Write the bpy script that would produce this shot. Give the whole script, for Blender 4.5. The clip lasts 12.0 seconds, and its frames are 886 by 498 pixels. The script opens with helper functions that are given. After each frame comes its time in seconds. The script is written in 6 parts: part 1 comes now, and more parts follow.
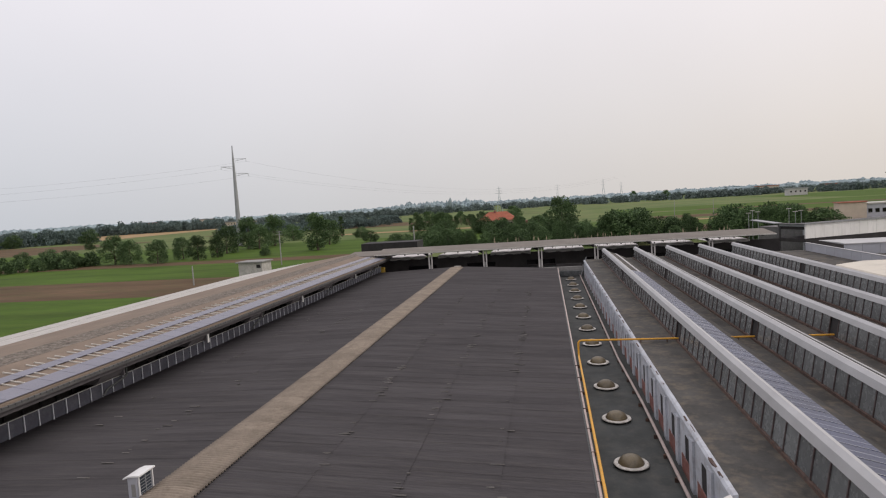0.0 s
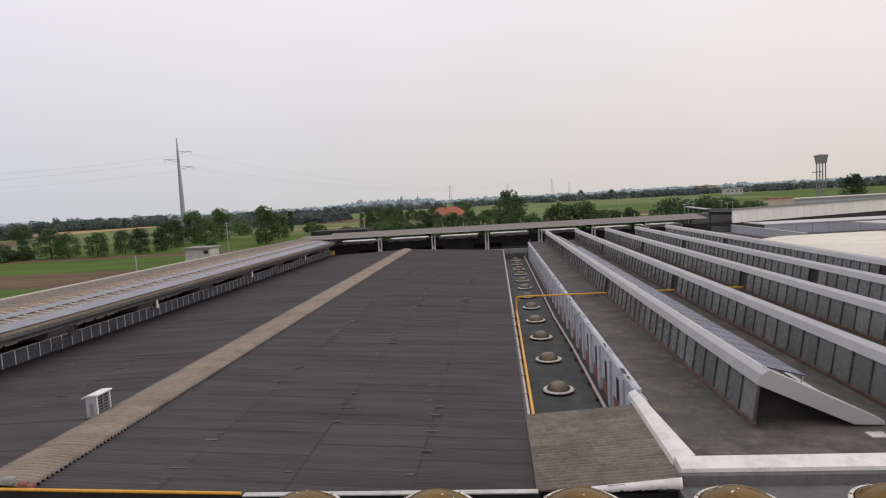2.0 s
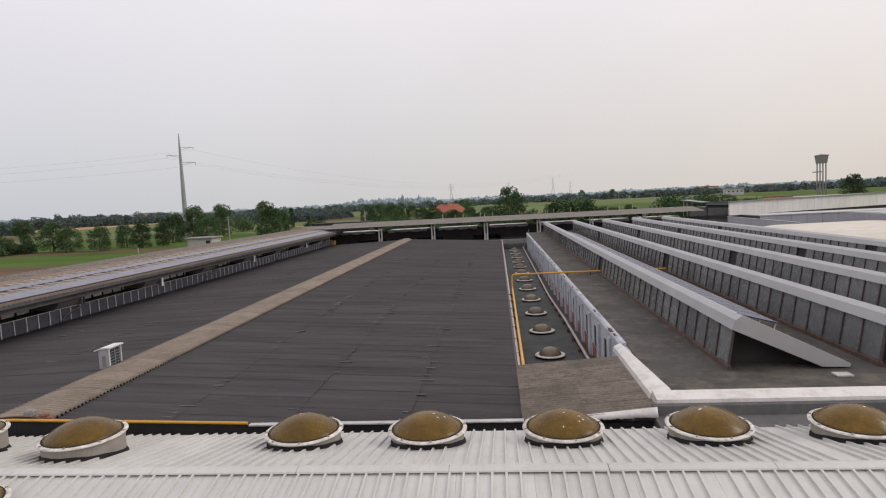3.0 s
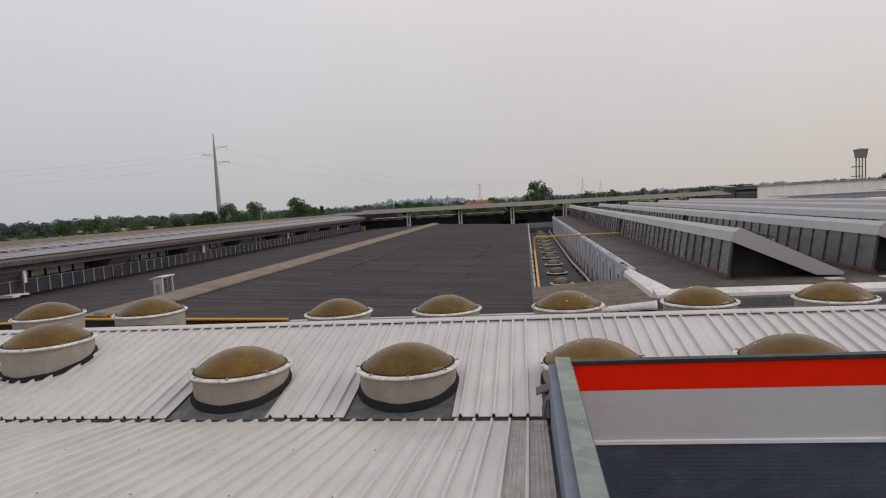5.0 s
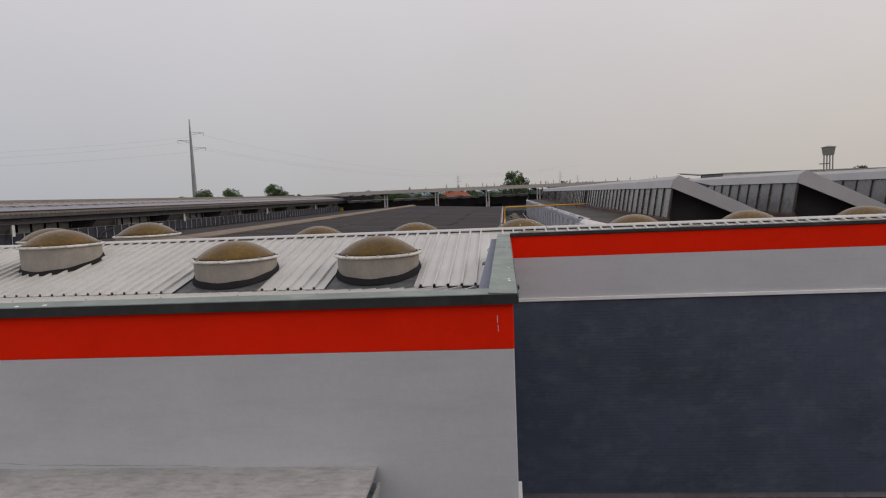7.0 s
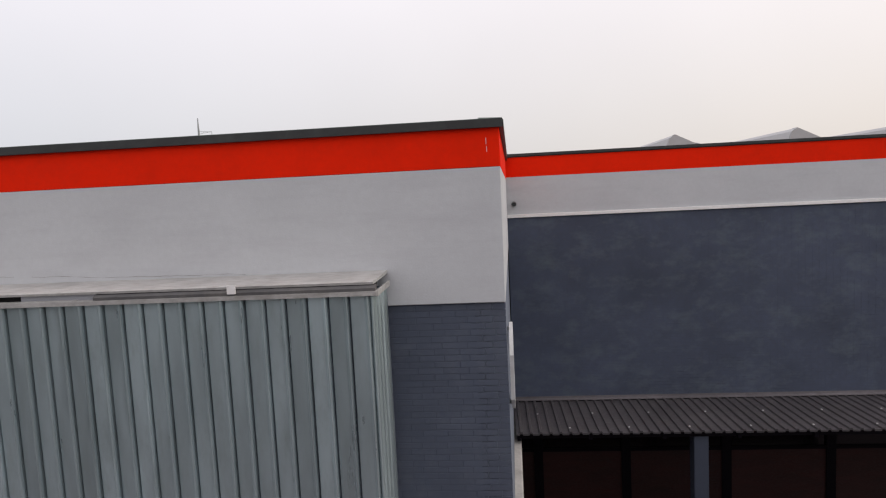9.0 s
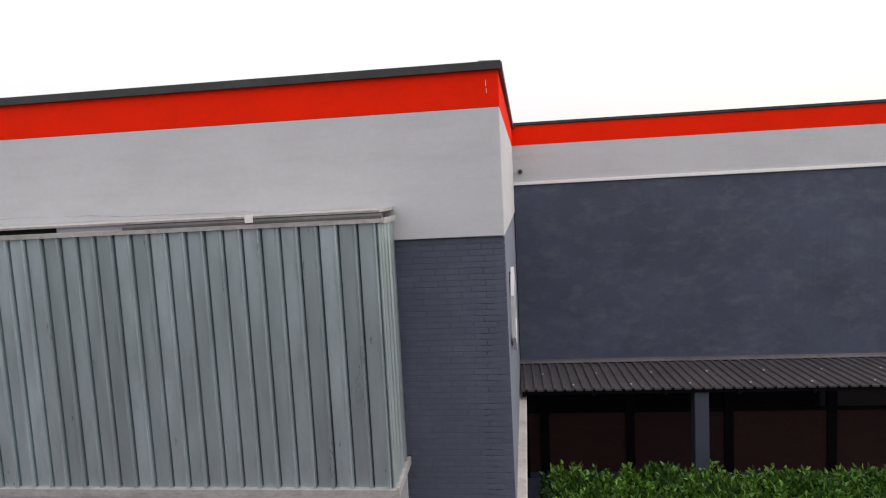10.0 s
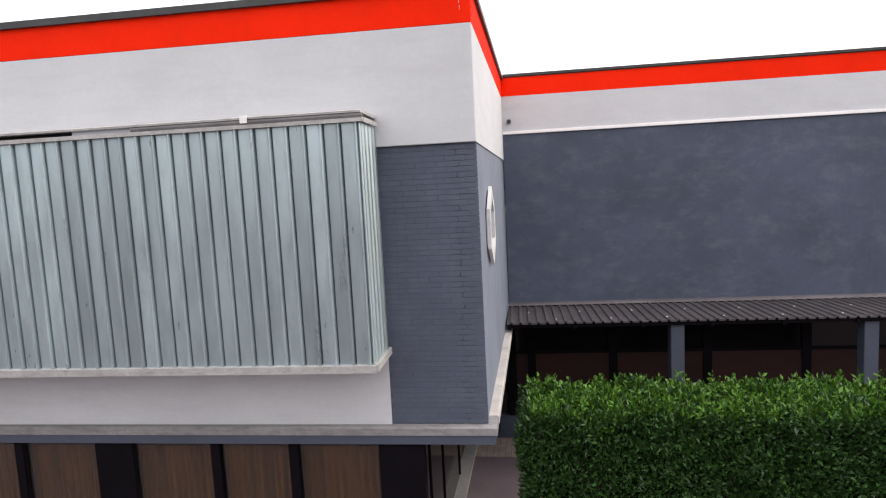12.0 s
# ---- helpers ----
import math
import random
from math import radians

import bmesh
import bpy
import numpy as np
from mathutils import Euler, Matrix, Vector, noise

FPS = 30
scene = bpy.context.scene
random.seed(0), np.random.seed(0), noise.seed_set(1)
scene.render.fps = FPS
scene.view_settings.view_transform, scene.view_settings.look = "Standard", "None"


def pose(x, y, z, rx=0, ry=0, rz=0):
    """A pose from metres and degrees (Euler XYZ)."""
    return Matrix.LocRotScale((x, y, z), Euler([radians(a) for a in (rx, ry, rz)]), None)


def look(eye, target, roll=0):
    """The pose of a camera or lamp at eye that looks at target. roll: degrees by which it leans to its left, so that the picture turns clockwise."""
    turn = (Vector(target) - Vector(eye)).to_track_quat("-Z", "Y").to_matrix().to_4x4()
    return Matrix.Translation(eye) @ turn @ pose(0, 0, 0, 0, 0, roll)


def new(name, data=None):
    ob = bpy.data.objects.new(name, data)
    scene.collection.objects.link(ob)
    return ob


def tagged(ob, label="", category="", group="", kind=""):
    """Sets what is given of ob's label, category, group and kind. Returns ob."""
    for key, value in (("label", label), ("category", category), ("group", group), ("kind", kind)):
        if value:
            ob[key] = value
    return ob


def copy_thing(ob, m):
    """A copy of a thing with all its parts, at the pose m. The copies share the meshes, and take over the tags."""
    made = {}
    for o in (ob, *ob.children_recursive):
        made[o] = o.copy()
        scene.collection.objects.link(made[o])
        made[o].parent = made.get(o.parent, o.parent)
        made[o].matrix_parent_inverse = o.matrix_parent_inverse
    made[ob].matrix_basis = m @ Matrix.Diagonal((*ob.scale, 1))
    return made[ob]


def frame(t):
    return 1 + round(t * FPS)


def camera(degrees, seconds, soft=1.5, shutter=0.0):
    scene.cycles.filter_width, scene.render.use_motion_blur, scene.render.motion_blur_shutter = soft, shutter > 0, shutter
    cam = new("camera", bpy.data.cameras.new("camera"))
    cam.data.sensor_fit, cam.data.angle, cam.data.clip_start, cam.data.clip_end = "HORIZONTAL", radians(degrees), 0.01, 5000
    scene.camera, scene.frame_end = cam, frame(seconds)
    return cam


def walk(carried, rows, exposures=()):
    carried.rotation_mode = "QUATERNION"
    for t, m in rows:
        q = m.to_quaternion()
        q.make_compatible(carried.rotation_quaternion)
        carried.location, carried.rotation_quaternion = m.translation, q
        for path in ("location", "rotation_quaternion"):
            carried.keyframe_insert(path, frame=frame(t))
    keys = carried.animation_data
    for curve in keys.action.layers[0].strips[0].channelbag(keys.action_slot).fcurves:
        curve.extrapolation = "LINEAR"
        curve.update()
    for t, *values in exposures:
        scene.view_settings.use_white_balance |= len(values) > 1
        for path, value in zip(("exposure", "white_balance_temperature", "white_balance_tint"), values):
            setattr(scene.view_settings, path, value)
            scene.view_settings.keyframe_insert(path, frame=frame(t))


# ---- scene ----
cam = camera(73.0, 12.0, soft=1.15)
PATH = [
    (0, (-1.688, 2.95, 16.698), (-2.03, 4.915, 16.55), -3.5),
    (0.5, (-1.468, 2.382, 16.09), (-1.77, 4.353, 15.939), -3.4),
    (1, (-1.329, 1.835, 15.546), (-1.586, 3.812, 15.392), -3.4),
    (1.5, (-1.208, 1.251, 14.967), (-1.42, 3.233, 14.809), -3.3),
    (2, (-1.11, 0.702, 14.368), (-1.292, 2.687, 14.208), -3.2),
    (2.5, (-0.992, 0.047, 13.719), (-1.162, 2.033, 13.558), -3.1),
    (2.7, (-0.943, -0.19, 13.44), (-1.117, 1.796, 13.278), -3.0),
    (4.5, (-0.661, -2.003, 10.97), (-0.923, -0.026, 10.818), -3.2),
    (5, (-0.528, -2.537, 10.455), (-0.808, -0.563, 10.303), -3.2),
    (5.5, (-0.379, -3.038, 9.954), (-0.657, -1.063, 9.798), -3.3),
    (6, (-0.226, -3.605, 9.557), (-0.487, -1.629, 9.395), -3.2),
    (6.5, (-0.119, -4.199, 9.156), (-0.349, -2.219, 8.989), -2.8),
    (6.7, (-0.085, -4.419, 9.008), (-0.303, -2.439, 8.836), -2.7),
    (8.3, (0.036, -5.499, 7.783), (-0.153, -3.517, 7.593), -1.7),
    (8.5, (0.039, -5.593, 7.627), (-0.159, -3.612, 7.444), -2.1),
    (9, (0.095, -5.812, 7.298), (-0.138, -3.834, 7.118), -2.8),
    (9.5, (0.132, -6.057, 6.962), (-0.122, -4.081, 6.781), -3.0),
    (10, (0.231, -6.241, 6.704), (-0.048, -4.27, 6.516), -3.0),
    (10.5, (0.361, -6.446, 6.444), (0.058, -4.479, 6.248), -2.9),
    (11, (0.453, -6.596, 6.218), (0.143, -4.631, 6.014), -2.9),
    (11.5, (0.55, -6.76, 5.965), (0.239, -4.795, 5.758), -2.9),
    (12, (0.643, -6.912, 5.736), (0.334, -4.947, 5.527), -2.9),
]
walk(cam, [(t, look(eye, target, roll)) for t, eye, target, roll in PATH],
     exposures=[(0.0, 0.0), (2.5, 0.0), (4.5, -0.24), (5.5, -0.38), (6.7, -0.45), (8.3, -0.13), (9.0, 0.12), (9.5, 0.29), (10.0, 0.46), (10.5, 0.66), (11.0, 0.84), (12.0, 1.07)])

# ------------------------------------------------------------------ sky and light
world = bpy.data.worlds.new("overcast_sky")
scene.world = world
world.use_nodes = True
wn, wl = world.node_tree.nodes, world.node_tree.links
bg = wn["Background"]
sky = wn.new("ShaderNodeTexSky")
sky.sky_type = "NISHITA"
sky.sun_disc = False
sky.sun_elevation, sky.sun_rotation = radians(35), radians(80)
sky.dust_density, sky.air_density = 6.0, 1.0
sky_dim = wn.new("ShaderNodeVectorMath")
sky_dim.operation = "SCALE"
sky_dim.inputs["Scale"].default_value = 0.1
wl.new(sky.outputs[0], sky_dim.inputs[0])
tc = wn.new("ShaderNodeTexCoord")
sep = wn.new("ShaderNodeSeparateXYZ")
wl.new(tc.outputs["Generated"], sep.inputs[0])
side = wn.new("ShaderNodeMapRange")
side.inputs["From Min"].default_value, side.inputs["From Max"].default_value = -0.75, 0.65
wl.new(sep.outputs["X"], side.inputs["Value"])
cloud_side = wn.new("ShaderNodeMix")
cloud_side.data_type = "RGBA"
cloud_side.inputs["A"].default_value = (0.63, 0.655, 0.705, 1)
cloud_side.inputs["B"].default_value = (0.80, 0.725, 0.655, 1)
wl.new(side.outputs[0], cloud_side.inputs["Factor"])
up = wn.new("ShaderNodeMapRange")
up.inputs["From Min"].default_value, up.inputs["From Max"].default_value = 0.0, 0.5
wl.new(sep.outputs["Z"], up.inputs["Value"])
cloud = wn.new("ShaderNodeMix")
cloud.data_type = "RGBA"
cloud.inputs["B"].default_value = (1.1, 1.04, 1.09, 1)
wl.new(up.outputs[0], cloud.inputs["Factor"])
wl.new(cloud_side.outputs["Result"], cloud.inputs["A"])
wisp = wn.new("ShaderNodeTexNoise")
wisp.inputs["Scale"].default_value, wisp.inputs["Detail"].default_value = 2.2, 4.0
wl.new(tc.outputs["Generated"], wisp.inputs["Vector"])
wisp_range = wn.new("ShaderNodeMapRange")
wisp_range.inputs["To Min"].default_value, wisp_range.inputs["To Max"].default_value = 0.93, 1.05
wl.new(wisp.outputs[0], wisp_range.inputs["Value"])
cloud_wisp = wn.new("ShaderNodeVectorMath")
cloud_wisp.operation = "SCALE"
wl.new(cloud.outputs["Result"], cloud_wisp.inputs[0])
wl.new(wisp_range.outputs[0], cloud_wisp.inputs["Scale"])
mix = wn.new("ShaderNodeMix")
mix.data_type = "RGBA"
mix.inputs["Factor"].default_value = 0.9
wl.new(sky_dim.outputs[0], mix.inputs["A"])
wl.new(cloud_wisp.outputs[0], mix.inputs["B"])
wl.new(mix.outputs["Result"], bg.inputs["Color"])
bg.inputs["Strength"].default_value = 1.0

sun_data = bpy.data.lights.new("sun", "SUN")
sun_data.energy, sun_data.angle, sun_data.color = 0.8, radians(25), (1.0, 0.94, 0.86)
sun = new("sun", sun_data)
sun.matrix_world = look((70, 12, 50), (0, 0, 0))


# ------------------------------------------------------------------ materials
def mat(name, base, rough=0.7, metal=0.0, var=0.15, scale=1.5, fine=18.0, stain=None, stain_amount=0.0,
        bump=0.1, bump_scale=30.0, stretch=(1, 1, 1), rnd=0.0, spec=0.5, island=0.0, streak=None, hue2=None):
    """Base colour with variation at two scales, stains, fine relief; all in world metres."""
    m = bpy.data.materials.new(name)
    m.use_nodes = True
    n, l = m.node_tree.nodes, m.node_tree.links
    b = n["Principled BSDF"]
    b.inputs["Metallic"].default_value = metal
    b.inputs["Specular IOR Level"].default_value = spec
    geo = n.new("ShaderNodeNewGeometry")
    mp = n.new("ShaderNodeMapping")
    mp.inputs["Scale"].default_value = stretch
    l.new(geo.outputs["Position"], mp.inputs["Vector"])

    def tex(s, detail=4.0, rough_=0.6):
        t = n.new("ShaderNodeTexNoise")
        t.inputs["Scale"].default_value, t.inputs["Detail"].default_value, t.inputs["Roughness"].default_value = s, detail, rough_
        l.new(mp.outputs[0], t.inputs["Vector"])
        return t

    def rng(src, a, c, lo=0.3, hi=0.7):
        r = n.new("ShaderNodeMapRange")
        r.inputs["From Min"].default_value, r.inputs["From Max"].default_value = lo, hi
        r.inputs["To Min"].default_value, r.inputs["To Max"].default_value = a, c
        l.new(src, r.inputs["Value"])
        return r.outputs[0]

    def mul(a, c):
        x = n.new("ShaderNodeMath")
        x.operation = "MULTIPLY"
        l.new(a, x.inputs[0]), l.new(c, x.inputs[1])
        return x.outputs[0]

    big, small = tex(scale), tex(fine, 6.0)
    k = mul(rng(big.outputs[0], 1 - var, 1 + var), rng(small.outputs[0], 1 - var * 0.6, 1 + var * 0.6))
    if rnd:
        oi = n.new("ShaderNodeObjectInfo")
        k = mul(k, rng(oi.outputs["Random"], 1 - rnd, 1 + rnd, 0, 1))
    if island:
        k = mul(k, rng(geo.outputs["Random Per Island"], 1 - island, 1 + island, 0, 1))
    col = n.new("ShaderNodeVectorMath")
    col.operation = "SCALE"
    if hue2:
        hm = n.new("ShaderNodeMix")
        hm.data_type = "RGBA"
        hm.inputs["A"].default_value, hm.inputs["B"].default_value = (*base, 1), (*hue2, 1)
        src = geo.outputs["Random Per Island"] if island else tex(scale * 0.45).outputs[0]
        l.new(rng(src, 0, 1, 0.0 if island else 0.35, 1.0 if island else 0.65), hm.inputs["Factor"])
        l.new(hm.outputs["Result"], col.inputs[0])
    else:
        col.inputs[0].default_value = base
    l.new(k, col.inputs["Scale"])
    out = col.outputs[0]
    if stain:
        sm = n.new("ShaderNodeMix")
        sm.data_type = "RGBA"
        sm.inputs["B"].default_value = (*stain, 1)
        st = tex(scale * 2.3, 8.0, 0.72)
        if streak:
            mp2 = n.new("ShaderNodeMapping")
            mp2.inputs["Scale"].default_value = streak
            l.new(geo.outputs["Position"], mp2.inputs["Vector"])
            l.new(mp2.outputs[0], st.inputs["Vector"])
        l.new(rng(st.outputs[0], 0, stain_amount, 0.48, 0.75), sm.inputs["Factor"])
        l.new(out, sm.inputs["A"])
        out = sm.outputs["Result"]
    l.new(out, b.inputs["Base Color"])
    l.new(rng(small.outputs[0], max(0.03, rough - 0.12), min(1, rough + 0.12)), b.inputs["Roughness"])
    if bump:
        bt = tex(bump_scale, 5.0)
        bp = n.new("ShaderNodeBump")
        bp.inputs["Strength"].default_value, bp.inputs["Distance"].default_value = bump, 0.02
        l.new(bt.outputs[0], bp.inputs["Height"])
        l.new(bp.outputs[0], b.inputs["Normal"])
    return m


def glass_mat(name, tint, rough=0.05, alpha=1.0):
    m = bpy.data.materials.new(name)
    m.use_nodes = True
    b = m.node_tree.nodes["Principled BSDF"]
    b.inputs["Base Color"].default_value = (*tint, 1)
    b.inputs["Roughness"].default_value = rough
    b.inputs["IOR"].default_value = 1.45
    b.inputs["Specular IOR Level"].default_value = 0.06
    b.inputs["Transmission Weight"].default_value = alpha
    return m


M_RED = mat("red_paint", (0.86, 0.022, 0.004), 0.85, var=0.05, scale=0.8, bump=0.05, stain=(0.55, 0.02, 0.006), stain_amount=0.3, spec=0.06)
M_WHITE = mat("white_plaster", (0.544, 0.558, 0.572), 0.85, var=0.05, scale=0.7, bump=0.12, bump_scale=60, stain=(0.43, 0.43, 0.455), stain_amount=0.45, streak=(0.55, 0.55, 3.2))
M_WHITE_DIRTY = mat("dirty_white_render", (0.6, 0.57, 0.55), 0.85, var=0.1, scale=1.2, bump=0.15, stain=(0.3, 0.27, 0.24), stain_amount=0.6, streak=(3, 3, 0.7))
M_SLATE = mat("slate_paint", (0.063, 0.077, 0.115), 0.8, var=0.2, scale=0.7, fine=11, bump=0.2, bump_scale=45, stain=(0.15, 0.19, 0.205), stain_amount=0.4, streak=(1.3, 1.3, 2.2))
M_SLATE_BRICK = mat("slate_painted_brick", (0.07, 0.084, 0.118), 0.8, var=0.1, scale=1.0, bump=0.2, bump_scale=70, rnd=0.05, stain=(0.17, 0.19, 0.22), stain_amount=0.25)
# paler than the slate brick round the corner
M_SIDEWALL = mat("pale_blue_grey_side", (0.17, 0.194, 0.245), 0.85, var=0.12, scale=0.9, bump=0.12, bump_scale=55, stain=(0.3, 0.33, 0.37), stain_amount=0.4, streak=(1.5, 1.5, 0.5))
M_MORTAR = mat("slate_joint", (0.066, 0.079, 0.112), 0.9, var=0.1)
M_COPING = mat("weathered_green_coping", (0.2, 0.245, 0.22), 0.55, 0.35, var=0.22, scale=1.4, stain=(0.42, 0.45, 0.42), stain_amount=0.6, bump=0.08)
M_BLACK = mat("black_fascia", (0.022, 0.024, 0.024), 0.5, var=0.25, stain=(0.07, 0.08, 0.075), stain_amount=0.5, bump=0.05)
M_ZINC = mat("galvanised_panel", (0.425, 0.51, 0.535), 0.38, 0.62, var=0.09, scale=0.9, fine=3.0, rnd=0.18, stretch=(2.5, 2.5, 0.4), stain=(0.31, 0.37, 0.365), stain_amount=0.55, streak=(4, 4, 1.1), bump=0.0)
M_ZINC_PALE = mat("pale_flashing", (0.47, 0.465, 0.45), 0.55, 0.2, var=0.18, scale=2.0, stain=(0.24, 0.22, 0.19), stain_amount=0.85, streak=(1.2, 4, 4), bump=0.1)
M_CONCRETE = mat("grey_concrete", (0.25, 0.245, 0.235), 0.9, var=0.16, scale=1.4, stain=(0.14, 0.13, 0.12), stain_amount=0.55, bump=0.3, bump_scale=40)
M_CONCRETE_PALE = mat("pale_concrete", (0.46, 0.44, 0.41), 0.9, var=0.16, scale=1.1, stain=(0.2, 0.18, 0.16), stain_amount=0.6, bump=0.3)
M_STEELBLUE = mat("blue_grey_beam", (0.058, 0.07, 0.1), 0.6, var=0.1, bump=0.05)
M_ROOFWHITE = mat("white_roof_sheet", (0.535, 0.53, 0.505), 0.45, 0.1, var=0.07, scale=0.9, fine=9, rnd=0.05, stain=(0.4, 0.37, 0.33), stain_amount=0.45, streak=(4, 0.45, 1), bump=0.04)
M_SHEETEDGE = mat("sheet_dirty_end", (0.4, 0.38, 0.35), 0.7, var=0.2, scale=4, stain=(0.13, 0.1, 0.075), stain_amount=0.85, streak=(11, 0.35, 1), bump=0.05)
M_MEMBRANE = mat("bitumen_membrane", (0.075, 0.083, 0.086), 0.6, var=0.3, scale=1.6, stain=(0.22, 0.22, 0.21), stain_amount=0.75, bump=0.2, bump_scale=25)
M_DARKROOF = mat("dark_corrugated_sheet", (0.096, 0.089, 0.09), 0.85, var=0.2, scale=0.5, stretch=(0.3, 2.4, 1), fine=7, rnd=0.06, stain=(0.16, 0.145, 0.13), stain_amount=0.45, streak=(0.3, 5.5, 1), bump=0.25, bump_scale=20, spec=0.12)
M_DARKROOF_FAR = mat("dark_corrugated_sheet_far", (0.096, 0.089, 0.09), 0.85, var=0.2, scale=0.5, stretch=(0.3, 2.4, 1), fine=7, island=0.06, stain=(0.16, 0.145, 0.13), stain_amount=0.45, streak=(0.3, 5.5, 1), bump=0.25, bump_scale=20, spec=0.12)
M_CAP = mat("tan_fibre_cement", (0.262, 0.222, 0.18), 0.92, var=0.15, scale=1.2, fine=9, rnd=0.08, stain=(0.17, 0.14, 0.11), stain_amount=0.6, bump=0.35, bump_scale=35, spec=0.12)
M_OLDTIN = mat("old_fibre_cement", (0.26, 0.225, 0.185), 0.92, var=0.2, scale=2.0, fine=12, rnd=0.12, stain=(0.09, 0.08, 0.07), stain_amount=0.6, bump=0.35, bump_scale=35, spec=0.12)
M_TANROOF = mat("tan_tile_roof", (0.215, 0.17, 0.135), 0.9, var=0.15, scale=0.4, fine=5, stain=(0.19, 0.16, 0.13), stain_amount=0.5, bump=0.3, spec=0.12)
M_LICHEN = mat("lichen_strip", (0.14, 0.12, 0.102), 0.95, var=0.4, scale=2.6, fine=7, stain=(0.36, 0.33, 0.29), stain_amount=0.75, bump=0.4, bump_scale=10, spec=0.12)
M_SOLAR = mat("solar_cell_lilac", (0.165, 0.163, 0.202), 0.38, 0.0, var=0.06, rnd=0.06, bump=0.0, spec=0.3)
M_SOLARBLUE = mat("solar_cell_blue", (0.04, 0.05, 0.1), 0.35, 0.0, var=0.1, rnd=0.15, bump=0.0, spec=0.3)
M_ALU = mat("aluminium_rail", (0.6, 0.6, 0.6), 0.4, 0.6, var=0.08, bump=0.03)
M_SAWCOPING = mat("grey_metal_coping", (0.42, 0.42, 0.425), 0.5, 0.3, var=0.07, scale=0.6, stain=(0.36, 0.35, 0.35), stain_amount=0.4, bump=0.03)
M_SAWGLASS = mat("wired_glass", (0.14, 0.148, 0.15), 0.25, 0.0, var=0.14, scale=0.5, fine=3, rnd=0.22, stain=(0.22, 0.235, 0.23), stain_amount=0.4, streak=(0.6, 0.6, 0.35), bump=0.02, spec=0.5)
M_RUST = mat("rusty_steel", (0.075, 0.05, 0.042), 0.85, 0.1, var=0.35, scale=3, stain=(0.24, 0.12, 0.07), stain_amount=0.6, bump=0.2)
# near-black for dark parts, and for shade painted into gaps and openings
M_DARKVOID = mat("dark_parts_and_shade", (0.022, 0.02, 0.021), 0.85, var=0.3, bump=0.1)
# near-black: the shade of recesses and interiors is put into this colour
M_SHADEWALL = mat("wall_with_shade", (0.035, 0.031, 0.031), 0.9, var=0.3, scale=0.7, bump=0.1)
M_DECK = mat("saw_deck_membrane", (0.08, 0.077, 0.072), 0.85, var=0.28, scale=0.5, fine=5, stain=(0.2, 0.165, 0.125), stain_amount=0.8, bump=0.3, bump_scale=18, spec=0.12)
M_LANE = mat("lane_membrane", (0.07, 0.074, 0.072), 0.75, var=0.22, scale=0.7, stain=(0.15, 0.14, 0.12), stain_amount=0.45, bump=0.2, spec=0.12)
M_FLASHWHITE = mat("white_flashing", (0.66, 0.64, 0.61), 0.5, 0.1, var=0.08, scale=1.2, stain=(0.36, 0.3, 0.24), stain_amount=0.55, bump=0.08)
M_LANEWALL = mat("flaking_pale_blue_wall", (0.44, 0.46, 0.5), 0.85, var=0.16, scale=0.9, stain=(0.2, 0.15, 0.13), stain_amount=0.6, bump=0.3)
M_BRICKRED = mat("red_brown_infill", (0.2, 0.075, 0.06), 0.85, var=0.3, scale=3, stain=(0.4, 0.36, 0.33), stain_amount=0.4, bump=0.3)
M_YELLOW = mat("yellow_gas_pipe", (0.62, 0.31, 0.025), 0.45, var=0.1, scale=3, stain=(0.3, 0.17, 0.05), stain_amount=0.4, bump=0.03)
M_PIPE = mat("pinkish_pipe", (0.45, 0.37, 0.34), 0.6, var=0.15, scale=2, stain=(0.25, 0.17, 0.13), stain_amount=0.5)
M_CURB = mat("beige_curb", (0.29, 0.262, 0.228), 0.8, var=0.14, scale=3, stain=(0.2, 0.17, 0.14), stain_amount=0.5, streak=(5, 5, 1), bump=0.1)
M_SKIRT = mat("tar_skirt", (0.02, 0.019, 0.021), 0.8, var=0.3, bump=0.3, spec=0.15)
M_RING = mat("white_dome_flange", (0.6, 0.58, 0.53), 0.6, var=0.25, scale=4, fine=25, stain=(0.2, 0.15, 0.1), stain_amount=0.95, bump=0.1)
M_DOME = mat("amber_acrylic", (0.112, 0.063, 0.007), 0.25, 0.0, var=0.3, scale=2.2, fine=9, rnd=0.15, stain=(0.3, 0.25, 0.14), stain_amount=0.14, streak=(5, 5, 5), bump=0.03, spec=0.2)
M_DOMEOLD = mat("dull_old_acrylic", (0.115, 0.09, 0.05), 0.4, 0.0, var=0.25, scale=2.2, fine=16, rnd=0.2, stain=(0.3, 0.26, 0.2), stain_amount=0.35, streak=(4, 4, 4), bump=0.03)
M_UNIT = mat("white_enamel", (0.68, 0.68, 0.67), 0.45, var=0.06, scale=3, stain=(0.42, 0.4, 0.37), stain_amount=0.4)
M_GRILLE = mat("blue_black_grille", (0.03, 0.042, 0.06), 0.4, 0.3, var=0.2)
M_AWNING = mat("dark_awning_sheet", (0.082, 0.075, 0.08), 0.55, 0.2, var=0.15, scale=1.0, rnd=0.06, stain=(0.15, 0.14, 0.13), stain_amount=0.4, bump=0.05)
M_WOOD = mat("tan_blind", (0.115, 0.05, 0.013), 0.75, var=0.18, scale=2.5, fine=25, rnd=0.2, stretch=(6, 6, 0.5), bump=0.1)
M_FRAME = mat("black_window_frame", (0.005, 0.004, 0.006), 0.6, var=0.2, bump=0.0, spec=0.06)
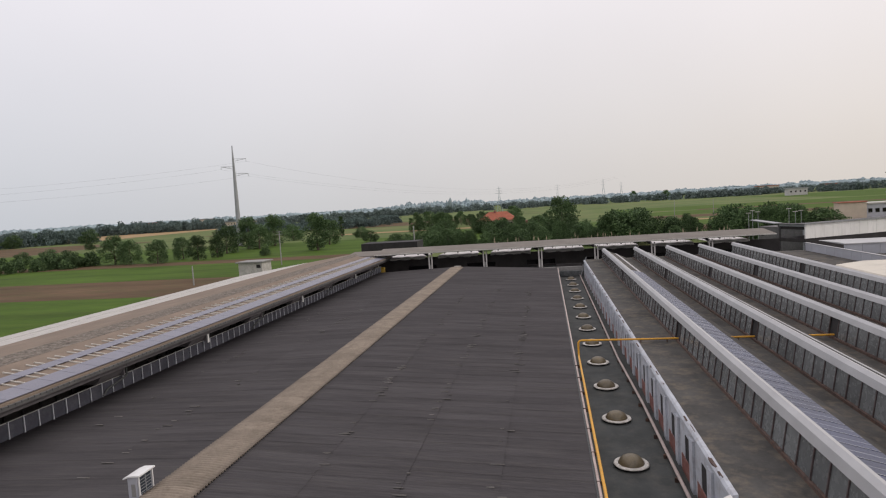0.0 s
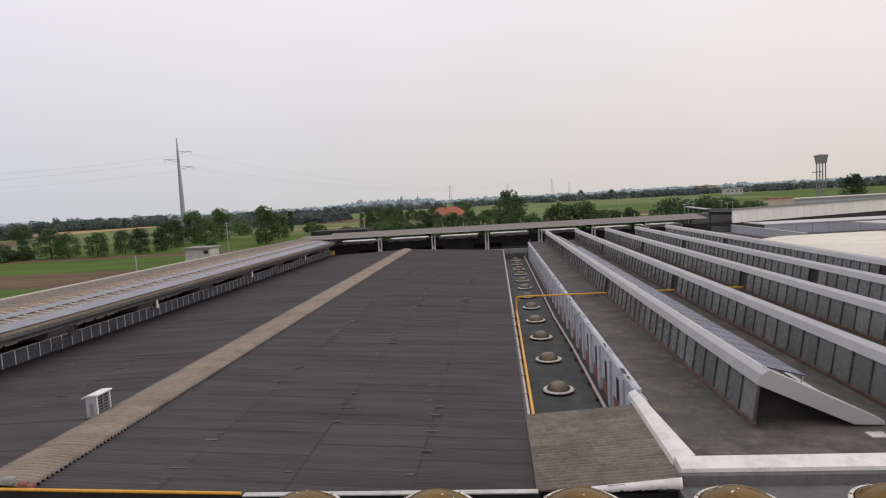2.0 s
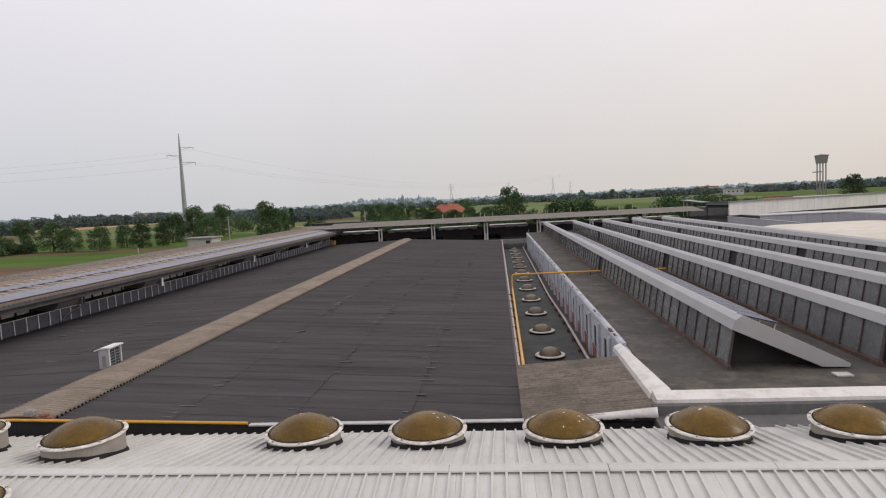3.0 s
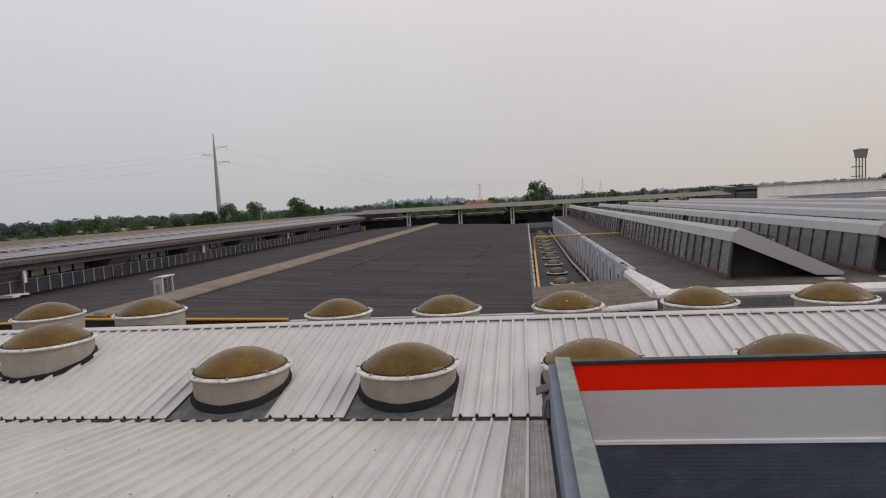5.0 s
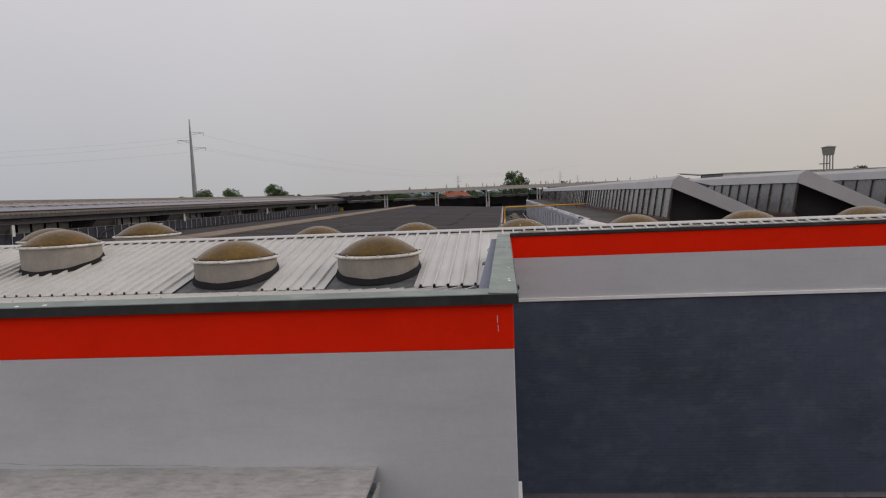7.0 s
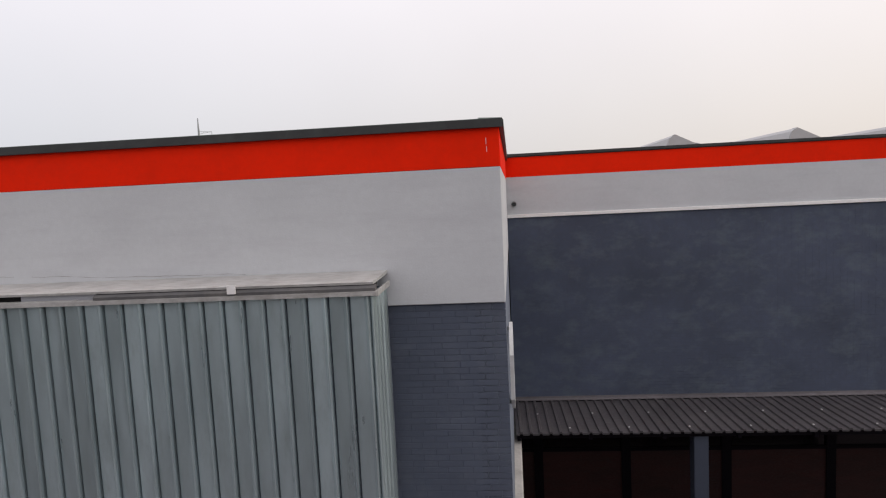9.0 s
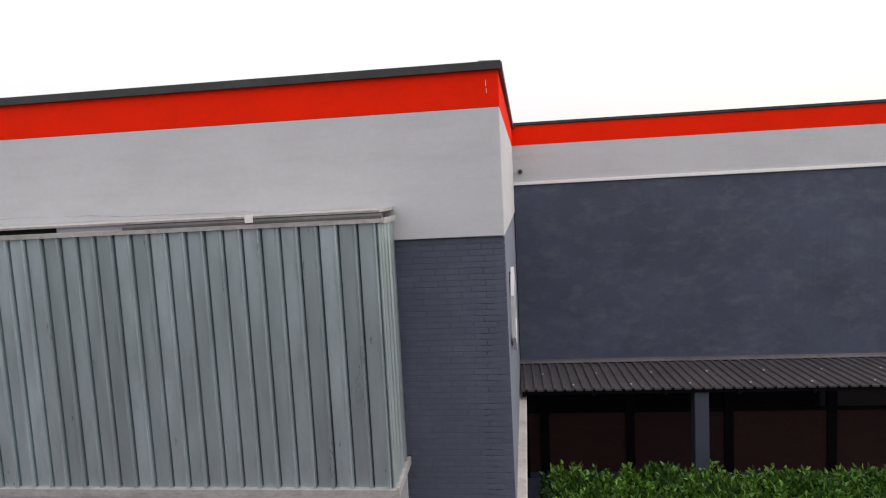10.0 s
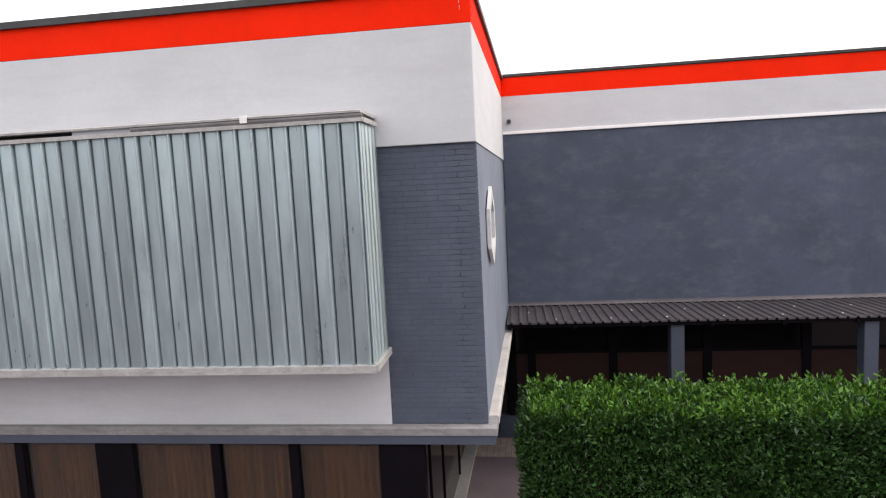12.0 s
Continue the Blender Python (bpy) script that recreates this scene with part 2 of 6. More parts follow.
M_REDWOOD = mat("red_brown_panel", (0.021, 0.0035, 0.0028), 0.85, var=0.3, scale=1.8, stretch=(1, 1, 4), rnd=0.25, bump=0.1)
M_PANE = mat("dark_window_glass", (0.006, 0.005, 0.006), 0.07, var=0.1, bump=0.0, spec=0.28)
M_TILE = mat("tan_plinth_tile", (0.3, 0.24, 0.2), 0.7, var=0.12, scale=3, rnd=0.15, stain=(0.16, 0.12, 0.1), stain_amount=0.4, bump=0.1)
M_PAVE = mat("mauve_pavement", (0.13, 0.1, 0.11), 0.85, var=0.14, scale=1.2, stain=(0.09, 0.08, 0.08), stain_amount=0.4, bump=0.3, bump_scale=40)
M_ASPHALT = mat("asphalt", (0.05, 0.05, 0.052), 0.9, var=0.2, scale=0.8, bump=0.3, bump_scale=60)
M_LEAF = mat("laurel_leaf", (0.019, 0.053, 0.012), 0.45, var=0.15, scale=3, island=0.3, hue2=(0.036, 0.094, 0.018), bump=0.0, spec=0.45)
# lighter green: young growth, with light from above put into it
M_TOPLEAF = mat("young_top_lit_leaf", (0.05, 0.12, 0.012), 0.5, var=0.15, scale=3, island=0.3, hue2=(0.074, 0.168, 0.018), bump=0.0, spec=0.25)
M_HEDGECORE = mat("dark_hedge_core", (0.03, 0.028, 0.015), 0.9, var=0.3)
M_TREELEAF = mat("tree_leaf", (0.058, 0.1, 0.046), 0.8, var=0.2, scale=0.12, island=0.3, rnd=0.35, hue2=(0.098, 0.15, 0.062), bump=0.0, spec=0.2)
M_BARK = mat("bark", (0.1, 0.08, 0.06), 0.95, var=0.3, scale=3, bump=0.5)
# leaf green paled towards blue: distance haze mixed into the colour
M_WOODSHAZE = mat("far_wood_hazed", (0.16, 0.2, 0.19), 0.9, var=0.2, scale=0.05, fine=0.5, island=0.35, bump=0.0, spec=0.05)
# blue-grey of the air itself, put on far trees and pylons
M_HAZETONE = mat("distance_haze_tone", (0.27, 0.33, 0.35), 1.0, var=0.12, scale=0.01, fine=0.1, island=0.2, bump=0.0, spec=0.0)
M_GROUND = mat("farmland", (0.085, 0.13, 0.04), 0.95, var=0.2, scale=0.012, fine=0.3, stain=(0.2, 0.16, 0.09), stain_amount=0.7, hue2=(0.13, 0.16, 0.06), bump=0.0, spec=0.1)
M_GREEN = mat("young_green_crop", (0.058, 0.102, 0.014), 0.95, var=0.3, scale=0.05, fine=0.6, stretch=(0.5, 1.6, 1), stain=(0.1, 0.135, 0.03), stain_amount=0.5, bump=0.0, spec=0.1)
M_SOIL = mat("bare_brown_soil", (0.108, 0.07, 0.042), 0.95, var=0.3, scale=0.06, fine=0.7, stretch=(0.5, 1.6, 1), stain=(0.08, 0.1, 0.035), stain_amount=0.65, bump=0.0, spec=0.1)
M_STRAW = mat("dry_straw_strip", (0.32, 0.22, 0.12), 0.95, var=0.15, scale=0.05, fine=0.7, bump=0.0, spec=0.1)
M_STEEL = mat("galvanised_mast", (0.3, 0.31, 0.32), 0.55, 0.4, var=0.1, scale=0.4, bump=0.0)
M_TERRACOTTA = mat("terracotta_roof", (0.3, 0.095, 0.055), 0.9, var=0.2, scale=0.5, bump=0.2)
M_CREAM = mat("cream_wall", (0.52, 0.44, 0.36), 0.9, var=0.08, scale=0.2, stain=(0.36, 0.3, 0.25), stain_amount=0.4)
M_WHITEPANEL = mat("white_panel", (0.84, 0.82, 0.78), 0.55, var=0.05, scale=0.3, rnd=0.04, stain=(0.5, 0.47, 0.44), stain_amount=0.4, streak=(2, 2, 0.4))
M_GREYPANEL = mat("light_grey_panel", (0.4, 0.41, 0.45), 0.55, 0.1, var=0.07, scale=0.3, rnd=0.06, stain=(0.3, 0.3, 0.33), stain_amount=0.4)
M_CREAMROOF = mat("cream_flat_roof", (0.6, 0.56, 0.48), 0.8, var=0.08, scale=0.2, stain=(0.38, 0.35, 0.3), stain_amount=0.5)
M_TARP = mat("crumpled_white_sheet", (0.5, 0.48, 0.47), 0.7, var=0.1, scale=0.7, stain=(0.36, 0.34, 0.33), stain_amount=0.5)
M_SCREEN = mat("grey_screen_sheet", (0.046, 0.046, 0.058), 0.6, var=0.2, scale=0.8, stain=(0.12, 0.12, 0.13), stain_amount=0.4, bump=0.05, spec=0.12)
M_LICHENLAP = mat("pale_lichen", (0.118, 0.11, 0.103), 0.95, var=0.25, scale=3, island=0.3, bump=0.2)
M_MULLION = mat("dark_red_mullion", (0.066, 0.05, 0.05), 0.8, var=0.3, scale=3, stain=(0.14, 0.08, 0.06), stain_amount=0.5, bump=0.1)
# green lightened and blued for the haze over the fields
M_TREEHAZE = mat("middle_leaf_hazed", (0.12, 0.16, 0.15), 0.9, var=0.2, scale=0.05, fine=0.5, island=0.35, bump=0.0, spec=0.05)
M_BRIGHT = mat("bright_white", (0.85, 0.84, 0.82), 0.5, var=0.05, stain=(0.6, 0.57, 0.52), stain_amount=0.3, bump=0.05)
M_MAUVE = mat("mauve_grey_concrete", (0.138, 0.128, 0.135), 0.9, var=0.15, scale=1.2, stain=(0.1, 0.09, 0.09), stain_amount=0.5, bump=0.2, spec=0.15)
M_RAILPALE = mat("pale_rail", (0.52, 0.49, 0.44), 0.6, 0.1, var=0.1, bump=0.0)
M_REED = mat("dry_reed", (0.34, 0.3, 0.2), 0.95, var=0.2, scale=1, island=0.3, bump=0.0, spec=0.1)
# dull tone for the added, unseen wall across the road
M_SKYBLOCK = mat("sky_block_dull", (0.2, 0.18, 0.165), 0.9, var=0.2, scale=0.5, stain=(0.2, 0.17, 0.15), stain_amount=0.4, bump=0.2)
M_LEDGE = mat("stained_grey_concrete", (0.235, 0.23, 0.23), 0.9, var=0.18, scale=1.6, fine=14, stain=(0.1, 0.095, 0.09), stain_amount=0.75, streak=(1.2, 3, 4), bump=0.3)
M_LEAD = mat("weathered_lead", (0.12, 0.118, 0.12), 0.75, 0.1, var=0.2, scale=1.5, stain=(0.22, 0.2, 0.18), stain_amount=0.5, bump=0.15, spec=0.12)
M_FARROOF = mat("grey_tan_far_roof", (0.185, 0.168, 0.15), 0.9, var=0.14, scale=0.4, fine=5, stain=(0.2, 0.185, 0.17), stain_amount=0.5, bump=0.2, spec=0.12)
M_YBOX = mat("yellow_panel", (0.6, 0.4, 0.06), 0.6, var=0.1)
M_WIRE = mat("cable", (0.16, 0.16, 0.17), 0.6, 0.3, var=0.05, bump=0.0)


# ------------------------------------------------------------------ mesh helpers
def obj(name, verts, faces, material, parent=None, label="", smooth=False):
    me = bpy.data.meshes.new(name)
    me.from_pydata([tuple(map(float, v)) for v in verts], [], faces)
    me.materials.append(material)
    if smooth:
        me.polygons.foreach_set("use_smooth", [True] * len(me.polygons))
    me.update()
    o = new(name, me)
    o.parent = parent
    if label:
        o["label"] = label
    return o


def part(name, bm, material, parent=None, label="", smooth=False):
    me = bpy.data.meshes.new(name)
    bmesh.ops.recalc_face_normals(bm, faces=bm.faces)
    bm.to_mesh(me)
    bm.free()
    me.materials.append(material)
    if smooth:
        me.polygons.foreach_set("use_smooth", [True] * len(me.polygons))
    o = new(name, me)
    o.parent = parent
    if label:
        o["label"] = label
    return o


def share(name, src, m, parent=None):
    """Another object on the same mesh."""
    o = new(name, src.data)
    o.parent = parent
    o.matrix_basis = m
    return o


def empty(name, loc=(0, 0, 0)):
    o = new(name)
    o.location = loc
    o.empty_display_size = 0.2
    return o


def add_box(bm, x0, x1, y0, y1, z0, z1, bevel=0.0):
    r = bmesh.ops.create_cube(bm, size=1)
    for v in r["verts"]:
        v.co = Vector(((x0 + x1) / 2 + v.co.x * (x1 - x0), (y0 + y1) / 2 + v.co.y * (y1 - y0), (z0 + z1) / 2 + v.co.z * (z1 - z0)))
    if bevel:
        bmesh.ops.bevel(bm, geom=list({e for v in r["verts"] for e in v.link_edges}), offset=bevel, segments=1, affect="EDGES")


def box(name, x0, x1, y0, y1, z0, z1, material, parent=None, label="", bevel=0.0):
    bm = bmesh.new()
    add_box(bm, x0, x1, y0, y1, z0, z1, bevel)
    return part(name, bm, material, parent, label)


def prism(name, pts, axis, a, b, material, parent=None, label=""):
    """A closed outline (list of 2-tuples) drawn out along an axis from a to b. axis y: (x, z); axis x: (y, z); axis z: (x, y)."""
    def put(p, d):
        return {"y": (p[0], d, p[1]), "x": (d, p[0], p[1]), "z": (p[0], p[1], d)}[axis]
    bm = bmesh.new()
    lo, hi = [bm.verts.new(put(p, a)) for p in pts], [bm.verts.new(put(p, b)) for p in pts]
    n = len(pts)
    for i in range(n):
        bm.faces.new((lo[i], lo[(i + 1) % n], hi[(i + 1) % n], hi[i]))
    bm.faces.new(lo)
    bm.faces.new(hi)
    return part(name, bm, material, parent, label)


def pipe(name, pts, r, material, parent=None, label="", sides=10, elbow=0.0):
    cu = bpy.data.curves.new(name, "CURVE")
    cu.dimensions, cu.bevel_depth, cu.bevel_resolution = "3D", r, max(1, sides // 4)
    sp = cu.splines.new("POLY")
    path = []
    for i, p in enumerate(pts):
        p = Vector(p)
        if elbow and 0 < i < len(pts) - 1:
            a, b = (Vector(pts[i - 1]) - p).normalized(), (Vector(pts[i + 1]) - p).normalized()
            for k in range(5):
                s = k / 4
                path.append((1 - s) ** 2 * (p + a * elbow) + 2 * s * (1 - s) * p + s * s * (p + b * elbow))
        else:
            path.append(p)
    sp.points.add(len(path) - 1)
    for q, p in zip(sp.points, path):
        q.co = (*p, 1)
    cu.use_fill_caps = True
    tmp = bpy.data.objects.new(name, cu)
    me = bpy.data.meshes.new_from_object(tmp)
    bpy.data.objects.remove(tmp)
    me.materials.clear()
    me.materials.append(material)
    me.polygons.foreach_set("use_smooth", [True] * len(me.polygons))
    o = new(name, me)
    o.parent = parent
    if label:
        o["label"] = label
    return o


def lathe(name, rings, n, material, parent=None, label="", bottom=None, smooth=True):
    """Rings of (radius, z) turned round the z axis. bottom(x, y): height that replaces the first ring's."""
    verts, faces = [], []
    for i, (r, z) in enumerate(rings):
        for k in range(n):
            a = 2 * math.pi * k / n
            x, y = r * math.cos(a), r * math.sin(a)
            verts.append((x, y, bottom(x, y) if bottom and i == 0 else z))
    for i in range(len(rings) - 1):
        for k in range(n):
            a, b = i * n + k, i * n + (k + 1) % n
            faces.append((a, b, b + n, a + n))
    return obj(name, verts, faces, material, parent, label, smooth)


def ribbed(name, x0, x1, y0, z0, y1, z1, material, parent=None, pitch=0.2685, rib=0.05, half=0.03, drop=0.05, label="", phase=0.1605):
    """A trapezoidal roof sheet from the eave line (y0, z0) up to (y1, z1), ribs on a common grid along x, with turned-down ends."""
    xs = [(x0, 0.0)]
    k = math.ceil((x0 + half - phase) / pitch)
    while k * pitch + phase + half < x1:
        c = k * pitch + phase
        xs += [(c - half, 0), (c - half * 0.62, rib), (c + half * 0.62, rib), (c + half, 0)]
        k += 1
    xs.append((x1, 0.0))
    n = len(xs)
    verts = [(x, y0, z0 + h - drop) for x, h in xs] + [(x, y0, z0 + h) for x, h in xs] + [(x, y1, z1 + h) for x, h in xs] + [(x, y1, z1 + h - drop) for x, h in xs]
    faces = []
    for j in range(3):
        faces += [(j * n + i, j * n + i + 1, (j + 1) * n + i + 1, (j + 1) * n + i) for i in range(n - 1)]
    return obj(name, verts, faces, material, parent, label)


def wavy_mesh(name, width, length, waves, amp, material, rise=0.0, thick=0.012, seg=6, arch=0.0, cross=1):
    """A corrugated sheet: waves run along x (the length), undulating along y (the width)."""
    ny = waves * seg + 1
    verts, faces = [], []
    for layer in (0, 1):
        for j in range(ny):
            y = width * j / (ny - 1)
            w = amp * math.cos(2 * math.pi * waves * j / (ny - 1))
            for i in range(cross + 1):
                u = i / cross
                verts.append((length * u, y, w + rise * u + arch * math.sin(math.pi * u) - layer * thick))
    c = cross + 1
    for j in range(ny - 1):
        for i in range(cross):
            a = j * c + i
            faces.append((a, a + 1, a + 1 + c, a + c))
    o = ny * c
    for j in range(ny - 1):
        for i in (0, cross):
            a = j * c + i
            faces.append((a, a + c, a + c + o, a + o))
    for j in (0, ny - 1):
        for i in range(cross):
            a = j * c + i
            faces.append((a, a + 1, a + 1 + o, a + o))
    me = bpy.data.meshes.new(name)
    me.from_pydata(verts, [], faces)
    me.materials.append(material)
    me.polygons.foreach_set("use_smooth", [k < (ny - 1) * cross for k in range(len(me.polygons))])
    me.update()
    return me


def joined(name, me, mats, material, parent=None):
    """Copies of one small mesh at many poses, in one object."""
    n = len(me.vertices)
    co = np.empty(n * 3)
    me.vertices.foreach_get("co", co)
    co = np.c_[co.reshape(-1, 3), np.ones(n)]
    polys = [tuple(p.vertices) for p in me.polygons]
    verts, faces = [], []
    for k, m in enumerate(mats):
        verts.append((co @ np.array(m).T)[:, :3])
        faces += [tuple(i + k * n for i in p) for p in polys]
    o = obj(name, np.concatenate(verts), faces, material, parent)
    o.data.polygons.foreach_set("use_smooth", [True] * len(o.data.polygons))
    return o


# ------------------------------------------------------------------ ground and fields
tagged(obj("ground", [(-6000, -1500, -0.05), (6000, -1500, -0.05), (6000, 9000, -0.05), (-6000, 9000, -0.05)], [(0, 1, 2, 3)], M_GROUND),
                "flat green and brown farmland reaching the horizon", "ground", kind="structure")

def flat(name, x0, x1, y0, y1, material, label):
    o = obj(name, [(x0, y0, 0.012), (x1, y0, 0.012), (x1, y1, 0.012), (x0, y1, 0.012)], [(0, 1, 2, 3)], material)
    return tagged(o, label, "field", kind="structure")


flat("field", -900, -39.5, -60, 123, M_GREEN, "bright green young crop field")
flat("field", -900, -39.5, 123.2, 158, M_SOIL, "bare brown ploughed field strip")
flat("field", -900, -44, 158.2, 206, M_GREEN, "green crop strip beside the ploughed soil")
flat("field", -900, -60, 206.2, 222, M_SOIL, "brown weedy strip before the trees")
flat("field", -700, -60, 222.2, 330, M_GREEN, "green meadow behind the first trees")
flat("field", -700, -330, 330.2, 470, M_SOIL, "brown scrubby field behind the meadow")
flat("field", -660, -480, 560, 960, M_STRAW, "pale earth bank far across the fields")
flat("field", 60, 900, 430, 505, M_GREEN, "long green field beyond the far trees")
flat("field", 120, 900, 505.2, 528, M_SOIL, "narrow brown strip between green fields")
flat("field", 60, 900, 528.2, 640, M_GREEN, "green field behind the brown strip")
flat("field", 60, 520, 262, 300, M_SOIL, "brown weedy field beyond the far trees")
flat("field", 64, 420, 300.2, 348, M_GREEN, "green crop behind the weedy field")
flat("field", 40, 700, 385, 424, M_SOIL, "brown soil strip")
flat("field", 70, 120, 350, 362, M_STRAW, "narrow dry straw strip")
flat("field", -160, -40, 395, 412, M_STRAW, "dry straw-coloured strip of field")
flat("field", -325, -60, 520, 640, M_SOIL, "pinkish bare field far away")
flat("field", -59.5, 60, 230, 384, M_GREEN, "green meadow round the red-roofed house")
flat("field", 300, 1600, 660, 1000, M_GREEN, "wide green field in the distance")

tagged(box("pavement", -30, 30, -9, 5.6, -0.1, 0.1, M_PAVE), "mauve-grey paved forecourt before the facade", "pavement", kind="structure")
tagged(box("road", -60, 60, -30, -9.004, -0.1, 0.02, M_ASPHALT), "asphalt road before the factory", "road", kind="structure")

# never in view: added to cut low sky light and darken reflections
tagged(box("wall_street", -70, 70, -30.5, -30.0, -0.1, 9.0, M_SKYBLOCK), "unseen wall added across the road to hold off low sky light", "wall", kind="structure")

# ------------------------------------------------------------------ the front block: walls, bands, copings
Z_TOP, Z_RED, Z_WHITE, Z_LEDGE = 7.95, 7.545, 6.225, 2.857
YB = 6.3                      # plane of the recessed main facade
ASKEW = 1.67                  # degrees by which the street front turns from the roofs' square
XL, XR = -26.0, 26.0

wall_front = tagged(box("wall_front", XL, -0.3, 0.046, 0.3, Z_LEDGE, 7.93, M_MORTAR), "front wall of the projecting block, painted slate brick with bands", "wall", kind="structure")
box("white_panel", XL, -1.185, 0.02, 0.05, Z_LEDGE, Z_WHITE, M_WHITE, wall_front, "smooth white render")
box("white_band", XL, 0.0, 0.0, 0.05, Z_WHITE, Z_RED, M_WHITE, wall_front, "off-white plaster band", 0.006)
box("red_band", XL, 0.0, -0.002, 0.05, Z_RED + 0.001, 7.93, M_RED, wall_front, "orange-red painted band", 0.004)
wall_side = tagged(box("wall_side", -0.3, -0.0165, 0.05, YB + 0.2, Z_LEDGE, 7.93, M_SIDEWALL), "smooth pale blue-grey side wall of the projecting block", "wall", kind="structure")
box("white_band", -0.016, 0.0, 0.0505, YB, Z_WHITE, Z_RED, M_WHITE, wall_side, "off-white plaster band")
box("red_band", -0.016, 0.002, 0.0505, YB, Z_RED + 0.001, 7.93, M_RED, wall_side, "orange-red painted band")
wall_main = tagged(box("wall_main", 0.0, XR, YB, YB + 0.25, 0.5, 6.768, M_SLATE), "recessed main facade in weathered slate-blue paint", "wall", kind="structure")
box("white_band", 0.0, XR, YB - 0.012, YB + 0.25, 6.834, 7.579, M_WHITE, wall_main, "pale grey-white plaster band")
box("white_edge", 0.0, XR, YB - 0.05, YB + 0.25, 6.768, 6.832, M_BRIGHT, wall_main, "projecting white drip edge", 0.006)
box("red_band", 0.0, XR, YB - 0.014, YB + 0.25, 7.58, 7.985, M_RED, wall_main, "orange-red painted band")

coping_front = tagged(empty("coping_front", (-2, 0.1, 7.95)), "grey-green metal coping with a black fascia, stained", "coping", kind="structure")
coping_side = tagged(empty("coping_side", (-0.1, 3, 7.95)), "weathered green metal coping of the side parapet", "coping", kind="structure")
coping_main = tagged(empty("coping_main", (5, YB, 7.95)), "black-edged metal coping over the red band", "coping", kind="structure")


def inv_chain(o):
    m = Matrix.Identity(4)
    while o:
        m = o.matrix_parent_inverse @ o.matrix_basis @ m
        o = o.parent
    return m.inverted()


def adopt(parent, *kids):
    for o in kids:
        o.parent = parent
        o.matrix_parent_inverse = inv_chain(parent)


for k in range(9):
    x1 = -0.004 - 2.9 * k
    adopt(coping_front, prism("cap", [(-0.045, 7.985), (-0.04, 8.0), (0.18, 8.008), (0.185, 7.96), (0.17, 7.95), (-0.03, 7.95)], "x", x1 - 2.894, x1 - (0.18 if k == 0 else 0), M_COPING))
adopt(coping_front, box("fascia", XL, 0.034, -0.052, -0.006, 7.915, 7.994, M_BLACK))
for k in range(3):
    y0 = (-0.04, 2.9, 4.5)[k]
    y1 = (2.897, 4.497, YB + 0.34)[k]
    adopt(coping_side, prism("cap", [(-0.195, 7.955), (-0.19, 8.01), (0.035, 8.0), (0.04, 7.985), (0.03, 7.95)], "y", y0, y1, M_COPING))
adopt(coping_side, box("fascia", 0.006, 0.046, 0.0, YB - 0.052, 7.92, 7.992, M_BLACK))
for k in range(9):
    x0 = 0.045 + 2.9 * k
    adopt(coping_main, prism("cap", [(YB - 0.045, 8.03), (YB + 0.06, 8.04), (YB + 0.1, 8.035), (YB + 0.1, 7.97), (YB - 0.03, 7.97)], "x", x0, x0 + 2.894, M_BLACK))
adopt(coping_main, box("fascia", 0.042, XR, YB - 0.05, YB - 0.016, 7.985, 8.037, M_BLACK))

spots = tagged(empty("bird_droppings", (-0.05, 1.5, 8.0)), "dried white bird droppings on the green coping", "droppings")
for xx, yy, r_ in ((-0.02, 0.62, 0.014), (-0.025, 0.72, 0.012), (-0.02, 1.55, 0.012), (-0.03, 3.9, 0.01), (-3.92, -0.09, 0.022), (-4.15, -0.12, 0.018)):
    drop = lathe("spot", [(r_, -0.003), (r_ * 0.8, 0.003), (0.002, 0.005)], 7, M_BRIGHT)
    drop.location = (xx, yy, 8.0 - 0.045 * (xx - 0.035) if yy > 0.2 else 8.003)
    adopt(spots, drop)
bent = tagged(empty("bent_flashing", (-0.32, 6.5, 7.2)), "bent grey lead flashing beside the parapet's end", "flashing")
adopt(bent, prism("upright_flap", [(-0.42, 7.12), (-0.36, 7.42), (-0.22, 7.5), (-0.2, 7.46), (-0.33, 7.38), (-0.38, 7.12)], "y", 6.35, 6.9, M_LEAD))
adopt(bent, prism("folded_lip", [(-0.5, 7.44), (-0.34, 7.5), (-0.2, 7.56), (-0.2, 7.53), (-0.34, 7.47), (-0.5, 7.42)], "y", 6.6, 6.95, M_LEAD, label="folded edge"))

scratch = tagged(empty("paint_scratch", (-0.122, 0, 7.77)), "thin white drip mark on the red band", "paint mark")
for k, (z0, z1) in enumerate(((7.76, 7.82), (7.69, 7.74))):
    adopt(scratch, box("drip", -0.128 + 0.004 * k, -0.124 + 0.004 * k, -0.006, -0.0035, z0, z1, M_UNIT))

crack = tagged(empty("plaster_crack", (-4, 0, 6.62)), "fine dark crack running along the white plaster", "crack")
rs = random.Random(33)
for k, (a, b, zc) in enumerate(((-6.3, -5.1, 6.64), (-4.9, -2.6, 6.66), (-8.6, -6.9, 6.68))):
    n = int((b - a) / 0.06)
    top_ = []
    z = zc
    for i in range(n + 1):
        z += rs.uniform(-0.007, 0.007)
        top_.append((a + (b - a) * i / n, z))
    verts = [(x, -0.004, z) for x, z in top_] + [(x, -0.004, z - rs.uniform(0.0008, 0.0045)) for x, z in top_]
    adopt(crack, obj("crack_line", verts, [(i, n + 1 + i, n + 2 + i, i + 1) for i in range(n)], M_CONCRETE))

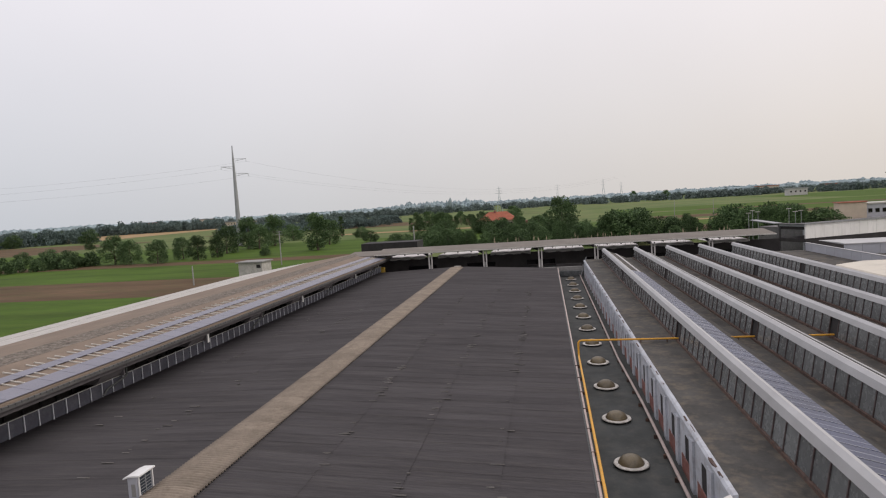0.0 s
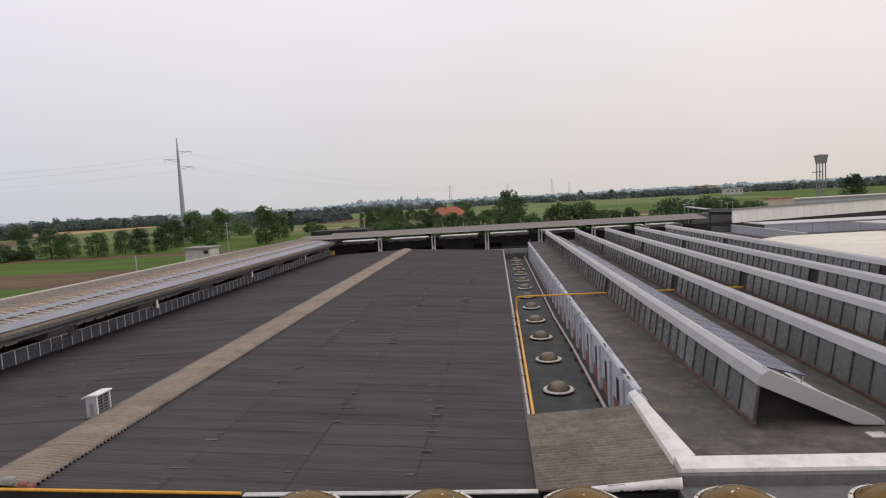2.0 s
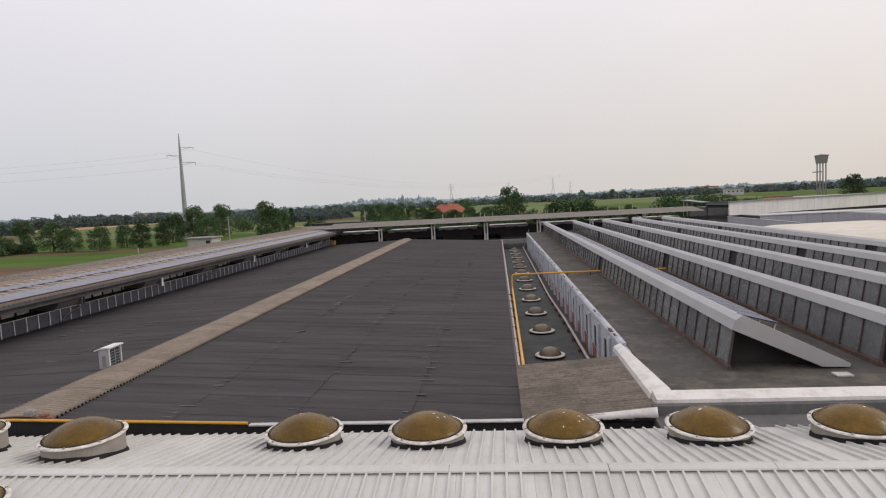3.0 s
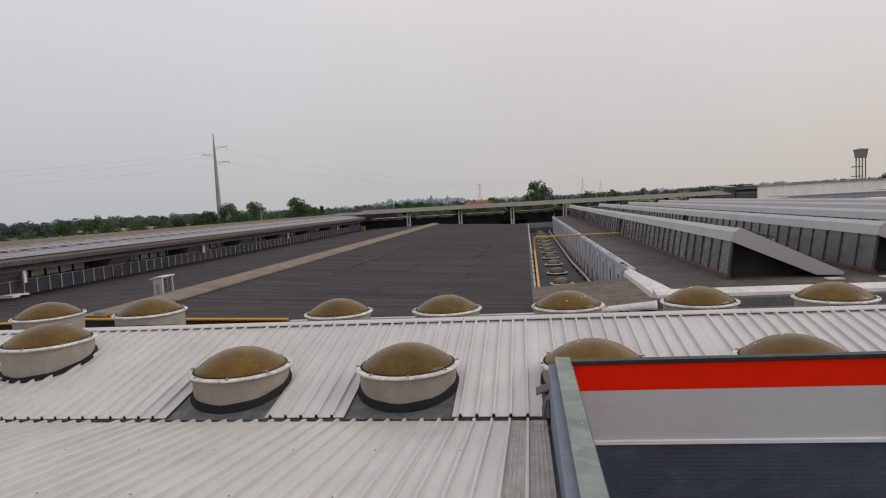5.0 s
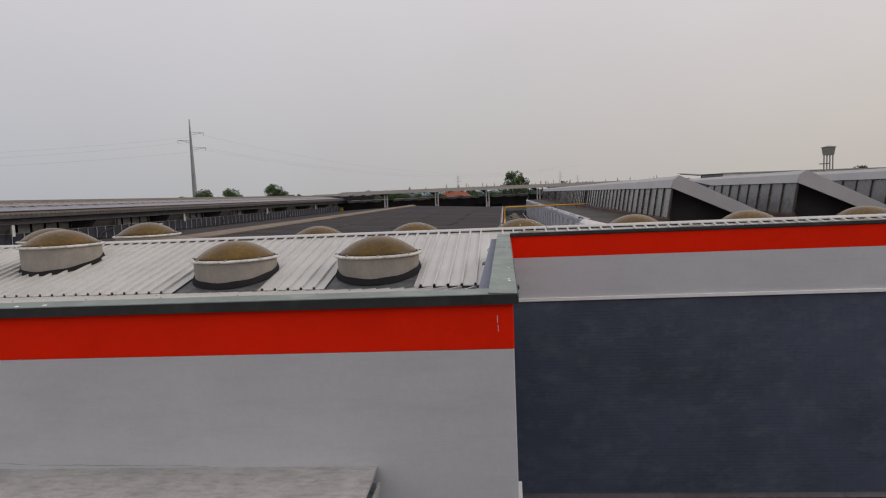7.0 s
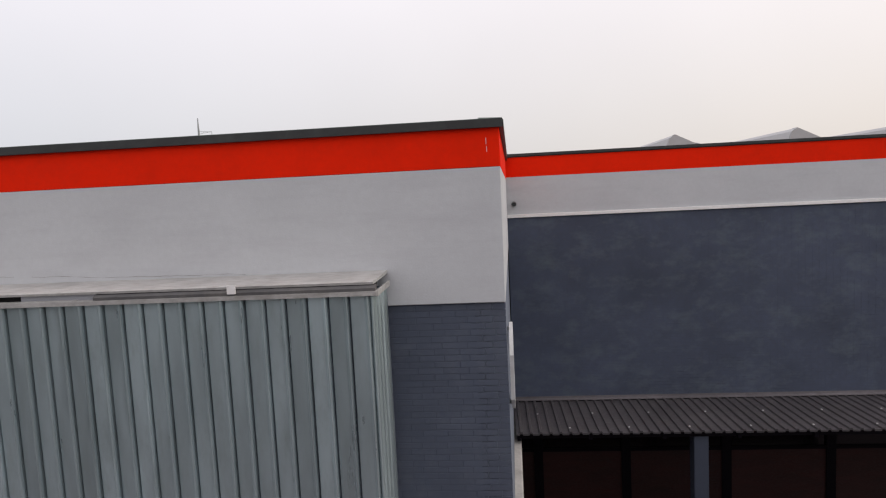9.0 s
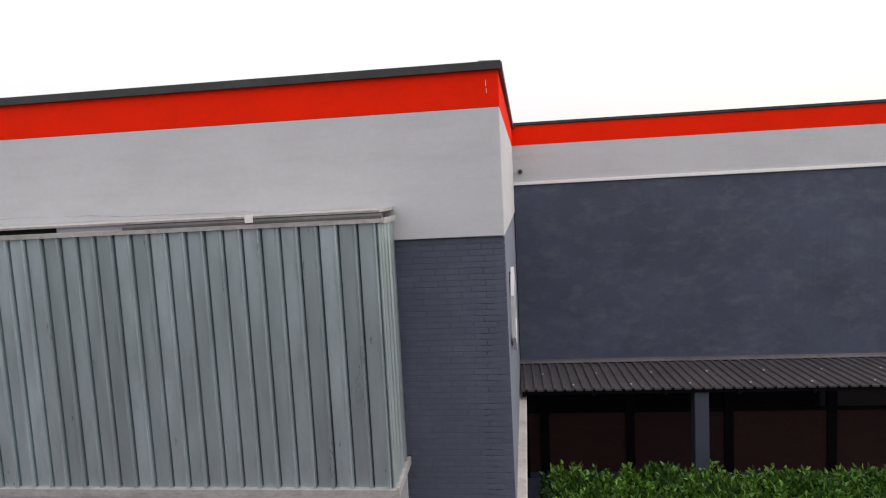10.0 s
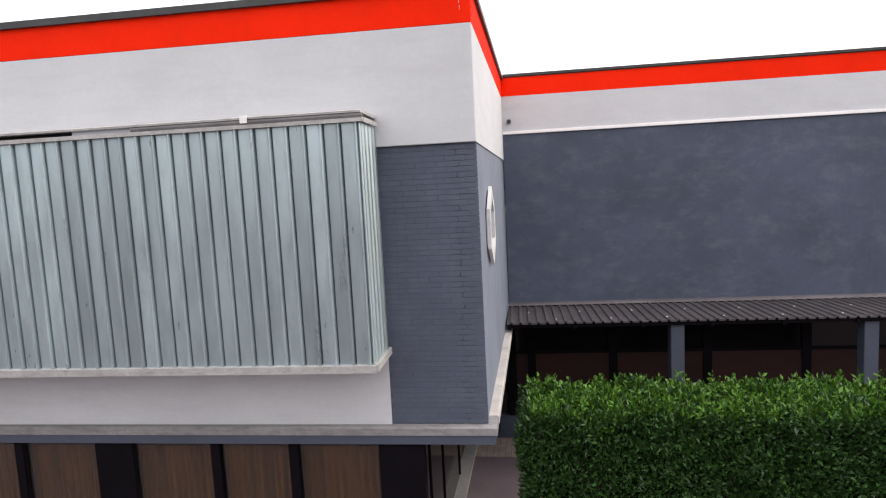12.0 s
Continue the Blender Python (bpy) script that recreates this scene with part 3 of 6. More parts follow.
# the ledge over the ground floor
ledge = tagged(empty("ledge", (-3, 0, 2.7)), "grey concrete ledge over the ground floor windows", "ledge", kind="structure")
adopt(ledge, prism("ledge_front", [(-0.065, 2.75), (-0.065, 2.838), (-0.05, 2.85), (0.3, 2.856), (0.3, 2.75)], "x", XL, 0.11, M_LEDGE, label="rain-stained concrete edge"))
adopt(ledge, prism("ledge_side", [(-0.3, 2.75), (-0.3, 2.856), (0.09, 2.85), (0.11, 2.838), (0.11, 2.75)], "y", 0.302, YB - 0.002, M_CONCRETE_PALE))
adopt(ledge, box("beam_front", XL, 0.085, -0.045, 0.1, 2.63, 2.749, M_STEELBLUE, label="blue-grey painted steel beam"))
adopt(ledge, box("beam_side", -0.2, 0.085, 0.1005, YB - 0.01, 2.63, 2.749, M_STEELBLUE))
tagged(box("soffit", XL, -0.201, 0.12, YB, 2.55, 2.7, M_SHADEWALL), "dark soffit under the ledge", "soffit", kind="structure")

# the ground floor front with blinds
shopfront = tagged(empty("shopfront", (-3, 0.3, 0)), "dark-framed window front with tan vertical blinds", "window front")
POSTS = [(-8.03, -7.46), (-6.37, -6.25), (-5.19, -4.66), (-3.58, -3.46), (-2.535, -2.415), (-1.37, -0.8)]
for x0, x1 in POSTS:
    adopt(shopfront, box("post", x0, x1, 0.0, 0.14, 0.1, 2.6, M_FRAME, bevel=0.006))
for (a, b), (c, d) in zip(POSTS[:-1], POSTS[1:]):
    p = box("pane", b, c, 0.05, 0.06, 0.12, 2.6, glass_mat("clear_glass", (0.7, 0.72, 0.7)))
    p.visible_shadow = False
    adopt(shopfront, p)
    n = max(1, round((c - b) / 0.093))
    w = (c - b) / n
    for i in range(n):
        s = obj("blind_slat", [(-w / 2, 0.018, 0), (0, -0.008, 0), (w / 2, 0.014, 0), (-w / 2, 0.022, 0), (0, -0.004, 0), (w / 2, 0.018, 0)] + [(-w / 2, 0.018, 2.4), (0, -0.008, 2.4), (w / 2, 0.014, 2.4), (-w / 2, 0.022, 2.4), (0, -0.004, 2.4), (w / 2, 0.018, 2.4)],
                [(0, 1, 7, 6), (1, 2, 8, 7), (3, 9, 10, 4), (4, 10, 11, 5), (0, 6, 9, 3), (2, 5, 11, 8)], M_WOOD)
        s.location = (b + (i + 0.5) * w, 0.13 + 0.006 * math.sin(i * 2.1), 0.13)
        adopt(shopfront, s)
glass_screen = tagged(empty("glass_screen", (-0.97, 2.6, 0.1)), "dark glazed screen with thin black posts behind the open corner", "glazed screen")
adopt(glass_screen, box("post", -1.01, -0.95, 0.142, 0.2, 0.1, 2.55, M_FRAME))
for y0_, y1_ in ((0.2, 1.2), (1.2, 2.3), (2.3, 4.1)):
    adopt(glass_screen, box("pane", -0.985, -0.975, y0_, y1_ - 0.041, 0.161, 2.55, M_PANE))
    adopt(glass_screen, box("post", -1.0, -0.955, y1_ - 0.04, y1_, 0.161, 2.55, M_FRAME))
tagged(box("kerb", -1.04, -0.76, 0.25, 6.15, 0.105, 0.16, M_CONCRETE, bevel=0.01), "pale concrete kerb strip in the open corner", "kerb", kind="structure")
tagged(box("wall_inner", XL, -1.6, YB - 0.1, YB + 0.1, 0.1, 2.55, M_SHADEWALL), "dark inner wall of the ground floor", "wall", kind="structure")
tagged(box("wall_inner_side", -1.75, -1.6, 0.2, YB - 0.1, 0.1, 2.55, M_SHADEWALL), "dark inner side wall of the ground floor", "wall", kind="structure")

# bricks of the slate wall are set at the end of the file

# ------------------------------------------------------------------ the corrugated metal shutter box
shutter = tagged(empty("metal_sign_box", (-3.5, -0.4, 3.7)), "galvanised ribbed metal sign box fixed to the facade", "sign box")
SB_X0, SB_X1, SB_Y, SB_Z0, SB_Z1 = -11.0, -1.165, -0.67, 3.83, 6.45


def stave(name, z0, z1, w):
    """One cover strip: flat with a rolled right edge that laps over its neighbour."""
    prof = [(0, 0.028), (w * 0.01, -0.002), (w * 0.1, -0.006), (w * 0.35, -0.008), (w * 0.66, -0.008), (w * 0.72, -0.014), (w * 0.78, -0.034), (w * 0.84, -0.042), (w * 0.895, -0.034), (w * 0.925, -0.016), (w * 0.93, 0.03)]
    verts = [(x, y, z) for z in (z0, z1) for x, y in prof]
    n = len(prof)
    return obj(name, verts, [(i, i + 1, n + i + 1, n + i) for i in range(n - 1)], M_ZINC)


first = None
w = 0.1915
n = round((SB_X1 - SB_X0) / w)
for i in range(n):
    x = SB_X1 - (i + 1) * w
    if first is None:
        first = stave("stave", SB_Z0, SB_Z1, w)
        first.location = (x, SB_Y, 0)
        adopt(shutter, first)
    else:
        s = share("stave", first, Matrix.Translation((x, SB_Y + 0.004 * math.sin(i * 1.7), 0)))
        adopt(shutter, s)
for i in range(4):
    y0 = SB_Y + 0.05 + i * 0.155
    adopt(shutter, prism("side_stave", [(SB_X1 - 0.02, y0), (SB_X1 + 0.012, y0 + 0.006), (SB_X1 + 0.03, y0 + 0.03), (SB_X1 + 0.03, y0 + 0.1), (SB_X1 + 0.012, y0 + 0.136), (SB_X1 - 0.02, y0 + 0.138)], "z", SB_Z0, SB_Z1, M_ZINC))
adopt(shutter, box("corner_post", SB_X1 - 0.004, SB_X1 + 0.022, SB_Y - 0.025, SB_Y + 0.035, SB_Z0, SB_Z1, M_ZINC, label="rounded galvanised corner trim", bevel=0.01))
adopt(shutter, box("carcass", SB_X0, SB_X1 - 0.02, SB_Y + 0.03, 0.0, SB_Z0 + 0.02, SB_Z1 - 0.02, M_MORTAR))
adopt(shutter, prism("bottom_trim", [(SB_Y - 0.05, 3.74), (SB_Y - 0.055, 3.825), (SB_Y + 0.03, 3.835), (0.0, 3.835), (0.0, 3.77), (SB_Y, 3.74)], "x", SB_X0, SB_X1 + 0.03, M_ZINC_PALE, label="pale stained bottom trim"))
adopt(shutter, prism("bottom_trim", [(SB_X1 + 0.031, 3.74), (SB_X1 + 0.031, 3.835), (SB_X1 + 0.06, 3.835), (SB_X1 + 0.06, 3.755)], "y", SB_Y - 0.03, 0.01, M_ZINC_PALE))
for a, b, z0, z1 in ((-11.0, -3.9, 6.452, 6.496), (-3.898, SB_X1 + 0.06, 6.452, 6.492)):
    adopt(shutter, prism("top_rail", [(SB_Y - 0.055, z0), (SB_Y - 0.06, z1), (SB_Y + 0.01, z1 + 0.004), (SB_Y + 0.01, z0)], "x", a, b, M_ZINC_PALE))
adopt(shutter, prism("upper_rail", [(SB_Y - 0.05, 6.494), (SB_Y - 0.052, 6.52), (SB_Y - 0.03, 6.543), (SB_Y + 0.02, 6.543), (SB_Y + 0.02, 6.497)], "x", -3.72, SB_X1 + 0.05, M_LEAD, label="brownish second rail"))
adopt(shutter, box("recess_panel", -4.47, -3.722, SB_Y + 0.012, SB_Y + 0.03, 6.48, 6.55, M_GREYPANEL, label="blue-grey back of the open joint"))
adopt(shutter, box("dark_joint", SB_X0, -4.472, SB_Y + 0.1, SB_Y + 0.2, 6.47, 6.549, M_DARKVOID))
adopt(shutter, box("dark_joint", -4.47, SB_X1 + 0.02, SB_Y + 0.04, SB_Y + 0.2, 6.47, 6.549, M_DARKVOID))
adopt(shutter, prism("top_flashing", [(SB_Y - 0.03, 6.55), (SB_Y - 0.035, 6.572), (SB_Y - 0.02, 6.58), (SB_Y + 0.1, 6.575), (0.0, 6.585), (0.0, 6.55)], "x", SB_X0, SB_X1 + 0.03, M_ZINC_PALE, label="dirty pale flashing on top"))
adopt(shutter, prism("side_rail", [(SB_X1 + 0.051, 6.445), (SB_X1 + 0.051, 6.495), (SB_X1 + 0.07, 6.495), (SB_X1 + 0.07, 6.445)], "y", SB_Y - 0.03, -0.1, M_ZINC_PALE))
adopt(shutter, box("white_tab", -2.45, -2.37, SB_Y - 0.06, SB_Y - 0.053, 6.51, 6.59, M_BRIGHT, label="small bright white clip"))
# a plain sign of white strips on the side wall
sign = tagged(empty("wall_sign", (0.05, 1.9, 5.1)), "white diamond-shaped sign frame fixed to the slate side wall", "sign")
RING = [(1.05, 5.4), (1.5, 5.7), (1.95, 5.4), (1.95, 4.87), (1.5, 4.6), (1.05, 4.87)]
for k in range(6):
    (ya, za), (yb_, zb) = RING[k], RING[(k + 1) % 6]
    f = 0.72
    quad = [(ya, za), (yb_, zb), (1.5 + (yb_ - 1.5) * f, 5.155 + (zb - 5.155) * f), (1.5 + (ya - 1.5) * f, 5.155 + (za - 5.155) * f)]
    adopt(sign, obj("strip", [(x, y, z) for x in (0.006, 0.05) for y, z in quad], [(0, 1, 2, 3), (4, 7, 6, 5), (0, 4, 5, 1), (1, 5, 6, 2), (2, 6, 7, 3), (3, 7, 4, 0)], M_UNIT))
for yy, zz in ((1.5, 5.62), (1.5, 4.69)):
    adopt(sign, box("bracket", -0.016, 0.0055, yy - 0.02, yy + 0.02, zz - 0.02, zz + 0.02, M_STEEL))

spout = tagged(empty("wall_spout", (0.14, YB, 7.04)), "small dark round spout in the pale band", "spout")
adopt(spout, pipe("tube", [(0.14, YB + 0.02, 7.045), (0.14, YB - 0.11, 7.04)], 0.04, M_BLACK))
adopt(spout, pipe("collar", [(0.14, YB - 0.012, 7.045), (0.14, YB - 0.03, 7.045)], 0.055, M_STEEL))

# ------------------------------------------------------------------ awning and porch
awning = tagged(empty("awning", (5, 4.9, 3.1)), "dark brown-grey corrugated metal awning on posts", "awning")
AW = (4.48, 3.03, YB - 0.02, 2.985)
for k in range(28):
    x = 0.03 + 0.8625 * k
    adopt(awning, ribbed("awning_sheet", x, x + 0.8625, *AW, M_AWNING, pitch=0.1725, rib=0.03, half=0.032, drop=0.03, phase=0.113))
for k in range(8):
    x = 0.02 + 3.0 * k
    adopt(awning, prism("wall_flashing", [(YB - 0.09, 3.02), (YB - 0.03, 3.04), (YB - 0.02, 3.075), (YB - 0.006, 3.075), (YB - 0.006, 3.012), (YB - 0.09, 3.012)], "x", x, x + 2.994, M_MAUVE, label="grey sheet flashing against the wall"))
adopt(awning, box("front_rail", 0.06, 24, 4.54, 4.6, 2.92, 2.985, M_FRAME))
for k in range(18):
    adopt(awning, box("rafter", 0.04 + 1.255 * k, 0.1 + 1.255 * k, 4.5, YB - 0.01, 2.9, 2.98, M_FRAME))
for k in range(7):
    adopt(awning, box("post", 3.1 + 3.4 * k, 3.35 + 3.4 * k, 4.6, 4.84, 0.1, 2.93, M_STEELBLUE, label="blue-grey square post", bevel=0.01))
screw = None
for k in range(20):
    for xx, yy in ((0.9755 + 1.035 * k, 4.66), (0.458 + 1.035 * k, 5.4)):
        z = AW[1] + (yy - AW[0]) / (AW[2] - AW[0]) * (AW[3] - AW[1]) + 0.031
        m = Matrix.Translation((xx, yy, z))
        if screw is None:
            screw = lathe("screw", [(0.017, -0.004), (0.017, 0.008), (0.005, 0.013)], 6, M_UNIT)
            screw.matrix_basis = m
            adopt(awning, screw)
        else:
            adopt(awning, share("screw", screw, m))

porch = tagged(empty("porch_windows", (5, YB, 0)), "dark shop windows with red-brown lower panels under the awning", "window front")
adopt(porch, box("backing", -0.3, 24, YB + 0.26, YB + 0.3, 0.1, 3.2, M_SHADEWALL))
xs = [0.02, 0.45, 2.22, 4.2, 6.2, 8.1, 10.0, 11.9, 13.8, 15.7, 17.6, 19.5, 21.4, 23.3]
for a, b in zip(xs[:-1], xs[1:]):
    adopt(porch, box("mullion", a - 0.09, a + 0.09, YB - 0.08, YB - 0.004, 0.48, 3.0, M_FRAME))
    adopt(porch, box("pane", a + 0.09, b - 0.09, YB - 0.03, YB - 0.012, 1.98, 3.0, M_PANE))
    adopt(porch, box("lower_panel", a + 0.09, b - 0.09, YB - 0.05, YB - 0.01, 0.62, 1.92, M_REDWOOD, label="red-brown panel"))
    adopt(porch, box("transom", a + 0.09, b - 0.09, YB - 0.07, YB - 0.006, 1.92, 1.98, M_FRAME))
tagged(box("paved_strip", -1.55, 6.0, 4.96, YB - 0.1, 0.0, 0.104, M_MORTAR), "tan-tiled strip at the foot of the facade", "paving", kind="structure")
tagged(box("plinth", -0.3, XR, YB - 0.09, YB + 0.1, 0.0, 0.5, M_SLATE), "dark plinth at the foot of the facade", "plinth", kind="structure")

# ------------------------------------------------------------------ hedge
hedge = tagged(empty("hedge", (4, 1.4, 0)), "clipped bright green cherry laurel hedge", "hedge")
HX0, HX1, HY0, HY1, HZ = 0.46, 8.4, 0.88, 2.1, 2.61


def leaf_cloud(name, centres, ups, size, material, parent, seed, stretch=2.1, folded=True):
    """Many pointed leaves, each a folded pair of quads (or a plain pair of triangles), pointing the ways given."""
    rg = np.random.default_rng(seed)
    n = len(centres)
    d = ups + rg.normal(0, 0.55, (n, 3))
    d /= np.linalg.norm(d, axis=1)[:, None]
    s = np.cross(d, rg.normal(0, 1, (n, 3)))
    s /= np.linalg.norm(s, axis=1)[:, None]
    nr = np.cross(d, s)
    ln = size * rg.uniform(0.7, 1.3, n)[:, None] * stretch
    wd = size * rg.uniform(0.75, 1.2, n)[:, None] * 0.5
    base = centres
    mid_l = base + d * ln * 0.5 + s * wd + nr * wd * 0.35
    mid_r = base + d * ln * 0.5 - s * wd + nr * wd * 0.35
    mid = base + d * ln * 0.5
    tip = base + d * ln - nr * ln * 0.08
    if not folded:
        verts = np.stack([base, mid_l, tip, mid_r], 1).reshape(-1, 3)
        idx = np.arange(n) * 4
        faces = np.stack([np.stack([idx, idx + 2, idx + 1], 1), np.stack([idx, idx + 3, idx + 2], 1)], 1).reshape(-1, 3)
        return obj(name, verts, faces.tolist(), material, parent)
    verts = np.stack([base, mid_l, tip, mid_r, mid], 1).reshape(-1, 3)
    idx = np.arange(n) * 5
    faces = np.stack([np.stack([idx, idx + 4, idx + 1], 1), np.stack([idx + 1, idx + 4, idx + 2], 1), np.stack([idx, idx + 3, idx + 4], 1), np.stack([idx + 3, idx + 2, idx + 4], 1)], 1).reshape(-1, 3)
    return obj(name, verts, faces.tolist(), material, parent)


def surf(rg, n, lo, hi, nrm, rough):
    p = rg.uniform(lo, hi, (n, 3))
    b = 0.05 * np.sin(p[:, :1] * 3.1 + 1) + 0.04 * np.sin(p[:, 2:] * 5 + p[:, :1] * 7) + 0.04 * np.sin(p[:, 1:2] * 6 + p[:, :1] * 4.3)
    return p + np.array(nrm) * (b + rg.uniform(-rough, rough * 0.35, (n, 1)))


rg = np.random.default_rng(7)
front = surf(rg, 50000, (HX0, HY0, 0.5), (8.4, HY0, HZ), (0, -1, 0), 0.14)
top = surf(rg, 29000, (HX0, HY0, HZ), (8.4, HY1, HZ), (0, 0, 1), 0.16)
left = surf(rg, 9000, (HX0, HY0, 0.5), (HX0, HY1, HZ), (-1, 0, 0), 0.12)
shoot_base = rg.uniform((HX0, HY0, HZ - 0.05), (8.4, HY1, HZ + 0.02), (700, 3))
shoots, shoot_up = [], []
for b in shoot_base:
    h = abs(rg.normal(0, 0.1)) + 0.04 + (0.12 if rg.random() < 0.06 else 0)
    k = int(5 + h * 28)
    lean = rg.normal(0, 0.12, 2)
    for i in range(k):
        f = i / k
        shoots.append((b[0] + lean[0] * f * h, b[1] + lean[1] * f * h, b[2] + h * f))
        a = i * 2.4
        shoot_up.append((0.75 * math.cos(a), 0.75 * math.sin(a), 0.9))
cent = np.concatenate([front, left, top[::2]])
# paler top leaves: young shoots plus top light in the colour
young = np.concatenate([top[1::2], np.array(shoots)])
young_ups = np.concatenate([np.tile((0, -0.15, 1.0), (len(top[1::2]), 1)), np.array(shoot_up)])
ups = np.concatenate([np.tile((0, -0.75, 0.55), (len(front), 1)), np.tile((-0.75, 0, 0.55), (len(left), 1)), np.tile((0, -0.15, 1.0), (len(top[::2]), 1))])
leaves = tagged(leaf_cloud("leaves", cent, ups.astype(float), 0.046, M_LEAF, None, 11), kind="stuff")
adopt(hedge, leaves)
adopt(hedge, tagged(leaf_cloud("young_leaves", young, young_ups.astype(float), 0.045, M_TOPLEAF, None, 12), "fresh light green shoots on top, light from above kept in their colour", kind="stuff"))
# one dark box fills the hedge behind the leaves
adopt(hedge, box("inner_growth", HX0 + 0.16, HX1 - 0.1, HY0 + 0.16, HY1 - 0.1, 0.1, HZ - 0.17, M_HEDGECORE, label="plain dark core behind the leaves"))

# ------------------------------------------------------------------ white sheet roof with domes
Y_STEP, Y_RIDGE, Y_EAVE, SLOPE = 6.78, 10.6, 14.65, 0.213
Z_STEP = 7.03
Z_RIDGE = Z_STEP + (Y_RIDGE - Y_STEP) * SLOPE
ROW1 = [-5.95, -2.76, 0.5, 3.75, 7.0, 10.2, 13.4]
ROW2 = [-5.77, -2.75, 0.44, 3.72, 6.9, 10.05, 13.2]
Y1, Y2 = 7.86, 13.25


def z_near(y):
    return Z_STEP + (y - Y_STEP) * SLOPE


def z_front(y):
    return 6.95 + (6.9 - y) * 0.138


def z_far(y):
    return Z_RIDGE - (y - Y_RIDGE) * SLOPE


roof_front = tagged(empty("roof_front", (0, 10, 7)), "white ribbed metal roof with a shallow ridge", "roof", kind="structure")
adopt(roof_front, prism("roof_deck", [(0.3, z_front(0.3) - 0.09), (Y_STEP, z_front(Y_STEP) - 0.09), (Y_STEP, z_near(Y_STEP) - 0.035), (Y_RIDGE, Z_RIDGE - 0.03), (Y_EAVE + 0.1, z_far(Y_EAVE + 0.1) - 0.03), (Y_EAVE + 0.1, 6.2), (0.3, 4.8)], "x", XL, -0.3, M_MEMBRANE, label="dark bitumen membrane under the sheets"))
adopt(roof_front, prism("roof_deck", [(YB + 1.1, z_near(YB + 1.1) - 0.035), (Y_RIDGE, Z_RIDGE - 0.03), (Y_EAVE + 0.1, z_far(Y_EAVE + 0.1) - 0.03), (Y_EAVE + 0.1, 6.2), (YB + 1.1, 6.2)], "x", -0.299, XR, M_MEMBRANE))
edges = []
for i, c in enumerate(ROW1):
    edges.append((c - 0.9, c + 0.9))
stops = [XL] + [v for e in edges for v in e] + [XR]
for i in range(0, len(stops), 2):
    a, b = stops[i], stops[i + 1]
    y0 = Y_STEP if b < 0.5 or a < 0 else YB + 0.45 + 0.0291 * max(0, b - 3)
    while a < b - 0.02:
        c = min(b, a + 3.0) if b - a > 3.6 else b
        adopt(roof_front, ribbed("roof_sheet", a + 0.004, c, y0, z_near(y0), Y_RIDGE - 0.02, z_near(Y_RIDGE - 0.02), M_ROOFWHITE, drop=0.014))
        a = c
for a, b in edges:
    y0 = Y1 + 0.2
    adopt(roof_front, ribbed("roof_sheet", a + 0.004, b, y0, z_near(y0), Y_RIDGE - 0.02, z_near(Y_RIDGE - 0.02), M_ROOFWHITE, drop=0.014))
a = XL
while a < -0.4:
    b = min(a + 1.5, -0.35)
    adopt(roof_front, ribbed("roof_sheet", a + 0.003, b, 0.31 + 0.0291 * b, z_front(0.31 + 0.0291 * b), Y_STEP - 0.05, z_front(Y_STEP - 0.05), M_ROOFWHITE, pitch=0.282, phase=0.2))
    a = b
for x0, x1 in ((-0.893, -0.68), (-0.612, -0.356)):
    adopt(roof_front, ribbed("stained_pan", x0, x1, 0.32, z_front(0.32) + 0.004, Y_STEP - 0.055, z_front(Y_STEP - 0.055) + 0.004, M_SHEETEDGE, pitch=0.052, rib=0.006, half=0.012, label="rust-streaked pan of the last sheet"))
a = XL
while a < XR - 0.1:
    b = a + 1.5
    adopt(roof_front, ribbed("roof_sheet", a + 0.003, b, Y_EAVE, z_far(Y_EAVE), Y_RIDGE + 0.02, z_far(Y_RIDGE + 0.02), M_ROOFWHITE))
    a = b
a = XL
while a < XR - 0.1:
    adopt(roof_front, prism("ridge_cap", [(Y_RIDGE - 0.17, Z_RIDGE + 0.004), (Y_RIDGE - 0.15, Z_RIDGE + 0.03), (Y_RIDGE, Z_RIDGE + 0.062), (Y_RIDGE + 0.15, Z_RIDGE + 0.03), (Y_RIDGE + 0.17, Z_RIDGE + 0.004)], "x", a, a + 2.99, M_ROOFWHITE))
    a += 3.0
fix = None
for k in range(48):
    c = 0.2 - 0.282 * (6 + 4 * (k // 4))
    y = (1.4, 3.15, 4.87, 6.5)[k % 4]
    mm = Matrix.Translation((c, y, z_front(y) + 0.051))
    if fix is None:
        fix = lathe("fixing", [(0.012, -0.005), (0.012, 0.006), (0.003, 0.01)], 6, M_OLDTIN)
        fix.matrix_basis = mm
        adopt(roof_front, fix)
    else:
        adopt(roof_front, share("fixing", fix, mm))


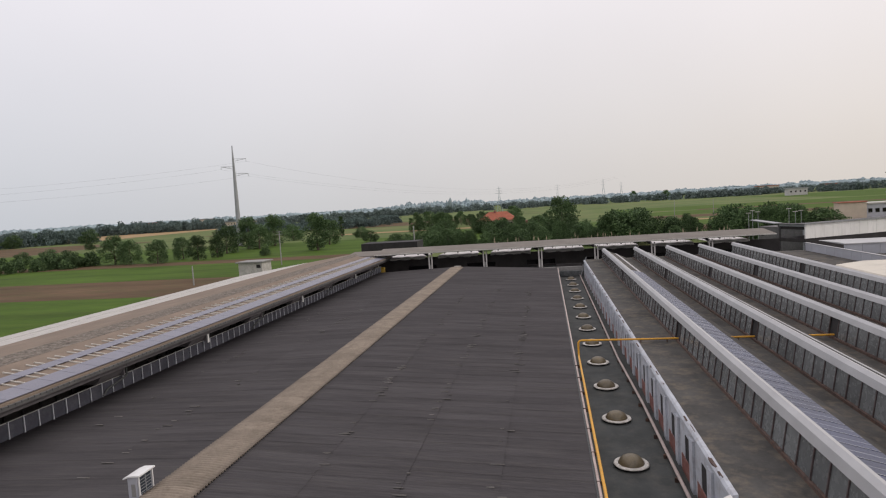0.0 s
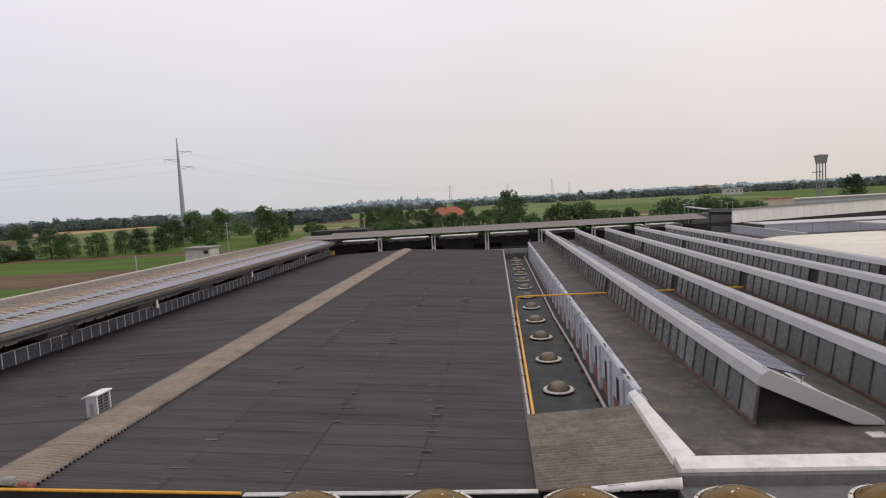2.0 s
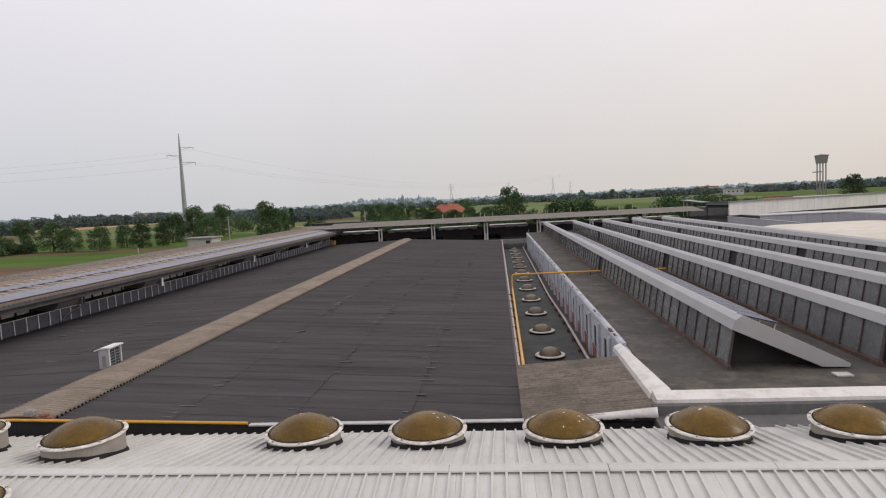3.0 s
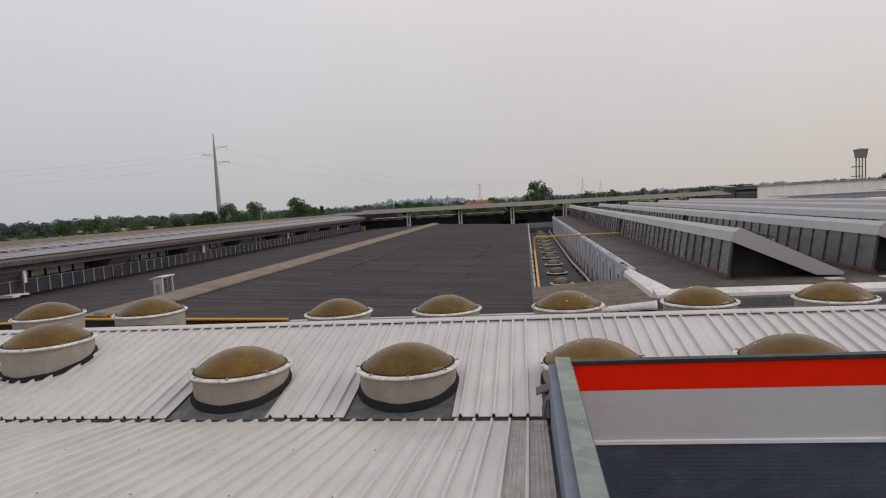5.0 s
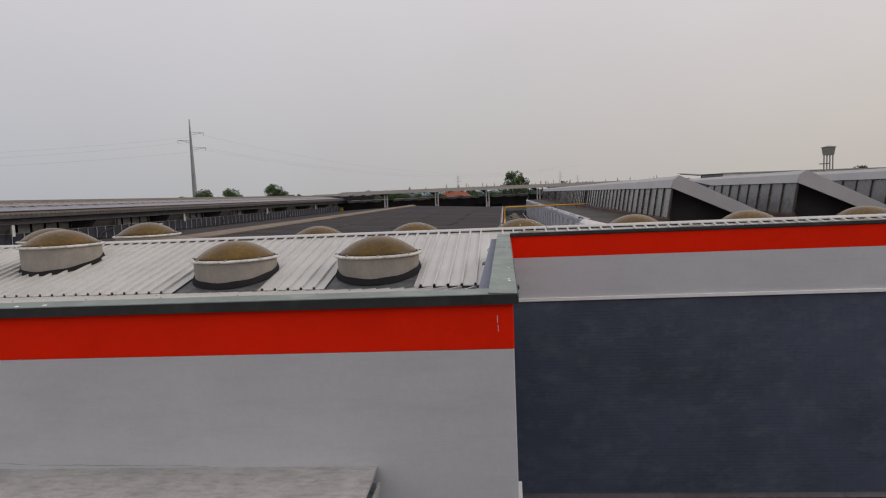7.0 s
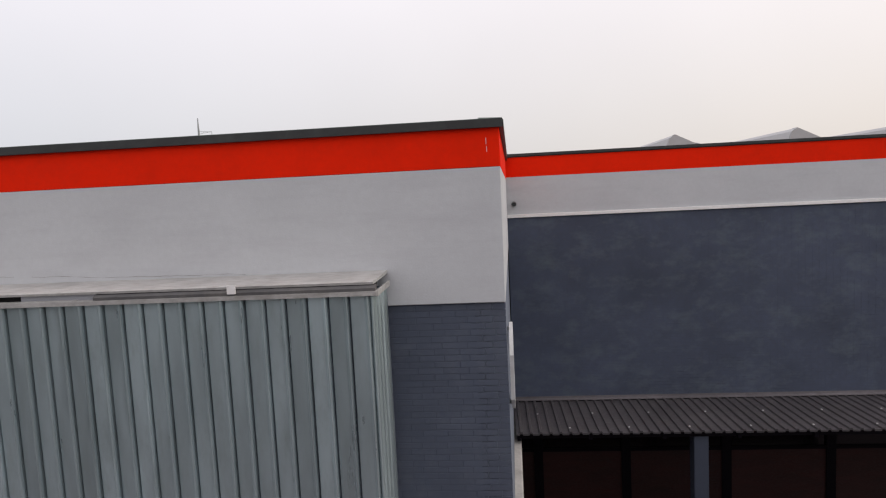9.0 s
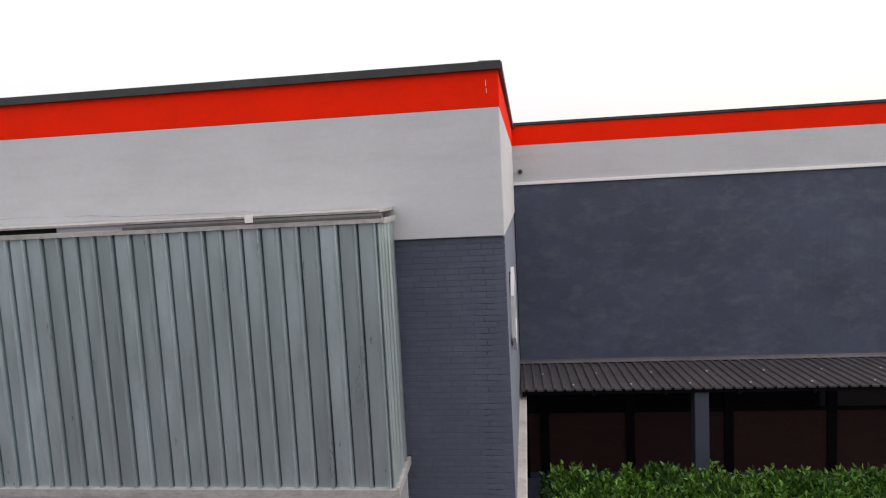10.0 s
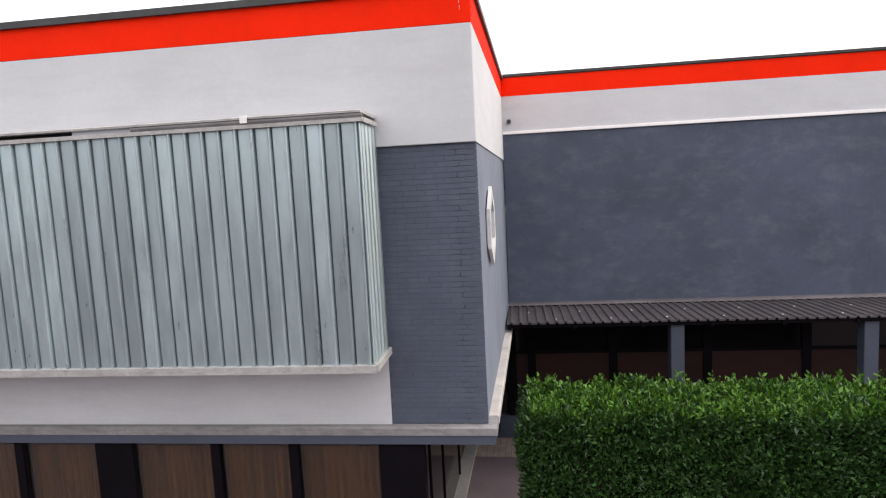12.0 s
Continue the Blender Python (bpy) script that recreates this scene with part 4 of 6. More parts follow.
def skylight(slope, ring_h, label, group, skirt=0.1, r=0.86):
    """A round roof dome: curb on the roof's slope, tarred skirt, flange, amber cap. Its origin is on the roof below the ring's centre."""
    e = tagged(empty("dome_skylight"), label, "skylight", group)
    lathe("skirt", [(r + 0.06, 0), (r + 0.035, skirt * 0.6), (r + 0.012, skirt)], 40, M_SKIRT, e, "black tarred skirt", bottom=lambda x, y: slope * y - 0.02)
    for v in e.children[-1].data.vertices[40:]:
        v.co.z += slope * v.co.y + 0.008 * math.sin(v.index * 1.3)
    lathe("curb", [(r, 0), (r + 0.008, ring_h - 0.08), (r + 0.004, ring_h - 0.005)], 40, M_CURB, e, bottom=lambda x, y: slope * y - 0.05)
    flange = lathe("flange", [(r - 0.03, ring_h - 0.012), (r + 0.06, ring_h - 0.018), (r + 0.085, ring_h), (r + 0.08, ring_h + 0.02), (r + 0.03, ring_h + 0.034), (r - 0.03, ring_h + 0.038), (r - 0.05, ring_h + 0.02)], 40, M_RING, e, "chalky white flange")
    rr, hh = r - 0.03, 0.34
    dome = [(rr, ring_h + 0.02)] + [(rr * (1 - i / 12) if i < 12 else 0.004, ring_h + 0.045 + hh * (1 - (1 - i / 12) ** 2.1)) for i in range(13)]
    lathe("acrylic_cap", dome, 40, M_DOME, e, "dirty amber acrylic")
    # added dark ring draws the gap line between cap and flange
    lathe("seal", [(rr + 0.022, ring_h + 0.036), (rr + 0.014, ring_h + 0.05), (rr - 0.004, ring_h + 0.052)], 40, M_SKIRT, e, "dark ring drawn for the gap round the cap")
    clip = None
    for k in range(8):
        a = k * math.pi / 4 + 0.2
        m = Matrix.Translation(((r + 0.03) * math.cos(a), (r + 0.03) * math.sin(a), ring_h + 0.035)) @ pose(0, 0, 0, 0, 0, math.degrees(a))
        if clip is None:
            clip = box("clip", -0.03, 0.03, -0.018, 0.018, 0, 0.022, M_CURB, flange, bevel=0.004)
            clip.matrix_basis = m
        else:
            share("clip", clip, m, flange)
    return e


near = skylight(SLOPE, 0.33, "amber acrylic roof dome on a beige curb", "domes of the white roof")
near.location = (ROW1[0], Y1, z_near(Y1))
for c in ROW1[1:]:
    copy_thing(near, Matrix.Translation((c, Y1, z_near(Y1))))
far = skylight(-SLOPE, 0.33, "amber acrylic roof dome on a beige curb", "domes of the white roof")
far.location = (ROW2[0], Y2, z_far(Y2))
for c in ROW2[1:]:
    copy_thing(far, Matrix.Translation((c, Y2, z_far(Y2))))
tall = skylight(SLOPE, 0.45, "amber acrylic roof dome on a taller beige curb", "domes of the white roof")
tall.location = (-10.9, 8.95, z_near(8.95))
tall_far = skylight(-SLOPE, 0.47, "amber acrylic roof dome on a taller beige curb", "domes of the white roof")
tall_far.location = (-10.75, 12.3, z_far(12.3))
copy_thing(tall_far, Matrix.Translation((-14.1, 12.6, z_far(12.6))))

# dried droppings on the acrylic caps
rs = random.Random(41)
for dome in [o for o in scene.objects if o.name.startswith("dome_skylight") and o.parent is None]:
    ring = 0.33 if abs(dome.location.x) < 10.3 or dome.location.x > 0 else 0.46
    a0 = rs.uniform(0, 6.3)
    for k in range(rs.choice((3, 5, 6))):
        a, f = a0 + rs.uniform(-0.9, 0.9), rs.uniform(0.1, 0.75)
        c = Vector((0.83 * f * math.cos(a), 0.83 * f * math.sin(a), 0))
        n = rs.choice((5, 6, 7))
        rim = [c + Vector((rs.uniform(0.012, 0.04) * math.cos(6.283 * i / n), rs.uniform(0.012, 0.03) * math.sin(6.283 * i / n), 0)) for i in range(n)]
        pts_ = [(p.x, p.y, ring + 0.045 + 0.34 * (1 - min(1.0, p.length / 0.83) ** 2.1) + h_) for h_ in (0.001, 0.006) for p in rim]
        obj("dropping", pts_, [tuple(range(n, 2 * n))] + [(i, (i + 1) % n, n + (i + 1) % n, n + i) for i in range(n)], M_RING, dome, "chalky white splash")

# valley gutter between the white roof and the dark one, with a gas pipe lying in it
tagged(box("gutter", XL, 3.0, Y_EAVE + 0.1, 15.3, 6.2, 6.5, M_MEMBRANE), "dark valley gutter behind the white roof", "gutter", kind="structure")
tagged(pipe("gas_pipe", [(-24, 15.12, 7.12), (-15.0, 15.12, 7.31), (-8.04, 15.12, 7.11)], 0.045, M_YELLOW), "yellow painted gas pipe along the valley gutter", "pipe")
upstand = tagged(empty("valley_upstand", (-10, 15.2, 6.5)), "dark upstand and pale trim between the two roofs", "upstand", kind="structure")
for x0, x1, za, zb in ((-27.6, -15.0, 7.0, 7.3), (-14.99, -8.0, 7.3, 7.05), (-7.99, -0.4, 7.04, 6.98)):
    adopt(upstand, obj("upstand_board", [(x0, 15.16, 6.4), (x1, 15.16, 6.4), (x1, 15.16, zb), (x0, 15.16, za), (x0, 15.22, 6.4), (x1, 15.22, 6.4), (x1, 15.22, zb), (x0, 15.22, za)],
                       [(0, 1, 2, 3), (7, 6, 5, 4), (3, 2, 6, 7), (0, 3, 7, 4), (1, 5, 6, 2)], M_DARKVOID))
adopt(upstand, box("trim", -8.0, -0.4, 15.08, 15.27, 7.025, 7.065, M_ZINC_PALE, label="pale metal trim", bevel=0.006))

# ------------------------------------------------------------------ dark corrugated roof (sheets at the end of the file)
DX0, DXR, DX1 = -27.45, -15.0, -0.365       # left eave, ridge, right eave
DZ0, DZR, DZ1 = 6.83, 7.2, 6.5
DY0, DY1 = 15.3, 91.3
roof_dark = tagged(empty("roof_dark", (-14, 50, 6.6)), "long dark corrugated sheet roof, weathered and streaked", "roof", kind="structure")
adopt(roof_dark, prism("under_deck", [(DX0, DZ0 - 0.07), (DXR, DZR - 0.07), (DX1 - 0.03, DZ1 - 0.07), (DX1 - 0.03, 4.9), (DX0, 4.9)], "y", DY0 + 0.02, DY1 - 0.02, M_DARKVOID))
cap_w = 0.177 * 5
cap_mesh = wavy_mesh("cap_sheet", cap_w, 1.95, 5, 0.05, M_CAP, arch=0.11, cross=8)
ridge_cap = tagged(empty("roof_ridge_cap", (DXR, 50, DZR)), "tan arched fibre-cement ridge capping", "ridge capping", kind="structure")
k = 0
rs = random.Random(9)
while DY0 - 0.1 + (k + 1) * cap_w < DY1:
    o = new("cap_sheet", cap_mesh)
    o.matrix_basis = pose(-15.97, DY0 - 0.1 + k * cap_w, DZR + 0.045 + rs.uniform(-0.006, 0.006), 0.35, 0, rs.uniform(-0.25, 0.25))
    adopt(ridge_cap, o)
    k += 1
adopt(ridge_cap, box("end_block", -15.5, -14.5, DY1 - 0.25, DY1, DZR, DZR + 0.22, M_CONCRETE_PALE))
rubble = tagged(empty("rubble", (-15.5, 15.2, 6.9)), "broken brick and stone at the end of the ridge", "rubble")
for k, (xx, zz, r, m) in enumerate(((-14.66, 7.48, 0.15, M_CONCRETE), (-14.22, 7.38, 0.13, M_BRICKRED), (-14.0, 7.32, 0.1, M_BRICKRED))):
    adopt(rubble, box("lump", xx - r, xx + r, 15.2, 15.2 + r * 1.6, zz - r, zz + r * 0.4, m, bevel=r * 0.3))

tray = tagged(empty("sheet_offcut", (-26.5, 25, 6.9)), "white bent sheet-metal offcut lying on the dark roof", "offcut")
adopt(tray, prism("sheet", [(-27.2, 6.9), (-27.2, 7.0), (-27.1, 7.03), (-26.2, 7.05), (-26.1, 7.02), (-26.1, 6.93)], "y", 23.9, 24.9, M_UNIT))
adopt(tray, box("batten", -26.05, -25.6, 24.3, 24.5, 6.93, 7.0, M_SKIRT, label="dark batten"))

# small white ventilator housing beside the ridge
unit = tagged(empty("ventilator_unit", (-16.2, 21.2, 7.15)), "small white ventilator housing with a dark louvred side", "ventilator")
ux0, ux1, uy0, uy1, uz = -16.4, -15.98, 20.85, 21.6, 7.2
adopt(unit, prism("top", [(ux0 - 0.12, uz + 0.68), (ux0 - 0.12, uz + 0.72), (ux0 + 0.12, uz + 0.81), (ux1 + 0.1, uz + 0.83), (ux1 + 0.1, uz + 0.78), (ux0 + 0.12, uz + 0.76)], "y", uy0 - 0.06, uy1 + 0.06, M_UNIT, label="bent white sheet cover"))
adopt(unit, box("body", ux0, ux1 - 0.03, uy0, uy1, uz - 0.1, uz + 0.755, M_GREYPANEL, bevel=0.015, label="grey enamelled body"))
grille = box("grille", ux1 - 0.028, ux1 - 0.005, uy0 + 0.1, uy1 - 0.08, uz + 0.1, uz + 0.7, M_GRILLE, label="blue-black louvre")
adopt(unit, grille)
for k in range(5):
    adopt(grille, box("bar", ux1 - 0.004, ux1 + 0.012, uy0 + 0.1, uy1 - 0.08, uz + 0.15 + 0.11 * k, uz + 0.17 + 0.11 * k, M_STEEL))
adopt(grille, box("bar", ux1 - 0.002, ux1 + 0.016, (uy0 + uy1) / 2 - 0.015, (uy0 + uy1) / 2 + 0.015, uz + 0.1, uz + 0.7, M_STEEL))
adopt(unit, box("recess", ux0 + 0.14, ux1 - 0.12, uy0 - 0.006, uy0 - 0.002, uz + 0.05, uz + 0.5, M_CONCRETE, label="grey side panel"))
for yy in (uy0 + 0.02, uy1 - 0.02):
    adopt(unit, box("leg", ux1 + 0.0, ux1 + 0.04, yy - 0.02, yy + 0.02, uz - 0.12, uz + 0.77, M_UNIT))

# ------------------------------------------------------------------ the sunken lane with its row of domes
LX0, LX1, LZ = DX1 - 0.03, 3.45, 5.13
tagged(box("floor_lane", LX0, LX1, 19.0, 95.5, LZ - 0.2, LZ, M_LANE), "dark membrane floor of the sunken roof lane", "floor", kind="structure")
tagged(box("wall_lane_end", LX0, LX1, 95.0, 95.5, LZ, 6.6, M_SHADEWALL), "dark end wall of the roof lane", "wall", kind="structure")


def lane_dome():
    """A small bell-shaped dome on a broad white ring close to the floor."""
    e = tagged(empty("dome_skylight"), "small amber dome on a broad white ring in the sunken lane", "skylight", "domes of the lane")
    lathe("curb", [(0.6, 0.0), (0.58, 0.1)], 32, M_SKIRT, e, "black curb")
    lathe("flange", [(0.46, 0.09), (0.7, 0.085), (0.735, 0.105), (0.725, 0.14), (0.66, 0.155), (0.5, 0.15), (0.46, 0.13)], 32, M_RING, e, "chalky white flange")
    cap = lathe("acrylic_cap", [(0.55, 0.13), (0.53, 0.2), (0.47, 0.3), (0.38, 0.39), (0.27, 0.45), (0.14, 0.485), (0.004, 0.495)], 32, M_DOMEOLD, e, "dirty amber acrylic")
    return e


lane = lane_dome()
lane.location = (1.41, 28.55, LZ)
for k in range(1, 13):
    copy_thing(lane, Matrix.Translation((1.41, 28.55 + 5.35 * k, LZ)))
wall_lane = tagged(box("wall_lane", LX1, LX1 + 0.3, 16.0, 91.0, LZ, 7.4, M_LANEWALL), "flaking pale blue-grey wall along the roof lane", "wall", kind="structure")
for k in range(27):
    y0 = 21.2 + 2.6 * k
    adopt(wall_lane, box("pilaster", LX1 - 0.1, LX1 - 0.001, y0 - 0.28, y0 + 0.28, LZ, 7.2, M_LANEWALL))
    adopt(wall_lane, box("window_recess", LX1 - 0.012, LX1 - 0.002, y0 + 0.45, y0 + 1.3, LZ + 0.75, 6.85, M_DARKVOID, label="dark broken window"))
    adopt(wall_lane, box("infill", LX1 - 0.03, LX1 - 0.003, y0 + 0.4, y0 + 1.95, LZ, LZ + 0.72, M_BRICKRED, label="red-brown brick infill"))
    adopt(wall_lane, box("window_frame", LX1 - 0.03, LX1 - 0.004, y0 + 1.3, y0 + 1.38, LZ + 0.75, 6.85, M_LANEWALL))
adopt(wall_lane, prism("cap", [(LX1 - 0.06, 7.3), (LX1 - 0.06, 7.42), (LX1 + 0.02, 7.5), (LX1 + 0.15, 7.52), (LX1 + 0.16, 7.3)], "y", 21.41, 91.0, M_LANEWALL, label="chipped pale parapet cap"))
rs = random.Random(2)
for k in range(40):
    y0 = rs.uniform(21.5, 80)
    w0 = rs.uniform(-0.05, 0.06)
    adopt(wall_lane, box("rust_patch", LX1 + w0, LX1 + w0 + rs.uniform(0.03, 0.08), y0, y0 + rs.uniform(0.15, 0.9), 7.44, 7.508 + 0.1 * w0, M_RUST))
wall_pipe = tagged(empty("lane_pipe", (3.2, 50, LZ)), "pinkish insulated pipe along the foot of the lane wall", "pipe")
adopt(wall_pipe, pipe("tube", [(3.08, 19.8, LZ + 0.22), (3.0, 36, LZ + 0.24), (2.8, 45, LZ + 0.23), (2.82, 91, LZ + 0.22)], 0.075, M_PIPE))
for k in range(30):
    xs_ = 3.05 - 0.25 * min(1.0, k / 11)
    adopt(wall_pipe, box("support", xs_ - 0.1, xs_ + 0.1, 20.5 + 2.2 * k, 20.58 + 2.2 * k, LZ, LZ + 0.18, M_RUST))
tagged(box("edge_gutter", LX0 + 0.06, LX0 + 0.17, 20.6, 91, 6.42, 6.55, M_PIPE, bevel=0.02), "pale tan gutter along the dark roof's edge", "gutter", kind="structure")
tagged(box("edge_trim", LX0 - 0.02, LX0 + 0.05, 15.3, 91, 6.3, 6.56, M_BLACK), "black edge trim of the dark roof", "trim", kind="structure")
gas = tagged(empty("gas_pipe", (0, 30, 6.8)), "yellow gas pipe that rises and crosses the lane", "pipe")
adopt(gas, pipe("tube", [(LX0 + 0.26, 20.3, 6.58), (LX0 + 0.36, 40.88, 6.66), (LX0 + 0.36, 40.9, 7.66), (26, 40.9, 7.72)], 0.06, M_YELLOW, elbow=0.22))
for k in range(8):
    adopt(gas, box("bracket", LX0 + 0.04, LX0 + 0.3 + 0.02 * k * 0.4, 21.6 + 2.5 * k, 21.66 + 2.5 * k, 6.4, 6.55 + 0.005 * k, M_RUST))
for xx in (3.75, 5.3, 9.4, 13.5):
    adopt(gas, box("stand", xx - 0.03, xx + 0.03, 40.86, 40.94, 7.45, 7.66, M_RUST))
tagged(pipe("ladder_rail", [(2.9, 90.5, LZ), (3.75, 90.2, 8.0)], 0.06, M_STEEL), "pale leaning rail at the end of the lane", "rail")

# corrugated cover over the lane's near end
cover = tagged(empty("lane_cover", (1.3, 17, 7.1)), "old grey-brown corrugated fibre-cement cover over the lane end", "roof cover")
cs = wavy_mesh("cover_sheet", 0.177 * 5, 1.84, 5, 0.052, M_OLDTIN, rise=0.12, seg=8)
for i in range(2):
    for j in range(6):
        o = new("cover_sheet", cs)
        o.matrix_basis = Matrix.Translation((-0.42 + 1.74 * i, 15.28 + j * 0.868 - 0.04 * i, 6.96 + 0.115 * i + 0.004 * j + 0.016 * i)) @ pose(0, 0, 0, 0.5, 0, 1.2 + 0.2 * math.sin(j * 3 + i))
        adopt(cover, o)
adopt(cover, box("bearer", -0.36, 3.05, 15.36, 15.46, 6.5, 6.86, M_DARKVOID))
adopt(cover, box("bearer", -0.36, 3.05, 20.2, 20.3, 5.2, 6.9, M_DARKVOID))

# ------------------------------------------------------------------ saw-tooth roof
SDECK = 7.45
tagged(box("floor_saw_deck", LX1 + 0.161, 62, 16.0, 92.0, SDECK - 0.4, SDECK, M_DECK), "grey bitumen deck between the saw-tooth rooflights", "floor", kind="structure")
tagged(box("floor_deck_strip", 3.565, LX1 + 0.16, 16.035, 20.495, 7.42, SDECK, M_DECK), "strip of bitumen deck beside the flashing", "floor", kind="structure")
par = tagged(empty("parapet_flashing", (8, 15, 7.5)), "white sheet-metal flashing along the deck's edge", "flashing", kind="structure")
adopt(par, prism("front_cap", [(15.46, 7.34), (15.48, 7.43), (15.98, 7.52), (16.06, 7.5), (16.06, 7.2), (15.46, 7.2)], "x", 3.15, 40, M_FLASHWHITE))
adopt(par, prism("front_face", [(14.5, 6.5), (14.5, 6.95), (14.62, 7.0), (15.3, 7.05), (15.36, 7.3), (15.458, 7.34), (15.458, 6.5)], "x", 3.02, 40, M_LEAD, label="grey stepped upstand"))
for k in range(2):
    ya, yb_ = (16.065, 18.6, 21.4)[k:k + 2]
    sec = [[(3.1, y_, 7.25), (3.14, y_, 7.4), (3.2 + w_ * 0.3, y_, 7.47), (3.2 + w_, y_, 7.52), (3.24 + w_, y_, 7.3)] for y_, w_ in ((ya + 0.003, 0.48 - 0.056 * (ya - 16)), (yb_, 0.48 - 0.056 * (yb_ - 16)))]
    adopt(par, obj("side_cap", sec[0] + sec[1], [(i, i + 1, i + 6, i + 5) for i in range(4)] + [(0, 5, 9, 4), (4, 3, 2, 1, 0), (5, 6, 7, 8, 9)], M_FLASHWHITE))
rs = random.Random(77)
nfl = 30
fv = []
for i in range(nfl + 1):
    xx = 0.9 + 2.2 * i / nfl
    zt = 6.985 + 0.165 * (xx + 0.42) / 1.74
    w_ = 0.1 + 0.14 * i / nfl
    for j, d in enumerate((0.0, 0.5, 1.0)):
        fv.append((xx, 15.27 - 0.09 * d - rs.uniform(0, 0.03) * (j > 0), zt - w_ * d + rs.uniform(-0.018, 0.018) * (j > 0)))
ff = [(3 * i + j, 3 * i + j + 1, 3 * i + j + 4, 3 * i + j + 3) for i in range(nfl) for j in range(2)]
flap = obj("front_flap", fv, ff, M_FLASHWHITE, None, "crumpled white flap", smooth=True)
sm = flap.modifiers.new("thickness", "SOLIDIFY")
sm.thickness = 0.012
adopt(par, flap)

PITCH, TY0, TY1 = 4.34, 17.9, 91.0


def tooth(k):
    x = 5.9 + PITCH * k
    e = tagged(empty("sawtooth_rooflight", (x, TY0, SDECK)), "saw-tooth rooflight with dusty wired glass and a grey metal coping", "rooflight", "saw-tooth rooflights")
    low = (x + 3.38, 7.6)
    adopt(e, prism("back_slope", [(x + 0.36, 8.92), low, (low[0] + 0.1, SDECK), (low[0] - 0.3, SDECK), (x + 0.36, 8.74)], "y", TY0 + 0.3, TY1, M_DECK, label="dark membrane back slope"))
    adopt(e, prism("coping", [(x + 0.1, 8.7), (x + 0.2, 9.0), (x + 0.38, 9.12), (x + 0.58, 9.04), (x + 0.58, 8.84), (x + 0.42, 8.94), (x + 0.3, 8.7)], "y", TY0, TY1, M_SAWCOPING))
    adopt(e, prism("slope_strip", [(x + 1.9, 8.262), (x + 1.9, 8.3), (x + 2.3, 8.125), (x + 2.3, 8.087)], "y", TY0 + 0.41, TY1, M_SAWCOPING, label="pale metal strip on the slope"))
    adopt(e, prism("end_trim", [(x + 0.12, 8.7), (x + 0.22, 9.02), (x + 0.4, 9.14), (low[0] + 0.08, 7.6), (low[0] + 0.06, 7.5), (low[0] - 0.72, 7.52)], "y", TY0 - 0.04, TY0 + 0.04, M_SAWCOPING))
    adopt(e, prism("end_cap", [(x + 0.38, 9.06), (x + 0.4, 9.141), (low[0] + 0.08, 7.601), (low[0] - 0.06, 7.56)], "y", TY0 + 0.041, TY0 + 0.4, M_SAWCOPING))
    # the end's own shade is painted in as a near-black wall
    adopt(e, prism("end_wall", [(x + 0.12, SDECK), (x + 0.3, 8.8), (x + 0.38, 8.72), (low[0] - 0.32, 7.47), (low[0] - 0.32, SDECK)], "y", TY0 + 0.75, TY0 + 0.85, M_SHADEWALL, label="recessed end, darkened for its shade"))
    adopt(e, prism("sill", [(x - 0.05, SDECK), (x - 0.04, 7.58), (x + 0.05, 7.62), (x + 0.12, SDECK)], "y", TY0 + 0.02, TY1, M_RUST, label="rusty sill"))
    return e, x


